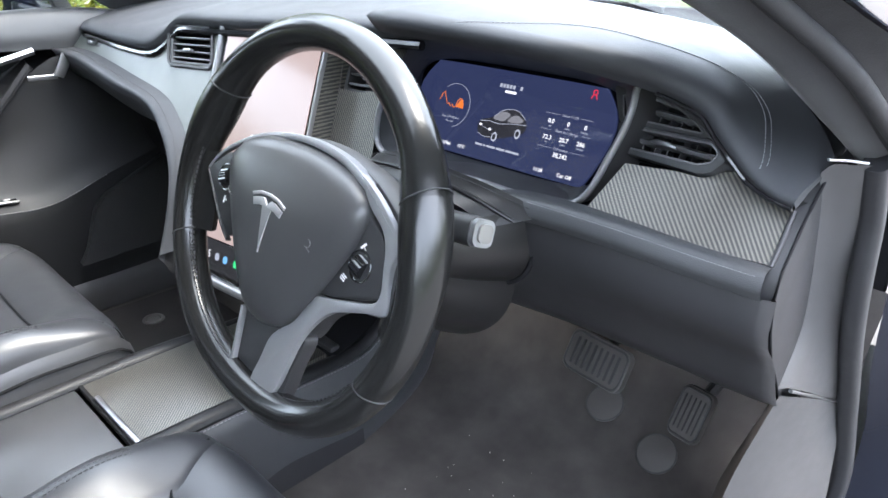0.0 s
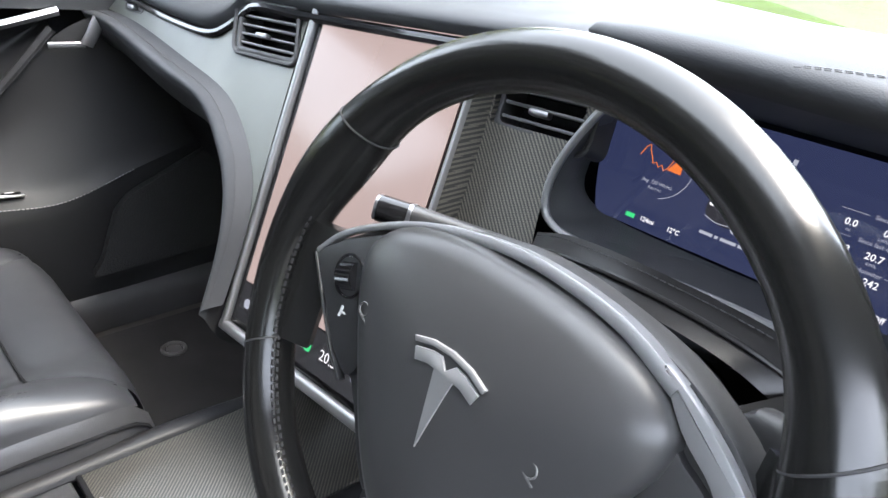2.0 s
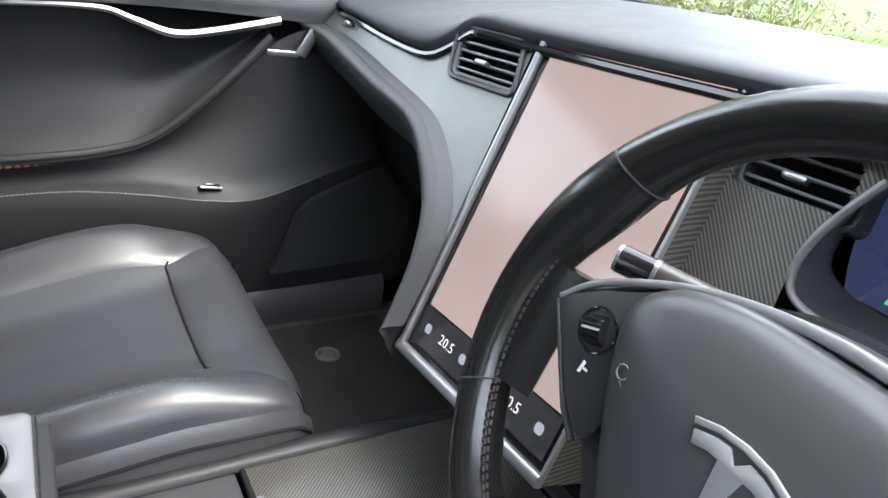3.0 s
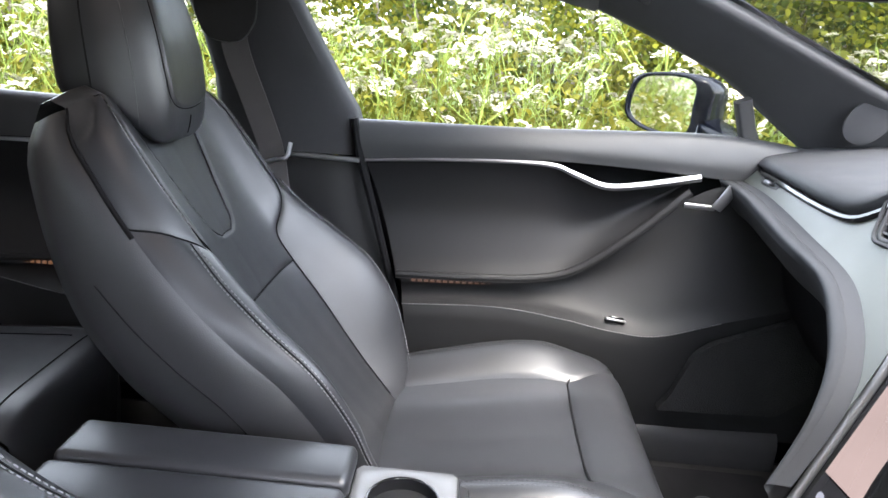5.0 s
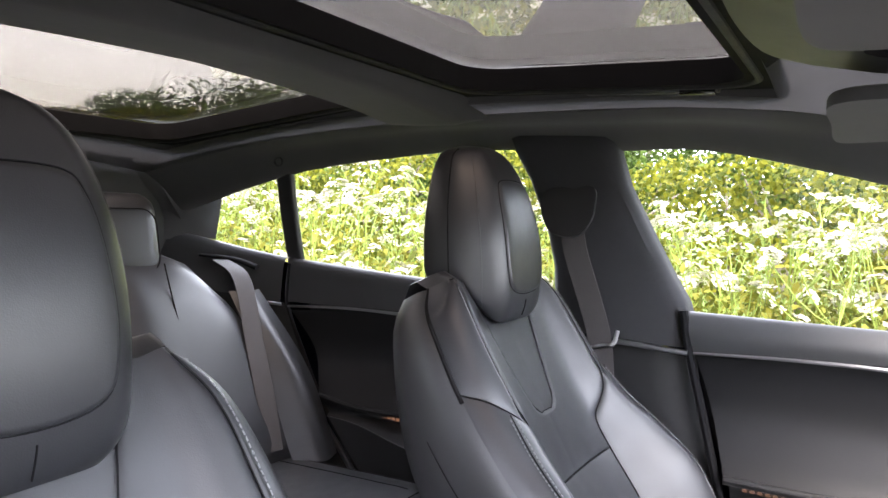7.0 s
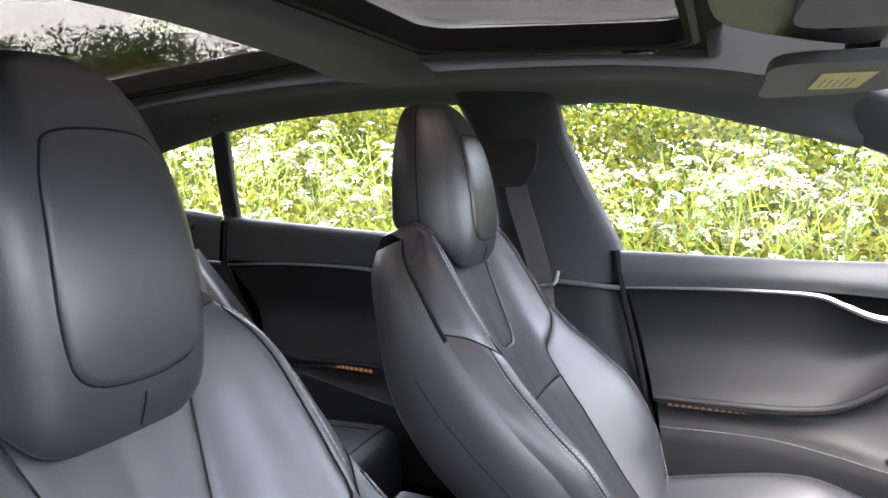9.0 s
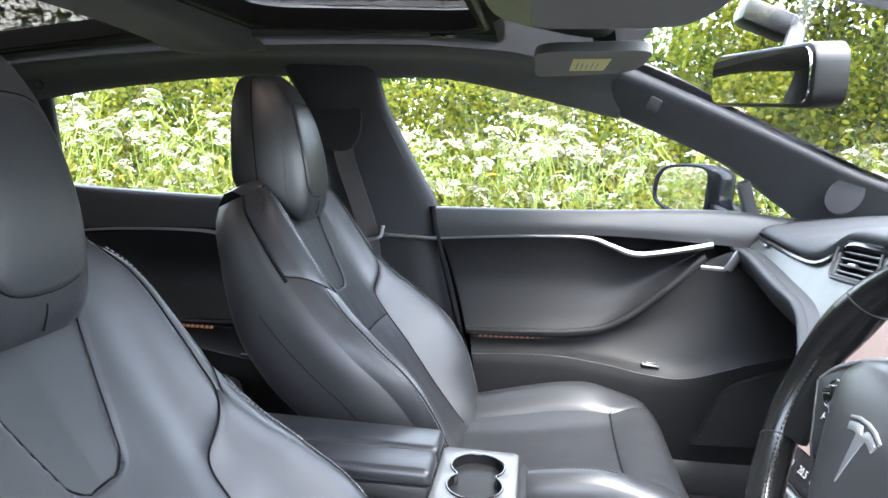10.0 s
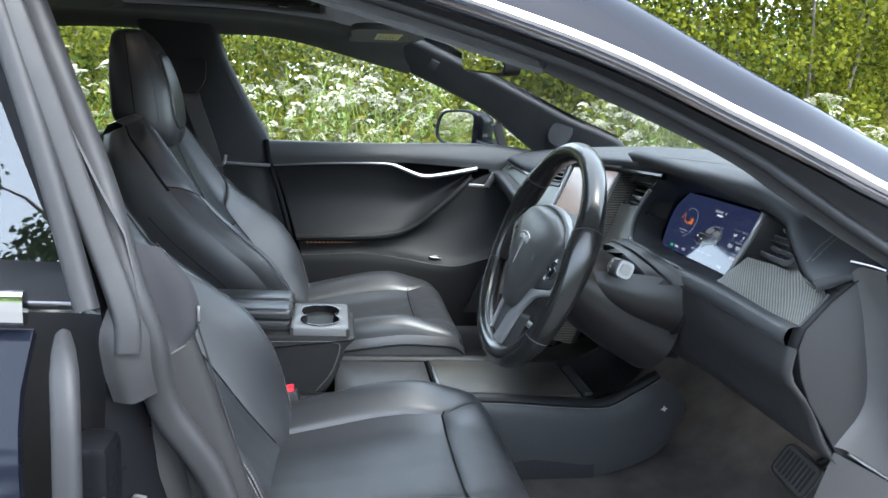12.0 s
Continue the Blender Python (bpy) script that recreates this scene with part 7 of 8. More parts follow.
    part("emblem", join(plate([(-0.028, 0.0255), (-0.015, 0.0300), (0, 0.0315), (0.015, 0.0300), (0.028, 0.0255), (0.0265, 0.0225), (0.014, 0.0268), (0, 0.0282), (-0.014, 0.0268), (-0.0265, 0.0225)], 0.0025, em, 0.0005),
                        plate([(-0.025, 0.0205), (-0.013, 0.0245), (-0.0055, 0.0252), (0, 0.0195), (0.0055, 0.0252), (0.013, 0.0245), (0.025, 0.0205), (0.0225, 0.0135), (0.013, 0.0165), (0.0075, 0.0165), (0, -0.0285), (-0.0075, 0.0165), (-0.013, 0.0165), (-0.0225, 0.0135)], 0.0025, em, 0.0005)), EMBLEM, w, "plain satin metal emblem")
    barrel = [(0.0090 * k * math.cos(a), 0.0090 * k * math.sin(a)) for a, k in [(2 * math.pi * q / 36, 1.0 if q % 2 else 0.90) for q in range(36)]]
    for s in (-1, 1):
        pod = [(0.098, 0.046), (0.116, 0.040), (0.136, 0.026), (0.143, -0.012), (0.136, -0.022), (0.082, -0.038), (0.070, -0.034)] if s > 0 else [(-0.070, 0.058), (-0.112, 0.046), (-0.130, 0.035), (-0.148, 0.019), (-0.126, -0.004), (-0.104, -0.028), (-0.080, -0.030)]
        pd = part("switch_pod", plate(outline(pod, 35), 0.014, hub(0.005), 0.0015), PLASTIC, w, "black switch pod with pale symbols")
        wx, wy = (0.1135, 0.000) if s > 0 else (-0.111, 0.020)
        turn = -20 if s > 0 else 20
        part("scroll_wheel", moved(sweep([V(-0.0065, 0, 0), V(0.0065, 0, 0)], barrel), h @ pose(wx, wy, 0.0035, 0, 0, turn)), GLOSS, pd, "ribbed scroll wheel")
        part("wheel_ring", tube([h @ V(wx + x, wy + y, 0.0052) for x, y in ring(0.0135, 24)], 0.0010, 6, closed=True), GLOSS, pd)
        marks = [("wand", 0.000, 0.0185), ("page", -0.0165, -0.0155), ("up", 0.005, 0.0115), ("down", -0.003, -0.0125)] if s > 0 else [("page", 0.018, 0.016), ("wand", 0.003, -0.022), ("up", -0.004, 0.012), ("down", 0.003, -0.013)]
        for kind, dx, dy in marks:
            mk = h @ pose(wx + dx, wy + dy, 0.0056, 0, 0, turn)
            if kind == "wand":
                b = join(plate([(-0.003, -0.004), (-0.001, -0.0045), (0.0025, 0.002), (0.0005, 0.003)], 0.0004, mk), plate([(0.0010, -0.002), (0.004, -0.003), (0.0042, -0.0018), (0.0014, -0.0008)], 0.0004, mk))
            elif kind == "page":
                b = join(plate([(-0.0035, -0.003), (0.0025, -0.003), (0.0025, -0.0018), (-0.0035, -0.0018)], 0.0004, mk), plate([(-0.0035, -0.0008), (0.0025, -0.0008), (0.0025, 0.0004), (-0.0035, 0.0004)], 0.0004, mk), plate([(-0.0025, 0.0014), (0.0035, 0.0014), (0.0035, 0.0026), (-0.0025, 0.0026)], 0.0004, mk))
            else:
                f = 1 if kind == "up" else -1
                b = plate([(-0.0018, -0.0008 * f), (0, 0.0010 * f), (0.0018, -0.0008 * f), (0, -0.0001 * f)], 0.0004, mk)
            part("switch_symbol", b, INK, pd)
        rx, ry = (0.064, 0.004) if s > 0 else (-0.071, 0.017)
        rz = 0.0305 - 0.0125 * (rx * rx + ry * ry) / 0.0064 * 0.72
        part("relief_mark", join(tube([h @ V(rx + x, ry + y, rz) for x, y in ring(0.0040, 12)], 0.0006, 5, closed=True), tube([h @ V(rx - 0.001, ry - 0.004, rz), h @ V(rx + 0.004, ry - 0.007, rz - 0.0006)], 0.0006, 5)), GREY_PRINT, w, "small raised horn symbol")
    # metal trim: over the top of the cover, round the right pod and down the fork
    top = [(-0.148, 0.022), (-0.132, 0.039), (-0.110, 0.053), (-0.075, 0.069), (-0.040, 0.079), (0.0, 0.0845), (0.035, 0.084), (0.070, 0.0785), (0.102, 0.066)]
    part("hub_trim", sweep([h @ V(p.x, p.y, 0.004) for p in smooth([(x, y, 0) for x, y in top], 50)], [(-0.003, -0.006), (0.003, -0.006), (0.003, 0.002), (0.0015, 0.003), (-0.0015, 0.003), (-0.003, 0.002)], up=h.col[2].to_3d(), scale=lambda u: 0.55 + 0.75 * u), TRIM, w, "satin silver line over the hub")
    part("left_trim", sweep([h @ V(x, y, 0.003) for x, y in ((-0.149, 0.020), (-0.128, -0.005), (-0.106, -0.030), (-0.090, -0.042))], rounded(0.0022, 0.006, 0.0008, 2), up=h.col[2].to_3d()), PLASTIC, w, "thin satin edge")
    part("right_trim", plate(outline([(0.092, 0.074), (0.112, 0.0655), (0.132, 0.053), (0.150, 0.038), (0.155, 0.027), (0.151, 0.009), (0.1545, -0.008), (0.1575, -0.027), (0.135, -0.034), (0.113, -0.042), (0.094, -0.050), (0.076, -0.066), (0.060, -0.090), (0.050, -0.118), (0.041, -0.145), (0.028, -0.163), (-0.002, -0.164), (0.008, -0.128), (0.018, -0.101), (0.046, -0.076), (0.066, -0.045), (0.084, -0.040), (0.110, -0.0325), (0.138, -0.024), (0.1455, -0.013), (0.1425, 0.006), (0.139, 0.024), (0.130, 0.038), (0.110, 0.052)], 116), 0.006, hub(0.0075), 0.0022), TRIM, w, "broad satin silver trim round the switch pod and down the spoke")
    part("hub_back", plate(outline([(-0.150, 0.020), (-0.125, 0.043), (-0.075, 0.071), (0, 0.087), (0.07, 0.081), (0.115, 0.066), (0.150, 0.036), (0.155, -0.02), (0.11, -0.040), (0.07, -0.065), (0.04, -0.10), (-0.04, -0.10), (-0.085, -0.045), (-0.120, -0.012)], 70), 0.026, hub(-0.001), 0.004), PLASTIC, w, "black hub housing")
    for sgn in (1, -1):
        cs = [[tuple(h @ V(sgn * x, y, n)) for x, n in ((0.140, -0.006), (0.150, 0.001), (0.160, 0.006), (0.180, 0.008))] for y in ((0.062, 0.046, 0.018, -0.012, -0.034, -0.048) if sgn > 0 else (0.038, 0.030, 0.012, -0.012, -0.034, -0.048))]
        part("side_spoke", loft(cs, 16, 18, 0.012), RIM_LEATHER, w, "leather-wrapped side spoke")
    fork = part("lower_spoke", plate(outline([(-0.043, -0.088), (0.0, -0.092), (0.046, -0.088), (0.060, -0.092), (0.052, -0.120), (0.045, -0.150), (0.034, -0.172), (-0.004, -0.178), (-0.036, -0.170), (-0.044, -0.150), (-0.042, -0.120)], 66), 0.016, hub(0.001), 0.003), PLASTIC, w, "black lower spoke core")
    part("spoke_edge", sweep([h @ V(x, y, 0.004) for x, y in ((-0.038, -0.094), (-0.0385, -0.125), (-0.0385, -0.152), (-0.034, -0.162), (-0.020, -0.1665), (0.002, -0.166))], rounded(0.0045, 0.007, 0.0015, 2), up=h.col[2].to_3d()), TRIM, fork, "thin bright edge")
    return w, m


def column(m):
    c = thing("steering_column", "black steering column shroud with two stalks", "steering column", (0.376, 0.05, 0.78))
    rows = []
    for k, (n, r, dy) in enumerate(((-0.028, 0.045, 0.0), (-0.032, 0.064, 0.0), (-0.06, 0.074, -0.006), (-0.11, 0.080, -0.02), (-0.16, 0.084, -0.03), (-0.24, 0.095, -0.035))):
        rows.append([m @ V(r * 1.15 * math.cos(q), r * 0.86 * math.sin(q) + dy, n) for q in np.linspace(0, 2 * math.pi, 36, endpoint=False)])
    part("shroud", grid(rows, closed=True), COLUMN, c, "smooth black column shroud")
    part("gaiter", loft([[(0.24, 0.15, 0.785), (0.30, 0.12, 0.812), (0.376, 0.11, 0.820), (0.45, 0.12, 0.812), (0.52, 0.15, 0.785)], [(0.27, 0.10, 0.78), (0.31, 0.08, 0.80), (0.376, 0.07, 0.81), (0.44, 0.08, 0.80), (0.48, 0.10, 0.775)]], 24, 8), COLUMN, c, "leather gaiter above the column")
    for q in (0.62,):
        lerp = lambda a, b: tuple(a[i] + (b[i] - a[i]) * q for i in range(3))
        rib = [lerp(a, b) for a, b in zip([(0.24, 0.15, 0.787), (0.30, 0.12, 0.814), (0.376, 0.11, 0.822), (0.45, 0.12, 0.814), (0.52, 0.15, 0.787)], [(0.27, 0.10, 0.782), (0.31, 0.08, 0.802), (0.376, 0.07, 0.812), (0.44, 0.08, 0.802), (0.48, 0.10, 0.777)])]
        part("gaiter_rib", tube(smooth(rib, 30), 0.0022, 8), COLUMN, c)
    part("gaiter_stitching", stitch(smooth([(0.25, 0.138, 0.788), (0.30, 0.112, 0.8105), (0.376, 0.102, 0.8185), (0.45, 0.112, 0.8105), (0.51, 0.138, 0.788)], 30), 0.006, 0.0006, (0, -0.0008, 0.0012)), DARK_THREAD, c)
    part("lower_shroud", loft([[(0.258, 0.150, 0.775), (0.250, 0.147, 0.73), (0.282, 0.146, 0.692), (0.376, 0.145, 0.680), (0.468, 0.146, 0.693), (0.500, 0.147, 0.730), (0.496, 0.150, 0.785)],
                               [(0.290, 0.075, 0.782), (0.278, 0.07, 0.745), (0.302, 0.07, 0.715), (0.376, 0.068, 0.706), (0.450, 0.07, 0.715), (0.478, 0.072, 0.745), (0.470, 0.075, 0.788)],
                               [(0.315, 0.0, 0.785), (0.310, 0.0, 0.765), (0.325, 0.0, 0.742), (0.376, 0.0, 0.735), (0.428, 0.0, 0.742), (0.446, 0.0, 0.765), (0.440, 0.0, 0.785)]], 36, 14), COLUMN, c, "smooth dark lower column shroud")
    part("shroud_joint", tube(smooth([(0.257, 0.149, 0.776), (0.249, 0.146, 0.73), (0.281, 0.145, 0.691), (0.376, 0.144, 0.679), (0.469, 0.145, 0.692), (0.502, 0.146, 0.730), (0.498, 0.149, 0.786)], 40), 0.003, 6), SHADOW, c)
    # right stalk: gear selector with pale end button
    a, b = V(0.455, 0.035, 0.797), V(0.537, 0.021, 0.811)
    rs = part("gear_stalk", sweep([a, a.lerp(b, 0.3), a.lerp(b, 0.42), a.lerp(b, 0.6), b], rounded(0.024, 0.026, 0.008, 4), up=(0, 0.4, 1), scale=lambda u: 0.45 if u < 0.3 else 1.05), PLASTIC, c, "black gear selector stalk")
    d = (b - a).normalized()
    part("end_frame", sweep([b, b + d * 0.006], rounded(0.0225, 0.0245, 0.007, 4), up=(0, 0.4, 1)), SILVER, rs, "satin metal end")
    part("end_button", sweep([b + d * 0.004, b + d * 0.009], rounded(0.0145, 0.0165, 0.005, 4), up=(0, 0.4, 1)), CREAM, rs, "pearl end button")
    mb = basis(b - d * 0.022 + V(-0.004, -0.0140, 0.002), d, (0, 0.35, 1))
    for k, tx in enumerate(("R", "N", "D")):
        part("selector_letter", words(tx, 0.007, mb @ pose(0, 0.008 - 0.008 * k, 0.0008)), INK, rs)
    # left stalk: wiper and lights
    a, b = V(0.302, 0.068, 0.810), V(0.200, 0.009, 0.823)
    ls = part("wiper_stalk", sweep([a, a.lerp(b, 0.25), a.lerp(b, 0.5), a.lerp(b, 0.78)], rounded(0.020, 0.018, 0.006, 4), up=(0, 0.4, 1), scale=lambda u: 0.85 + 0.22 * u), PLASTIC, c, "black wiper and indicator stalk")
    d = (b - a).normalized()
    q = a.lerp(b, 0.78)
    part("metal_ring", sweep([q, q + d * 0.003], rounded(0.0225, 0.0205, 0.007, 4), up=(0, 0.4, 1)), SATIN, ls, "thin metal ring")
    part("end_cap", sweep([q + d * 0.003, b], rounded(0.022, 0.020, 0.007, 4), up=(0, 0.4, 1)), GLOSS, ls)
    part("end_edge", sweep([b, b + d * 0.0025], rounded(0.021, 0.019, 0.007, 4), up=(0, 0.4, 1)), SATIN, ls)
    mk = basis(q.lerp(b, 0.5) + V(0, -0.0118, 0.003), -d, (0, 0.4, 1))
    part("stalk_mark", join(plate(ring(0.0035, 12), 0.0003, mk), plate(rounded(0.003, 0.003, 0.001, 2), 0.0003, mk @ pose(-0.007, 0.001, 0))), INK, ls)
    mk2 = basis(a.lerp(b, 0.66) + V(0, -0.0108, 0.004), -d, (0, 0.4, 1))
    part("stalk_mark", join(*[plate([(0.004 * k, -0.004), (0.004 * k + 0.0008, -0.004), (0.004 * k + 0.0008, 0.002), (0.004 * k, 0.002)], 0.0003, mk2) for k in (-1, 0.3)]), INK, ls)


def pedals():
    def pedal(name, label, mid, w, h, ribs, yaw, arm, tilt):
        p = thing(name, label, "pedal", mid)
        mm = pose(*mid, tilt, 0, yaw)
        part("pad", plate(rounded(w, h, min(w, h) * 0.22, 4), 0.014, mm, 0.003), PEDAL, p, "worn grey rubber pad")
        for k in range(ribs):
            x = (k + 0.5) / ribs * w * 0.78 - w * 0.39
            part("rib", moved(box((x, 0, 0.0015), (w * 0.035, h * 0.66, 0.004), 0.001), mm), SILL, p)
        part("edge", tube([mm @ V(x, y, 0.0005) for x, y in rounded(w * 0.93, h * 0.90, min(w, h) * 0.2, 4)], 0.0018, 6, closed=True), SILL, p)
        part("arm", tube([mm @ V(0, 0, -0.01), mm @ V(0, 0.06, -0.05), V(*arm)], 0.010, 8), PLASTIC, p)
        return p
    pedal("brake_pedal", "worn ribbed rubber brake pedal", (0.402, 0.470, 0.405), 0.120, 0.072, 8, -6, (0.40, 0.62, 0.60), 62)
    pedal("accelerator_pedal", "narrow ribbed rubber accelerator pedal", (0.563, 0.490, 0.372), 0.052, 0.085, 5, -8, (0.57, 0.64, 0.55), 62)
    for x, y, z in ((0.418, 0.490, 0.316), (0.532, 0.465, 0.292)):
        dd = thing("carpet_disc", "round worn plastic disc on the carpet below a pedal", "disc", (x, y, z), "carpet discs")
        mm = pose(x, y, z, 38)
        part("disc", plate(ring(0.032, 32), 0.004, mm, 0.0015), DISC, dd)
        part("disc_edge", tube([mm @ V(a, b, 0.0005) for a, b in ring(0.0315, 32)], 0.0012, 6, closed=True), SILL, dd)


WHEEL, WHEEL_M = steering_wheel()
column(WHEEL_M)
pedals()

# ---- centre console ----
def console():
    c = thing("centre_console", "long black centre console with a carbon lid and leather sides", "centre console", (0, 0.0, FLOOR))
    # sides: padded edge, flat leather flank running forward to the dash
    for s, x in ((1, 0.100), (-1, -0.135)):
        top = [(x, -0.62, 0.405), (x, -0.40, 0.408), (x, -0.064, 0.409), (x, 0.10, 0.400), (x, 0.215, 0.398), (x, 0.27, 0.425), (x, 0.335, 0.466)]
        mid = [(x + s * 0.010, -0.62, 0.38), (x + s * 0.012, -0.40, 0.38), (x + s * 0.014, -0.064, 0.38), (x + s * 0.016, 0.10, 0.37), (x + s * 0.018, 0.23, 0.36), (x + s * 0.018, 0.31, 0.385), (x + s * 0.014, 0.385, 0.430)]
        low = [(x + s * 0.012, -0.62, 0.30), (x + s * 0.014, -0.40, 0.30), (x + s * 0.018, -0.064, 0.285), (x + s * 0.022, 0.10, 0.270), (x + s * 0.024, 0.22, 0.270), (x + s * 0.024, 0.33, 0.300), (x + s * 0.018, 0.405, 0.390)]
        foot = [(x + s * 0.010, -0.62, 0.235), (x + s * 0.012, -0.40, 0.235), (x + s * 0.016, -0.064, 0.228), (x + s * 0.020, 0.06, 0.228), (x + s * 0.022, 0.20, 0.230), (x + s * 0.020, 0.345, 0.285), (x + s * 0.012, 0.405, 0.385)]
        part("flank", loft([top, mid, low, foot], 50, 18), BELT_SKIN, c, "black leather console flank")
        part("padded_edge", sweep(smooth([(x - s * 0.008, y, z - 0.002) for _, y, z in top], 50), ring(0.015, 12, 1.0, 0.7)), DOOR_LEATHER, c, "padded edge")
        part("edge_stitching", stitch(smooth([(x + s * 0.0085, y, z - 0.008) for _, y, z in top], 60), 0.0065, 0.0008, (s * 0.0008, 0, 0.0005)), THREAD, c, "pale stitching")
        part("foot_strip", loft([[(p[0] + s * 0.001, p[1], p[2] + 0.045) for p in foot[:5]], [(p[0] + s * 0.004, p[1], p[2]) for p in foot[:5]]], 30, 4), KNEE, c)
    star = basis((0.126, 0.345, 0.395), (0, 1, 0.2), (0, -0.2, 1))
    part("torn_spot", plate([(-0.008, 0.001), (-0.002, 0.004), (0.001, 0.009), (0.003, 0.003), (0.009, 0.001), (0.003, -0.002), (0.002, -0.007), (-0.002, -0.002)], 0.001, star), INK, c, "small pale torn spot")
    # top: flat tray lid behind, carbon lid in front
    part("tray_lid", box((-0.018, -0.27, 0.400), (0.206, 0.215, 0.012), 0.004), LEATHER_SIDE, c, "smooth dark grey tray lid")
    lid = part("carbon_lid", box((-0.018, 0.005, 0.403), (0.196, 0.325, 0.012), 0.004), CARBON_XY, c, "carbon-weave sliding lid")
    part("lid_handle", box((0.012, -0.150, 0.413), (0.145, 0.009, 0.009), 0.003), SATIN, lid, "bright metal handle bar")
    part("lid_groove", box((-0.018, -0.155, 0.4095), (0.190, 0.006, 0.002), 0.0005), SHADOW, lid)
    part("front_wall", loft([[(-0.13, 0.17, 0.402), (0.09, 0.17, 0.402)], [(-0.12, 0.26, 0.43), (0.09, 0.26, 0.43)], [(-0.11, 0.31, 0.50), (0.09, 0.31, 0.50)], [(-0.10, 0.30, 0.60), (0.10, 0.30, 0.62)]], 8, 14), SHADOW, c)
    part("front_ridge", box((0.00, 0.185, 0.408), (0.16, 0.02, 0.012), 0.004), PLASTIC, c)
    return c


def armrest():
    a = thing("storage_tower", "black leather centre storage box with split lid and twin cup holder", "storage box", (0, -0.5, 0.30))
    prof = [(-0.352, 0.532), (-0.360, 0.50), (-0.374, 0.450), (-0.392, 0.415), (-0.420, 0.385), (-0.44, 0.33), (-0.80, 0.33), (-0.80, 0.530), (-0.55, 0.532)]
    bm = plate(outline(prof[:6] + prof[6:], 54), 0.178, basis((-0.111, 0, 0), (0, 1, 0), (0, 0, 1)) @ Matrix.Translation((0, 0, 0.178)), 0.008, 3)
    part("tower", bm, DOOR_SKIN, a, "leather-covered tower")
    edge = smooth([(0.0685, -0.62, 0.518), (0.0685, -0.50, 0.520), (0.0685, -0.385, 0.520), (0.0685, -0.372, 0.500), (0.0685, -0.388, 0.450), (0.0685, -0.41, 0.42), (0.0685, -0.432, 0.395)], 50)
    part("tower_stitching", stitch(edge, 0.006, 0.0008, (0.0012, 0, 0)), THREAD, a, "pale stitching")
    # cup plate with a figure-of-eight opening
    cx, cy = -0.021, -0.414
    arc = [math.radians(d) for d in np.linspace(-134, 134, 31)]
    cut = [(0.030 + 0.040 * math.cos(q), 0.040 * math.sin(q)) for q in arc] + [(-0.030 - 0.040 * math.cos(q), -0.040 * math.sin(q)) for q in arc]
    out = []
    for x, y in cut:
        k = min(0.089 / max(1e-6, abs(x)), 0.060 / max(1e-6, abs(y)))
        out.append((x * k, y * k))
    m = Matrix.Translation((cx, cy, 0.549))
    part("cup_plate", plate(out, 0.016, m, 0.003, hole=cut), SLAT, a, "satin grey cup holder plate")
    # near-black walls paint the shade down in the well
    part("cup_well", grid([[m @ V(x, y, 0.001) for x, y in cut], [m @ V(x * 0.98, y * 0.98, -0.03) for x, y in cut], [m @ V(x * 0.94, y * 0.94, -0.085) for x, y in cut], [m @ V(x * 0.01, y * 0.01, -0.086) for x, y in cut]], closed=True), SHADOW, a, "deep cup well with its depth shade painted near-black")
    part("cup_rim", tube([m @ V(x, y, 0.0005) for x, y in cut], 0.0016, 6, closed=True), GLOSS, a)
    for sx in (-1, 1):
        part("cup_finger", box((cx, cy + sx * 0.031, 0.54), (0.012, 0.008, 0.012), 0.003), PLASTIC, a)
    part("plate_front_edge", box((cx, -0.357, 0.535), (0.176, 0.012, 0.026), 0.005), MESH, a, "knurled front edge")
    # two lids side by side
    for x0, x1 in ((-0.106, -0.030), (-0.026, 0.046)):
        l = part("lid", box(((x0 + x1) / 2, -0.635, 0.566), (x1 - x0, 0.325, 0.030), 0.011, None, 4), LEATHER, a, "padded leather lid half")
        part("lid_seam", tube([V(x0 + 0.003, -0.474, 0.560), V((x0 + x1) / 2, -0.4725, 0.560), V(x1 - 0.001, -0.474, 0.560), V(x1, -0.60, 0.560), V(x1, -0.78, 0.560)], 0.0012, 5), SHADOW, l)
    part("lid_base", box((-0.030, -0.635, 0.545), (0.148, 0.318, 0.024), 0.005), PLASTIC, a)
    return a


def buckles():
    for x, y, nm in ((0.134, -0.470, "driver"), (-0.155, -0.50, "passenger")):
        b = thing("belt_buckle", "black seat belt buckle with a red release button", "belt buckle", (x, y, 0.33), "buckles")
        mm = pose(x, y, 0.404, 14, 0, 0)
        part("housing", moved(box((0, 0, 0), (0.030, 0.052, 0.075), 0.006), mm), PLASTIC, b)
        part("release_button", moved(box((0, 0.002, 0.0385), (0.022, 0.038, 0.014), 0.004), mm), RED, b, "bright red release button")
        part("stalk", moved(box((0, 0, -0.07), (0.02, 0.03, 0.07), 0.005), mm), PLASTIC, b)


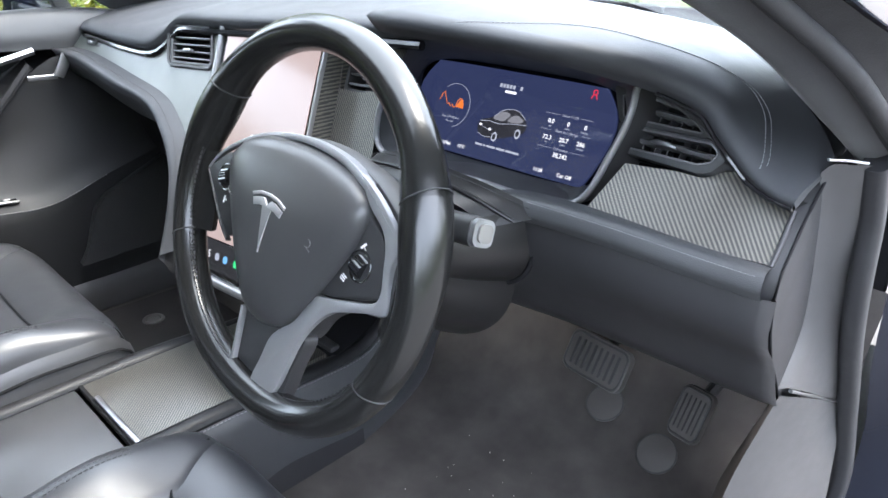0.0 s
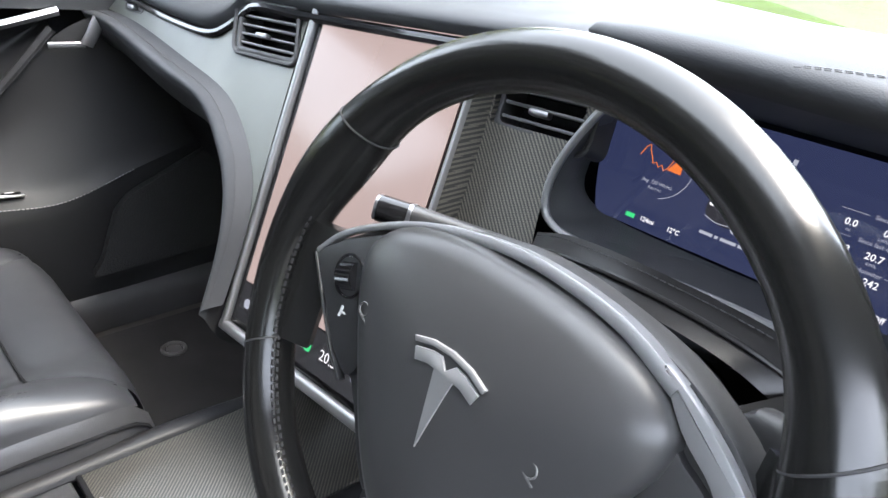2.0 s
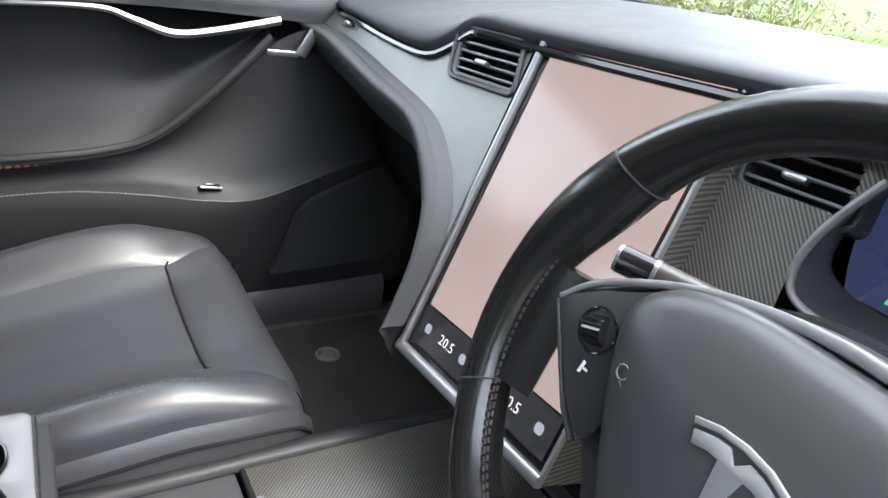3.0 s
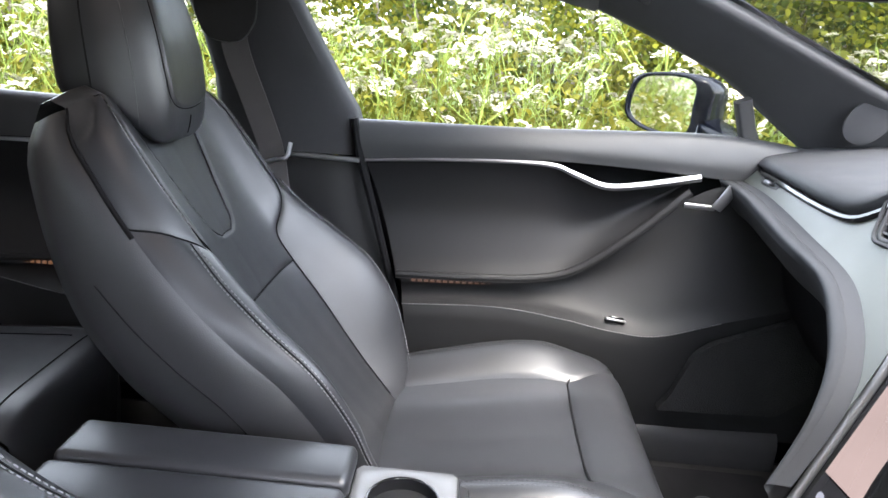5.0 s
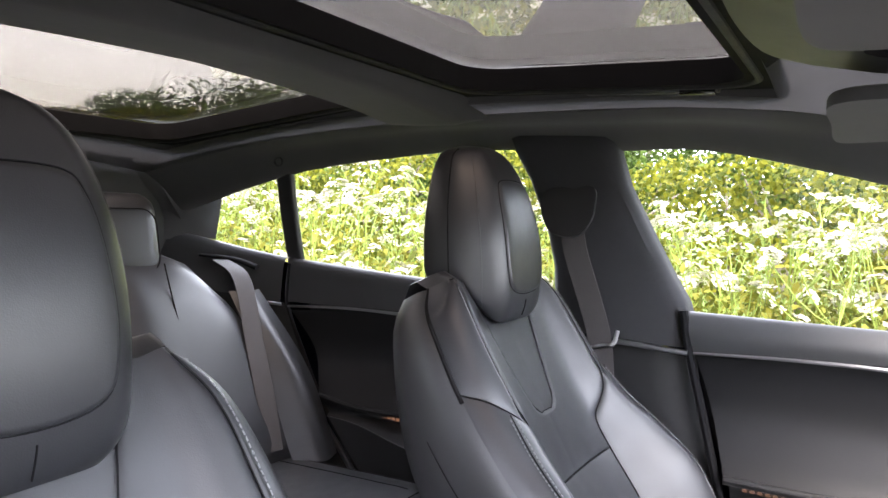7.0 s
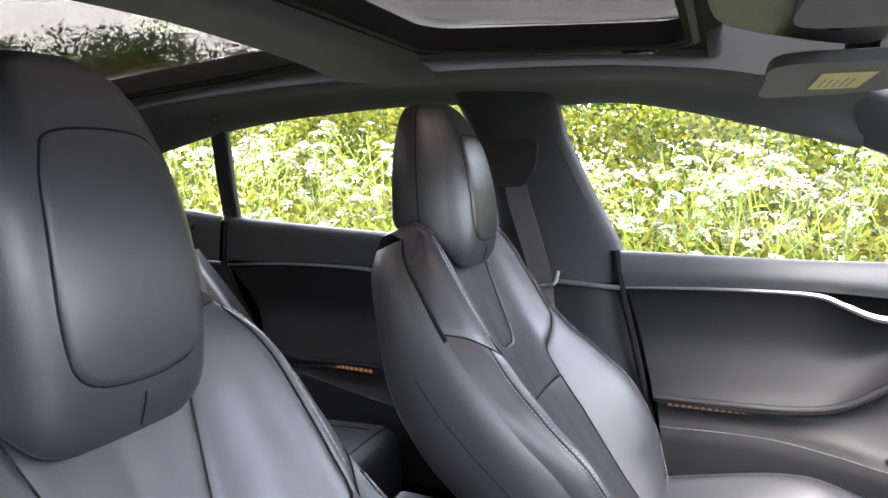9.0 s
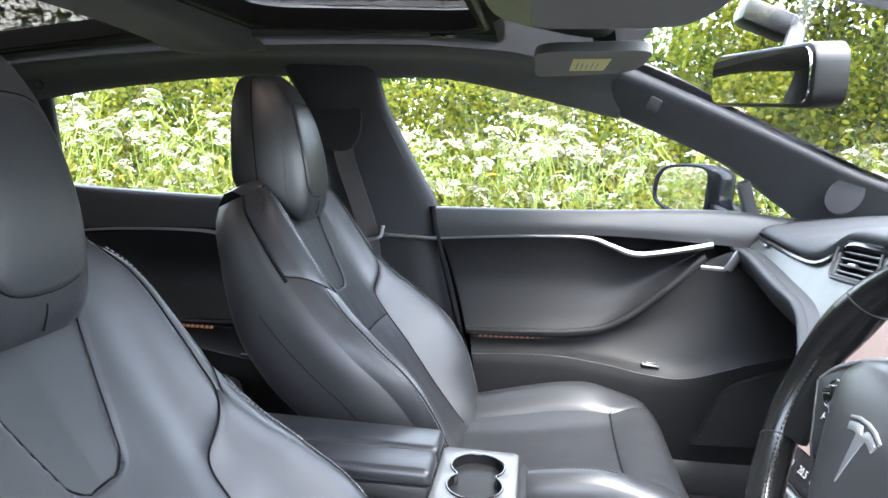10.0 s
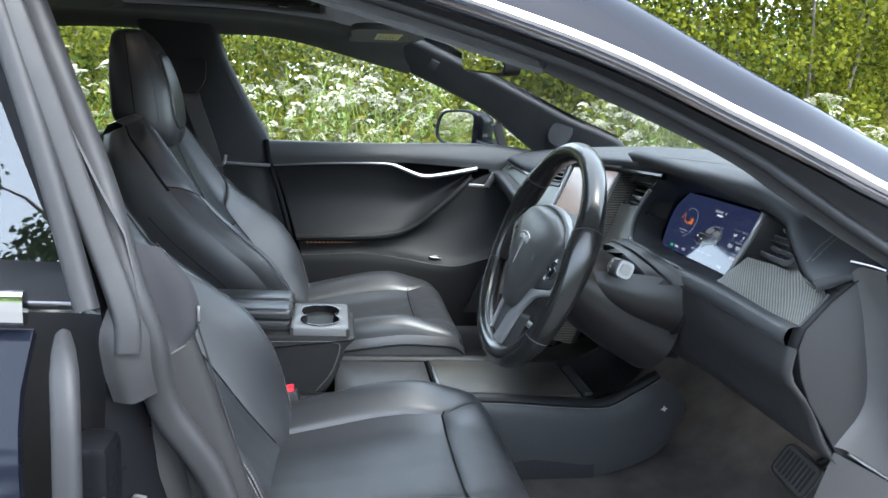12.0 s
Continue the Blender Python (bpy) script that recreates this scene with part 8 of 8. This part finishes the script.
def belts():
    for s in (-1, 1):
        b = thing("seat_belt", "dark grey front seat belt hanging down the door pillar", "seat belt", (s * 0.7, -0.8, 0.9), "front belts")
        mo = basis((s * 0.635, -0.812, 1.050), (0, 1, 0.10) if s > 0 else (0, -1, -0.10), (-s * -0.22, -0.10, 1))
        hs = part("outlet", plate(outline([(-0.050, 0.036), (0.0, 0.041), (0.042, 0.038), (0.054, 0.015), (0.048, -0.022), (0.026, -0.050), (-0.020, -0.056), (-0.046, -0.030), (-0.053, 0.0)], 54), 0.012, mo @ Matrix.Translation((0, 0, 0.008)), 0.004), KNEE, b, "black belt outlet cover")
        part("loop", tube(smooth([tuple(mo @ V(-0.034, -0.002, 0.012)), tuple(mo @ V(0.0, 0.008, 0.020)), tuple(mo @ V(0.034, 0.018, 0.014))], 10), 0.008, 8), GLOSS, hs)
        path = smooth([tuple(mo @ V(0.0, 0.010, 0.024)), (s * 0.650, -0.800, 0.98), (s * 0.672, -0.770, 0.88), (s * 0.688, -0.748, 0.80), (s * 0.692, -0.735, 0.70), (s * 0.692, -0.71, 0.45)], 30)
        part("webbing", sweep(path, rounded(0.047, 0.0022, 0.001, 1), up=(s, -0.15, 0.2)), BELT, b, "woven grey webbing")
        part("guide", tube(smooth([(s * 0.682, -0.765, 0.778), (s * 0.672, -0.735, 0.790), (s * 0.672, -0.715, 0.796), (s * 0.680, -0.710, 0.822)], 12), 0.0045, 8), SATIN, b, "satin metal belt guide")
        part("guide_strip", sweep([V(s * 0.712, -0.725, 0.795), V(s * 0.708, -0.585, 0.795)], rounded(0.008, 0.010, 0.003, 2)), SATIN, b, "satin trim strip")


def overhead():
    for s in (-1, 1):
        v = thing("sun_visor", "folded grey suede sun visor" + (" with a yellow label" if s < 0 else ""), "sun visor", (s * 0.33, -0.32, 1.18), "sun visors")
        o = outline([(-0.150, -0.082), (0.0, -0.084), (0.140, -0.078), (0.158, 0.0), (0.140, 0.080), (-0.06, 0.085), (-0.128, 0.045), (-0.160, -0.040)], 64)
        if s > 0:
            o = [(-x, y) for x, y in o][::-1]
        m = basis((s * 0.262, -0.284, 1.171), (1, 0, -0.02 * s), (0, 1, 0.04))
        part("panel", plate(o, 0.014, m @ Matrix.Translation((0, 0, 0.007)), 0.004), HEADLINER, v)
        if s < 0:
            lb = part("label", plate(rounded(0.150, 0.058, 0.002, 2), 0.0006, m @ pose(0.010, 0.002, -0.0078)), LABEL_Y, v, "yellow warning label")
            part("label_text", join(*[plate([(-0.055, y), (0.03 - 0.01 * (k % 3), y), (0.03 - 0.01 * (k % 3), y + 0.0018), (-0.055, y + 0.0018)], 0.0003, m @ pose(0.010, 0.002, -0.0084)) for k, y in enumerate((-0.02, -0.012, -0.004, 0.004, 0.012))]), DECOR, lb)
        part("hinge", tube([m @ V(-s * 0.13, 0.075, 0.0), m @ V(-s * 0.05, 0.088, 0.004)], 0.005, 8), PLASTIC, v)
    # roof console with map lights
    rc = thing("roof_console", "gloss roof console with map lights", "roof console", (0, -0.36, 1.2))
    part("body", plate(outline([(-0.12, -0.08), (0.12, -0.08), (0.15, 0.0), (0.10, 0.075), (-0.10, 0.075), (-0.15, 0.0)], 42), 0.022, basis((0.0, -0.345, 1.222), (1, 0, 0), (0, 1, -0.20)), 0.0), PLASTIC, rc)
    part("lens", plate(rounded(0.12, 0.030, 0.012, 4), 0.004, basis((0.0, -0.325, 1.197), (1, 0, 0), (0, 1, -0.20))), CHROME, rc, "bright reflective lens")
    # inside mirror
    mi = thing("inside_mirror", "frameless black inside mirror on the windscreen", "mirror", (0.08, -0.12, 1.12))
    mm = basis((0.160, -0.136, 1.112), (0.986, 0.125, -0.05), (0.0, -0.06, 1))
    part("shell", plate(rounded(0.240, 0.058, 0.018, 5), 0.030, mm, 0.004), COLUMN, mi, "black mirror shell")
    part("mirror_glass", plate(rounded(0.232, 0.050, 0.015, 5), 0.002, mm @ Matrix.Translation((0, 0, 0.0028))), MIRROR, mi)
    part("stem", tube([mm @ V(0, 0.01, -0.03), V(0.03, -0.06, 1.18), V(0.01, -0.08, 1.205)], 0.010, 8), PLASTIC, mi)
    part("foot", moved(box((0, 0, 0), (0.05, 0.07, 0.03), 0.01), pose(0.01, -0.09, 1.195, -20)), COLUMN, mi)


def side_mirror(s):
    m = thing("side_mirror", "dark door mirror showing the green verge", "side mirror", (s * 0.95, 0.1, 0.9))
    mm = basis((-0.905, 0.012, 0.932), (0.86, 0.51, 0), (0, 0.03, 1)) if s < 0 else basis((0.925, 0.035, 0.930), (0.92, -0.38, 0), (0, 0.03, 1))
    o = outline([(-0.105, -0.01), (-0.085, 0.045), (-0.02, 0.062), (0.085, 0.058), (0.095, 0.0), (0.085, -0.055), (-0.01, -0.062), (-0.085, -0.045)], 56)
    rows = [[mm @ V(x * k, y * k, z) for x, y in o] for k, z in ((0.86, -0.004), (0.90, 0.004), (1.0, 0.006), (1.04, -0.02), (1.0, -0.06), (0.8, -0.10), (0.4, -0.12), (0.02, -0.125))]
    part("housing", grid(rows, closed=True), PAINT, m, "glossy dark housing")
    part("mirror_glass", plate([(x * 0.89, y * 0.89) for x, y in o], 0.003, mm @ Matrix.Translation((0, 0, 0.001))), MIRROR, m, "mirror glass")
    part("chrome_edge", sweep([mm @ V(x * 1.02, y * 1.02, -0.01) for x, y in o if y < -0.02], ring(0.005, 8), up=(0, 0, 1)), CHROME, m, "chrome lower edge")
    part("arm", sweep([mm @ V(0.07, -0.03, -0.05), V(s * 0.80, 0.11, 0.888), V(s * 0.74, 0.13, 0.880)], rounded(0.07, 0.035, 0.012, 3), up=(0, 0, 1)), PAINT, m)


def right_sill():
    s = thing("sill_trim", "grey plastic kick panel and sill trim beside the pedals", "sill trim", (0.75, 0.2, 0.2), kind="structure")
    crease = [(0.744, 0.222, 0.874), (0.746, 0.263, 0.796), (0.747, 0.285, 0.704), (0.747, 0.258, 0.634)]
    rim = [(0.763, 0.238, 0.874), (0.765, 0.281, 0.805), (0.767, 0.320, 0.700), (0.769, 0.378, 0.568)]
    part("kick_panel", loft([[(0.737, 0.218, 0.866), (0.738, 0.245, 0.80), (0.738, 0.270, 0.70), (0.738, 0.240, 0.638)], crease, [(x * 0.35 + u * 0.65 + 0.001, y * 0.35 + v * 0.65, z * 0.35 + w * 0.65) for (x, y, z), (u, v, w) in zip(crease, rim)], rim, [(x + 0.010, y + 0.022, z - 0.003) for x, y, z in rim]], 24, 16), SILL, s, "grey kick panel with an upright crease")
    part("joint", tube(smooth([(0.747, 0.256, 0.632), (0.757, 0.315, 0.600), (0.769, 0.378, 0.566)], 10), 0.0020, 8), SATIN, s, "bright joint strip")
    part("joint", tube(smooth([(0.743, 0.208, 0.881), (0.754, 0.224, 0.879), (0.765, 0.238, 0.876)], 10), 0.0014, 8), BRUSH, s, "pale joint below the pillar trim")
    part("lower_trim", loft([[(0.742, 0.240, 0.632), (0.715, 0.235, 0.50), (0.705, 0.20, 0.36), (0.71, 0.0, 0.335), (0.72, -0.35, 0.33)], [(0.758, 0.315, 0.597), (0.750, 0.30, 0.50), (0.748, 0.25, 0.37), (0.75, 0.0, 0.345), (0.75, -0.35, 0.34)], [(0.769, 0.380, 0.562), (0.778, 0.39, 0.48), (0.785, 0.35, 0.36), (0.785, 0.0, 0.33), (0.785, -0.35, 0.325)]], 30, 10), SILL, s, "grey sill trim")
    part("inner_kick", loft([[(0.735, 0.28, 0.63), (0.70, 0.24, 0.48), (0.70, 0.18, 0.34), (0.71, 0.0, 0.32), (0.72, -0.3, 0.31)], [(0.70, 0.60, 0.62), (0.68, 0.55, 0.46), (0.685, 0.40, 0.25), (0.69, 0.0, 0.215), (0.69, -0.3, 0.215)]], 24, 10), CARPET, s, "carpeted footwell side")
    part("outer_post", loft([[(0.790, 0.275, 0.90), (0.790, 0.315, 0.80), (0.790, 0.36, 0.64), (0.795, 0.42, 0.5), (0.79, 0.42, 0.33)], [(0.84, 0.46, 0.90), (0.85, 0.48, 0.75), (0.86, 0.48, 0.5), (0.86, 0.44, 0.30)]], 16, 6), PAINT, s, "painted hinge post")
    l = thing("sill_strip", "light grey sill strip beside the passenger carpet", "sill trim", (-0.70, -0.1, 0.25), kind="structure")
    part("strip", loft([[(-0.735, -0.42, 0.325), (-0.735, 0.30, 0.325)], [(-0.70, -0.42, 0.318), (-0.70, 0.30, 0.318)], [(-0.675, -0.42, 0.29), (-0.672, 0.30, 0.29)], [(-0.672, -0.42, 0.23), (-0.67, 0.30, 0.23)]], 14, 10), SILL, l)
    part("kick", loft([[(-0.70, 0.20, 0.29), (-0.69, 0.55, 0.30)], [(-0.70, 0.20, 0.50), (-0.69, 0.55, 0.52)], [(-0.70, 0.20, 0.80), (-0.69, 0.45, 0.80)]], 8, 8), DOOR_SKIN, l)
    return s


console()
armrest()
buckles()
belts()
overhead()
side_mirror(-1)
right_sill()

# ---- outside ----
def ground():
    rows = []
    for y in (-3000, -300, -40, -12, -6, -3, 0, 3, 6, 12, 40, 300, 3000):
        rows.append([V(x, y, GROUND + (0.0 if abs(x) > 60 or abs(y) > 60 else 0.03 * noise.noise(V(x * 0.3, y * 0.3, 0)))) for x in (-3000, -300, -40, -12, -6, -3, 0, 3, 6, 12, 40, 300, 3000)])
    solo("ground", grid(rows), GRASS, "mown green grass verge", "grass", kind="structure")


def leaf_cloud(rnd, count, place, size, aspect=0.7, droop=0.5):
    """Many small bent leaves as one mesh; place(rnd) gives a point and an outward direction."""
    vs, fs = [], []
    for _ in range(count):
        p, out = place(rnd)
        s = size * rnd.uniform(0.6, 1.35)
        d = Vector((rnd.gauss(0, 1), rnd.gauss(0, 1), rnd.gauss(-droop, 0.8)))
        d.normalize()
        n = (out + Vector((rnd.gauss(0, 0.6), rnd.gauss(0, 0.6), rnd.gauss(0.5, 0.6)))).normalized()
        t = d.cross(n)
        if t.length < 1e-3:
            continue
        t.normalize()
        n = t.cross(d)
        w = s * aspect * 0.5
        k = len(vs)
        vs += [p, p + d * s * 0.35 + t * w + n * s * 0.05, p + d * s * 0.35 - t * w + n * s * 0.05, p + d * s * 0.75 + t * w * 0.75, p + d * s * 0.75 - t * w * 0.75, p + d * s - n * s * 0.12]
        fs += [(k, k + 1, k + 2), (k + 1, k + 3, k + 4, k + 2), (k + 3, k + 5, k + 4)]
    me = bpy.data.meshes.new("leaves")
    me.from_pydata([tuple(v) for v in vs], [], fs)
    return me


def mesh_part(name, me, mat, parent=None, label=""):
    me.name = name
    me.materials.append(mat)
    for p in me.polygons:
        p.use_smooth = True
    ob = new(name, me)
    if parent:
        ob.parent = parent
        ob.matrix_parent_inverse = parent.matrix_basis.inverted()
    if label:
        tagged(ob, label)
    return ob


def hedge_top(y):
    low = 1.32 + 0.16 * noise.noise(V(y * 0.7, 2.0, 0)) + 0.08 * noise.noise(V(y * 2.3, 5.0, 0))
    return low + 1.1 * min(1, max(0, (y - 0.4) / 1.2)) + 0.3 * min(1, max(0, (-y - 2.2) / 2))


def hedgerow():
    rnd = random.Random(11)

    def place(r):
        y = r.uniform(-8, 7)
        top = hedge_top(y)
        z = GROUND + (top - GROUND) * r.random() ** 0.7
        x = -2.75 - 0.25 * noise.noise(V(y * 1.1, z * 1.6, 7)) - 0.30 * noise.noise(V(y * 3.4, z * 3.4, 3)) - 0.6 * r.random() ** 3 - 0.25 * max(0, z - 0.6) - 1.5 * max(0, y - 3.4)
        return V(x, y, z), V(1, 0, 0.3)
    h = thing("hedge", "bright green leafy roadside hedge", "hedge", (-3, 0, GROUND))
    tagged(mesh_part("leaves", leaf_cloud(rnd, 105000, place, 0.030, 0.75), LEAF_HEDGE, h), kind="stuff")

    def place2(r):
        y = r.uniform(0.3, 6.5)
        z = r.uniform(0.7, 3.2)
        x = -2.65 - 0.3 * noise.noise(V(y * 0.9, z * 1.3, 17)) - 0.36 * noise.noise(V(y * 3.2, z * 3.2, 9)) - 0.9 * r.random() ** 2 - 1.5 * max(0, y - 3.4)
        return V(x, y, z), V(1, -0.2, 0.3)
    hz = thing("hazel_bush", "tall hazel bush with yellow-green leaves", "bush", (-3, 4, GROUND))
    tagged(mesh_part("leaves", leaf_cloud(rnd, 95000, place2, 0.031, 0.80), LEAF_HAZEL, hz), kind="stuff")
    twigs = []
    for k in range(16):
        y = 0.8 + 3.6 * k / 15
        twigs.append(tube(smooth([(-3.1, y, GROUND), (-3.0 + rnd.uniform(-0.2, 0.2), y + rnd.uniform(-0.2, 0.2), 1.0), (-2.9 + rnd.uniform(-0.3, 0.3), y + rnd.uniform(-0.4, 0.4), 2.5)], 7), 0.017, 6, scale=lambda u: 1 - 0.8 * u))
    tagged(part("stem", join(*twigs), BARK, hz, "brown hazel stems"), kind="stuff")
    core = bmesh.new()
    for k in range(60):
        y = -8 + 11.2 * k / 59
        tp = smooth([(-3.3, y, GROUND), (-3.2 + rnd.uniform(-0.15, 0.15), y + rnd.uniform(-0.2, 0.2), 0.6), (-3.25 + rnd.uniform(-0.3, 0.3), y + rnd.uniform(-0.4, 0.4), hedge_top(y) - 0.1)], 7)
        tb = tube(tp, 0.025, 6, scale=lambda u: 1 - 0.8 * u)
        me = bpy.data.meshes.new("tmp")
        tb.to_mesh(me)
        core.from_mesh(me)
        bpy.data.meshes.remove(me)
        tb.free()
    tagged(part("stem", core, BARK, h, "brown branches"), kind="stuff")


def far_trees():
    rnd = random.Random(5)
    for k in range(17):
        y0 = -17 + 1.7 * k + rnd.uniform(-0.5, 0.5)
        x0 = -10 - rnd.uniform(0, 2)
        hgt = rnd.uniform(2.3, 3.2)
        t = thing("tree", "distant dark green roadside tree", "tree", (x0, y0, GROUND), "far trees")
        part("trunk", tube(smooth([(x0, y0, GROUND), (x0 + 0.1, y0, hgt * 0.5), (x0 - 0.1, y0 + 0.1, hgt * 0.9)], 8), 0.16, 8, scale=lambda u: 1 - 0.8 * u), BARK, t)
        cl = [(V(x0 + rnd.gauss(0, 0.6), y0 + rnd.gauss(0, 1.0), rnd.uniform(0.9, hgt)), rnd.uniform(0.35, 0.8)) for _ in range(30)]

        def place(r):
            c, rad = r.choice(cl)
            d = Vector((r.gauss(0, 1), r.gauss(0, 1), r.gauss(0, 1))).normalized()
            return c + d * rad * r.uniform(0.6, 1.1), d
        mesh_part("crown", leaf_cloud(rnd, 8500, place, 0.080, 0.8), LEAF_DARK, t)
    # trees across the road, mirrored in the paint
    for k in range(9):
        x0, y0 = rnd.uniform(10, 13), -15 + 3.4 * k
        hgt = rnd.uniform(3.4, 5.2)
        t = thing("bare_tree", "thinly leaved tree across the road", "tree", (x0, y0, GROUND), "roadside trees")
        limbs = [tube(smooth([(x0, y0, GROUND), (x0 + 0.1, y0 + 0.1, hgt * 0.45), (x0, y0, hgt)], 8), 0.15, 7, scale=lambda u: 1 - 0.85 * u)]
        cl = []
        for j in range(12):
            z = hgt * rnd.uniform(0.3, 0.9)
            e = V(x0 + rnd.gauss(0, 1.0), y0 + rnd.gauss(0, 1.2), z + rnd.uniform(0.3, 1.2))
            limbs.append(tube(smooth([(x0, y0, z), tuple(V(x0, y0, z).lerp(e, 0.5) + V(0, 0, 0.2)), tuple(e)], 6), 0.05, 5, scale=lambda u: 1 - 0.8 * u))
            cl.append((e, rnd.uniform(0.3, 0.6)))
        part("limbs", join(*limbs), BARK, t)

        def place(r):
            c, rad = r.choice(cl)
            d = Vector((r.gauss(0, 1), r.gauss(0, 1), r.gauss(0, 1))).normalized()
            return c + d * rad * r.uniform(0.4, 1.2), d
        mesh_part("crown", leaf_cloud(rnd, 1700, place, 0.12, 0.8), LEAF_DARK, t)
    # unseen hedge, added to cut the low sky light through the open door
    hb = thing("far_hedge", "unseen dark hedge added across the road to block low sky light", "hedge", (9.5, 0, GROUND))

    def place(r):
        y = r.uniform(-22, 22)
        return V(9.2 + 1.2 * r.random() + 0.6 * noise.noise(V(y * 0.5, 1, 4)), y, GROUND + (2.3 + 0.7 * noise.noise(V(y * 0.4, 7, 2)) + 0.3 * noise.noise(V(y * 1.9, 3, 2))) * r.random() ** 0.8), V(-1, 0, 0.3)
    tagged(mesh_part("leaves", leaf_cloud(rnd, 30000, place, 0.15, 0.8), LEAF_DARK, hb), kind="stuff")


def road():
    rows = [[V(x, y, GROUND + 0.045 - 0.0035 * (x - 4.2) ** 2 * 0.2) for x in (-1.30, 0.0, 1.15, 2.0, 3.5, 5.0, 6.5)] for y in (-400, -60, -20, -8, -3, 0, 3, 8, 20, 60, 400)]
    solo("road", grid(rows), ASPHALT, "grey asphalt lane beside the car", "road", kind="structure")


def umbel(rnd, at, up, r):
    """A flat head of small white flowers on rays: petals, rays."""
    side = up.orthogonal().normalized()
    other = up.cross(side)
    pv, pf, rv, rf = [], [], [], []
    for k in range(13):
        a, q = rnd.uniform(0, 6.28), r * math.sqrt((k + 0.6) / 13.5)
        c = at + (side * math.cos(a * 1.0 + k * 2.4) + other * math.sin(a * 1.0 + k * 2.4)) * q + up * (r * 0.6 - q * q / r * 0.45)
        for j in range(7):
            b = j * 0.9 + a
            p = c + (side * math.cos(b) + other * math.sin(b)) * r * 0.20 * (0.4 + 0.6 * rnd.random()) + up * r * 0.05 * rnd.random()
            s = r * 0.15
            i = len(pv)
            e1, e2 = (side * math.cos(b * 3) + other * math.sin(b * 3) + up * 0.3 * rnd.gauss(0, 1)) * s, (other * math.cos(b * 3) - side * math.sin(b * 3) + up * 0.3 * rnd.gauss(0, 1)) * s
            pv += [p + e1, p + e2, p - e1, p - e2]
            pf.append((i, i + 1, i + 2, i + 3))
        i = len(rv)
        w = other.cross((c - at).normalized()) * 0.0007
        rv += [at + w, at - w, c - w, c + w]
        rf.append((i, i + 1, i + 2, i + 3))
    return pv, pf, rv, rf


def cow_parsley():
    rnd = random.Random(21)
    kinds = []
    for k in range(7):
        pl = thing("cow_parsley", "cow parsley in flower with flat white umbels on green stems", "wildflower", (0, 0, 0), "cow parsley")
        pv, pf, rv, rf, stems = [], [], [], [], []
        hgt = rnd.uniform(0.95, 1.32)
        tips = []
        main = smooth([(0, 0, 0), (rnd.gauss(0, 0.04), rnd.gauss(0, 0.05), hgt * 0.5), (rnd.gauss(0, 0.08), rnd.gauss(0, 0.10), hgt)], 9)
        stems.append(tube(main, 0.0045, 5, scale=lambda u: 1 - 0.6 * u))
        tips.append(main[-1])
        for j in range(8):
            b = main[rnd.randint(3, 7)]
            e = b + V(rnd.gauss(0, 0.13), rnd.gauss(0, 0.16), rnd.uniform(0.16, 0.42))
            e.z = min(e.z, hgt + 0.06)
            stems.append(tube(smooth([tuple(b), tuple(b.lerp(e, 0.5) + V(0, 0, -0.03)), tuple(e)], 5), 0.0022, 4))
            tips.append(e)
        for e in tips:
            for _ in range(rnd.choice((1, 2, 2, 3))):
                f = e + V(rnd.gauss(0, 0.03), rnd.gauss(0, 0.03), rnd.uniform(0.0, 0.05))
                up = V(rnd.gauss(0.1, 0.45), rnd.gauss(0, 0.45), 1).normalized()
                stems.append(tube([e - V(0, 0, 0.03), f], 0.0014, 3))
                a, b, c, d = umbel(rnd, f, up, rnd.uniform(0.019, 0.035))
                pf += [tuple(i + len(pv) for i in q) for q in b]
                pv += a
                rf += [tuple(i + len(rv) for i in q) for q in d]
                rv += c
        me = bpy.data.meshes.new("umbels")
        me.from_pydata([tuple(v) for v in pv], [], pf)
        mesh_part("umbels", me, PETAL, pl, "white flower heads")
        me = bpy.data.meshes.new("rays")
        me.from_pydata([tuple(v) for v in rv], [], rf)
        tagged(mesh_part("rays", me, STEM, pl), kind="stuff")
        part("stems", join(*stems), STEM, pl, "pale green stems")

        def place(r):
            b = main[r.randint(1, 6)]
            return b + V(r.gauss(0, 0.12), r.gauss(0, 0.12), r.gauss(0, 0.10)), V(0, 0, 1)
        mesh_part("fronds", leaf_cloud(rnd, 420, place, 0.040, 0.45), LEAF_FERN, pl, "ferny leaves")
        kinds.append(pl)
    n = 0
    for k in range(112):
        y = -4.6 + 7.6 * (k + rnd.random()) / 112
        x = -1.55 - 0.95 * rnd.random() ** 1.2
        m = pose(x, y, GROUND - 0.02, rnd.gauss(0, 4), rnd.gauss(0, 4), rnd.uniform(0, 360))
        if n < len(kinds):
            kinds[n].matrix_basis = m
        else:
            copy_thing(kinds[rnd.randrange(len(kinds))], m)
        n += 1

    def place(r):
        y = r.uniform(-6, 4.5)
        x = -1.6 - 1.1 * r.random()
        return V(x, y, GROUND + r.random() ** 1.4 * (0.55 + 0.5 * (-x - 1.6))), V(0.6, 0, 0.8)
    tagged(mesh_part("undergrowth", leaf_cloud(rnd, 26000, place, 0.055, 0.35, -0.6), LEAF_FERN), "bright green grass and ferny undergrowth below the flowers", "undergrowth", kind="stuff")


ground()
road()
hedgerow()
far_trees()
cow_parsley()
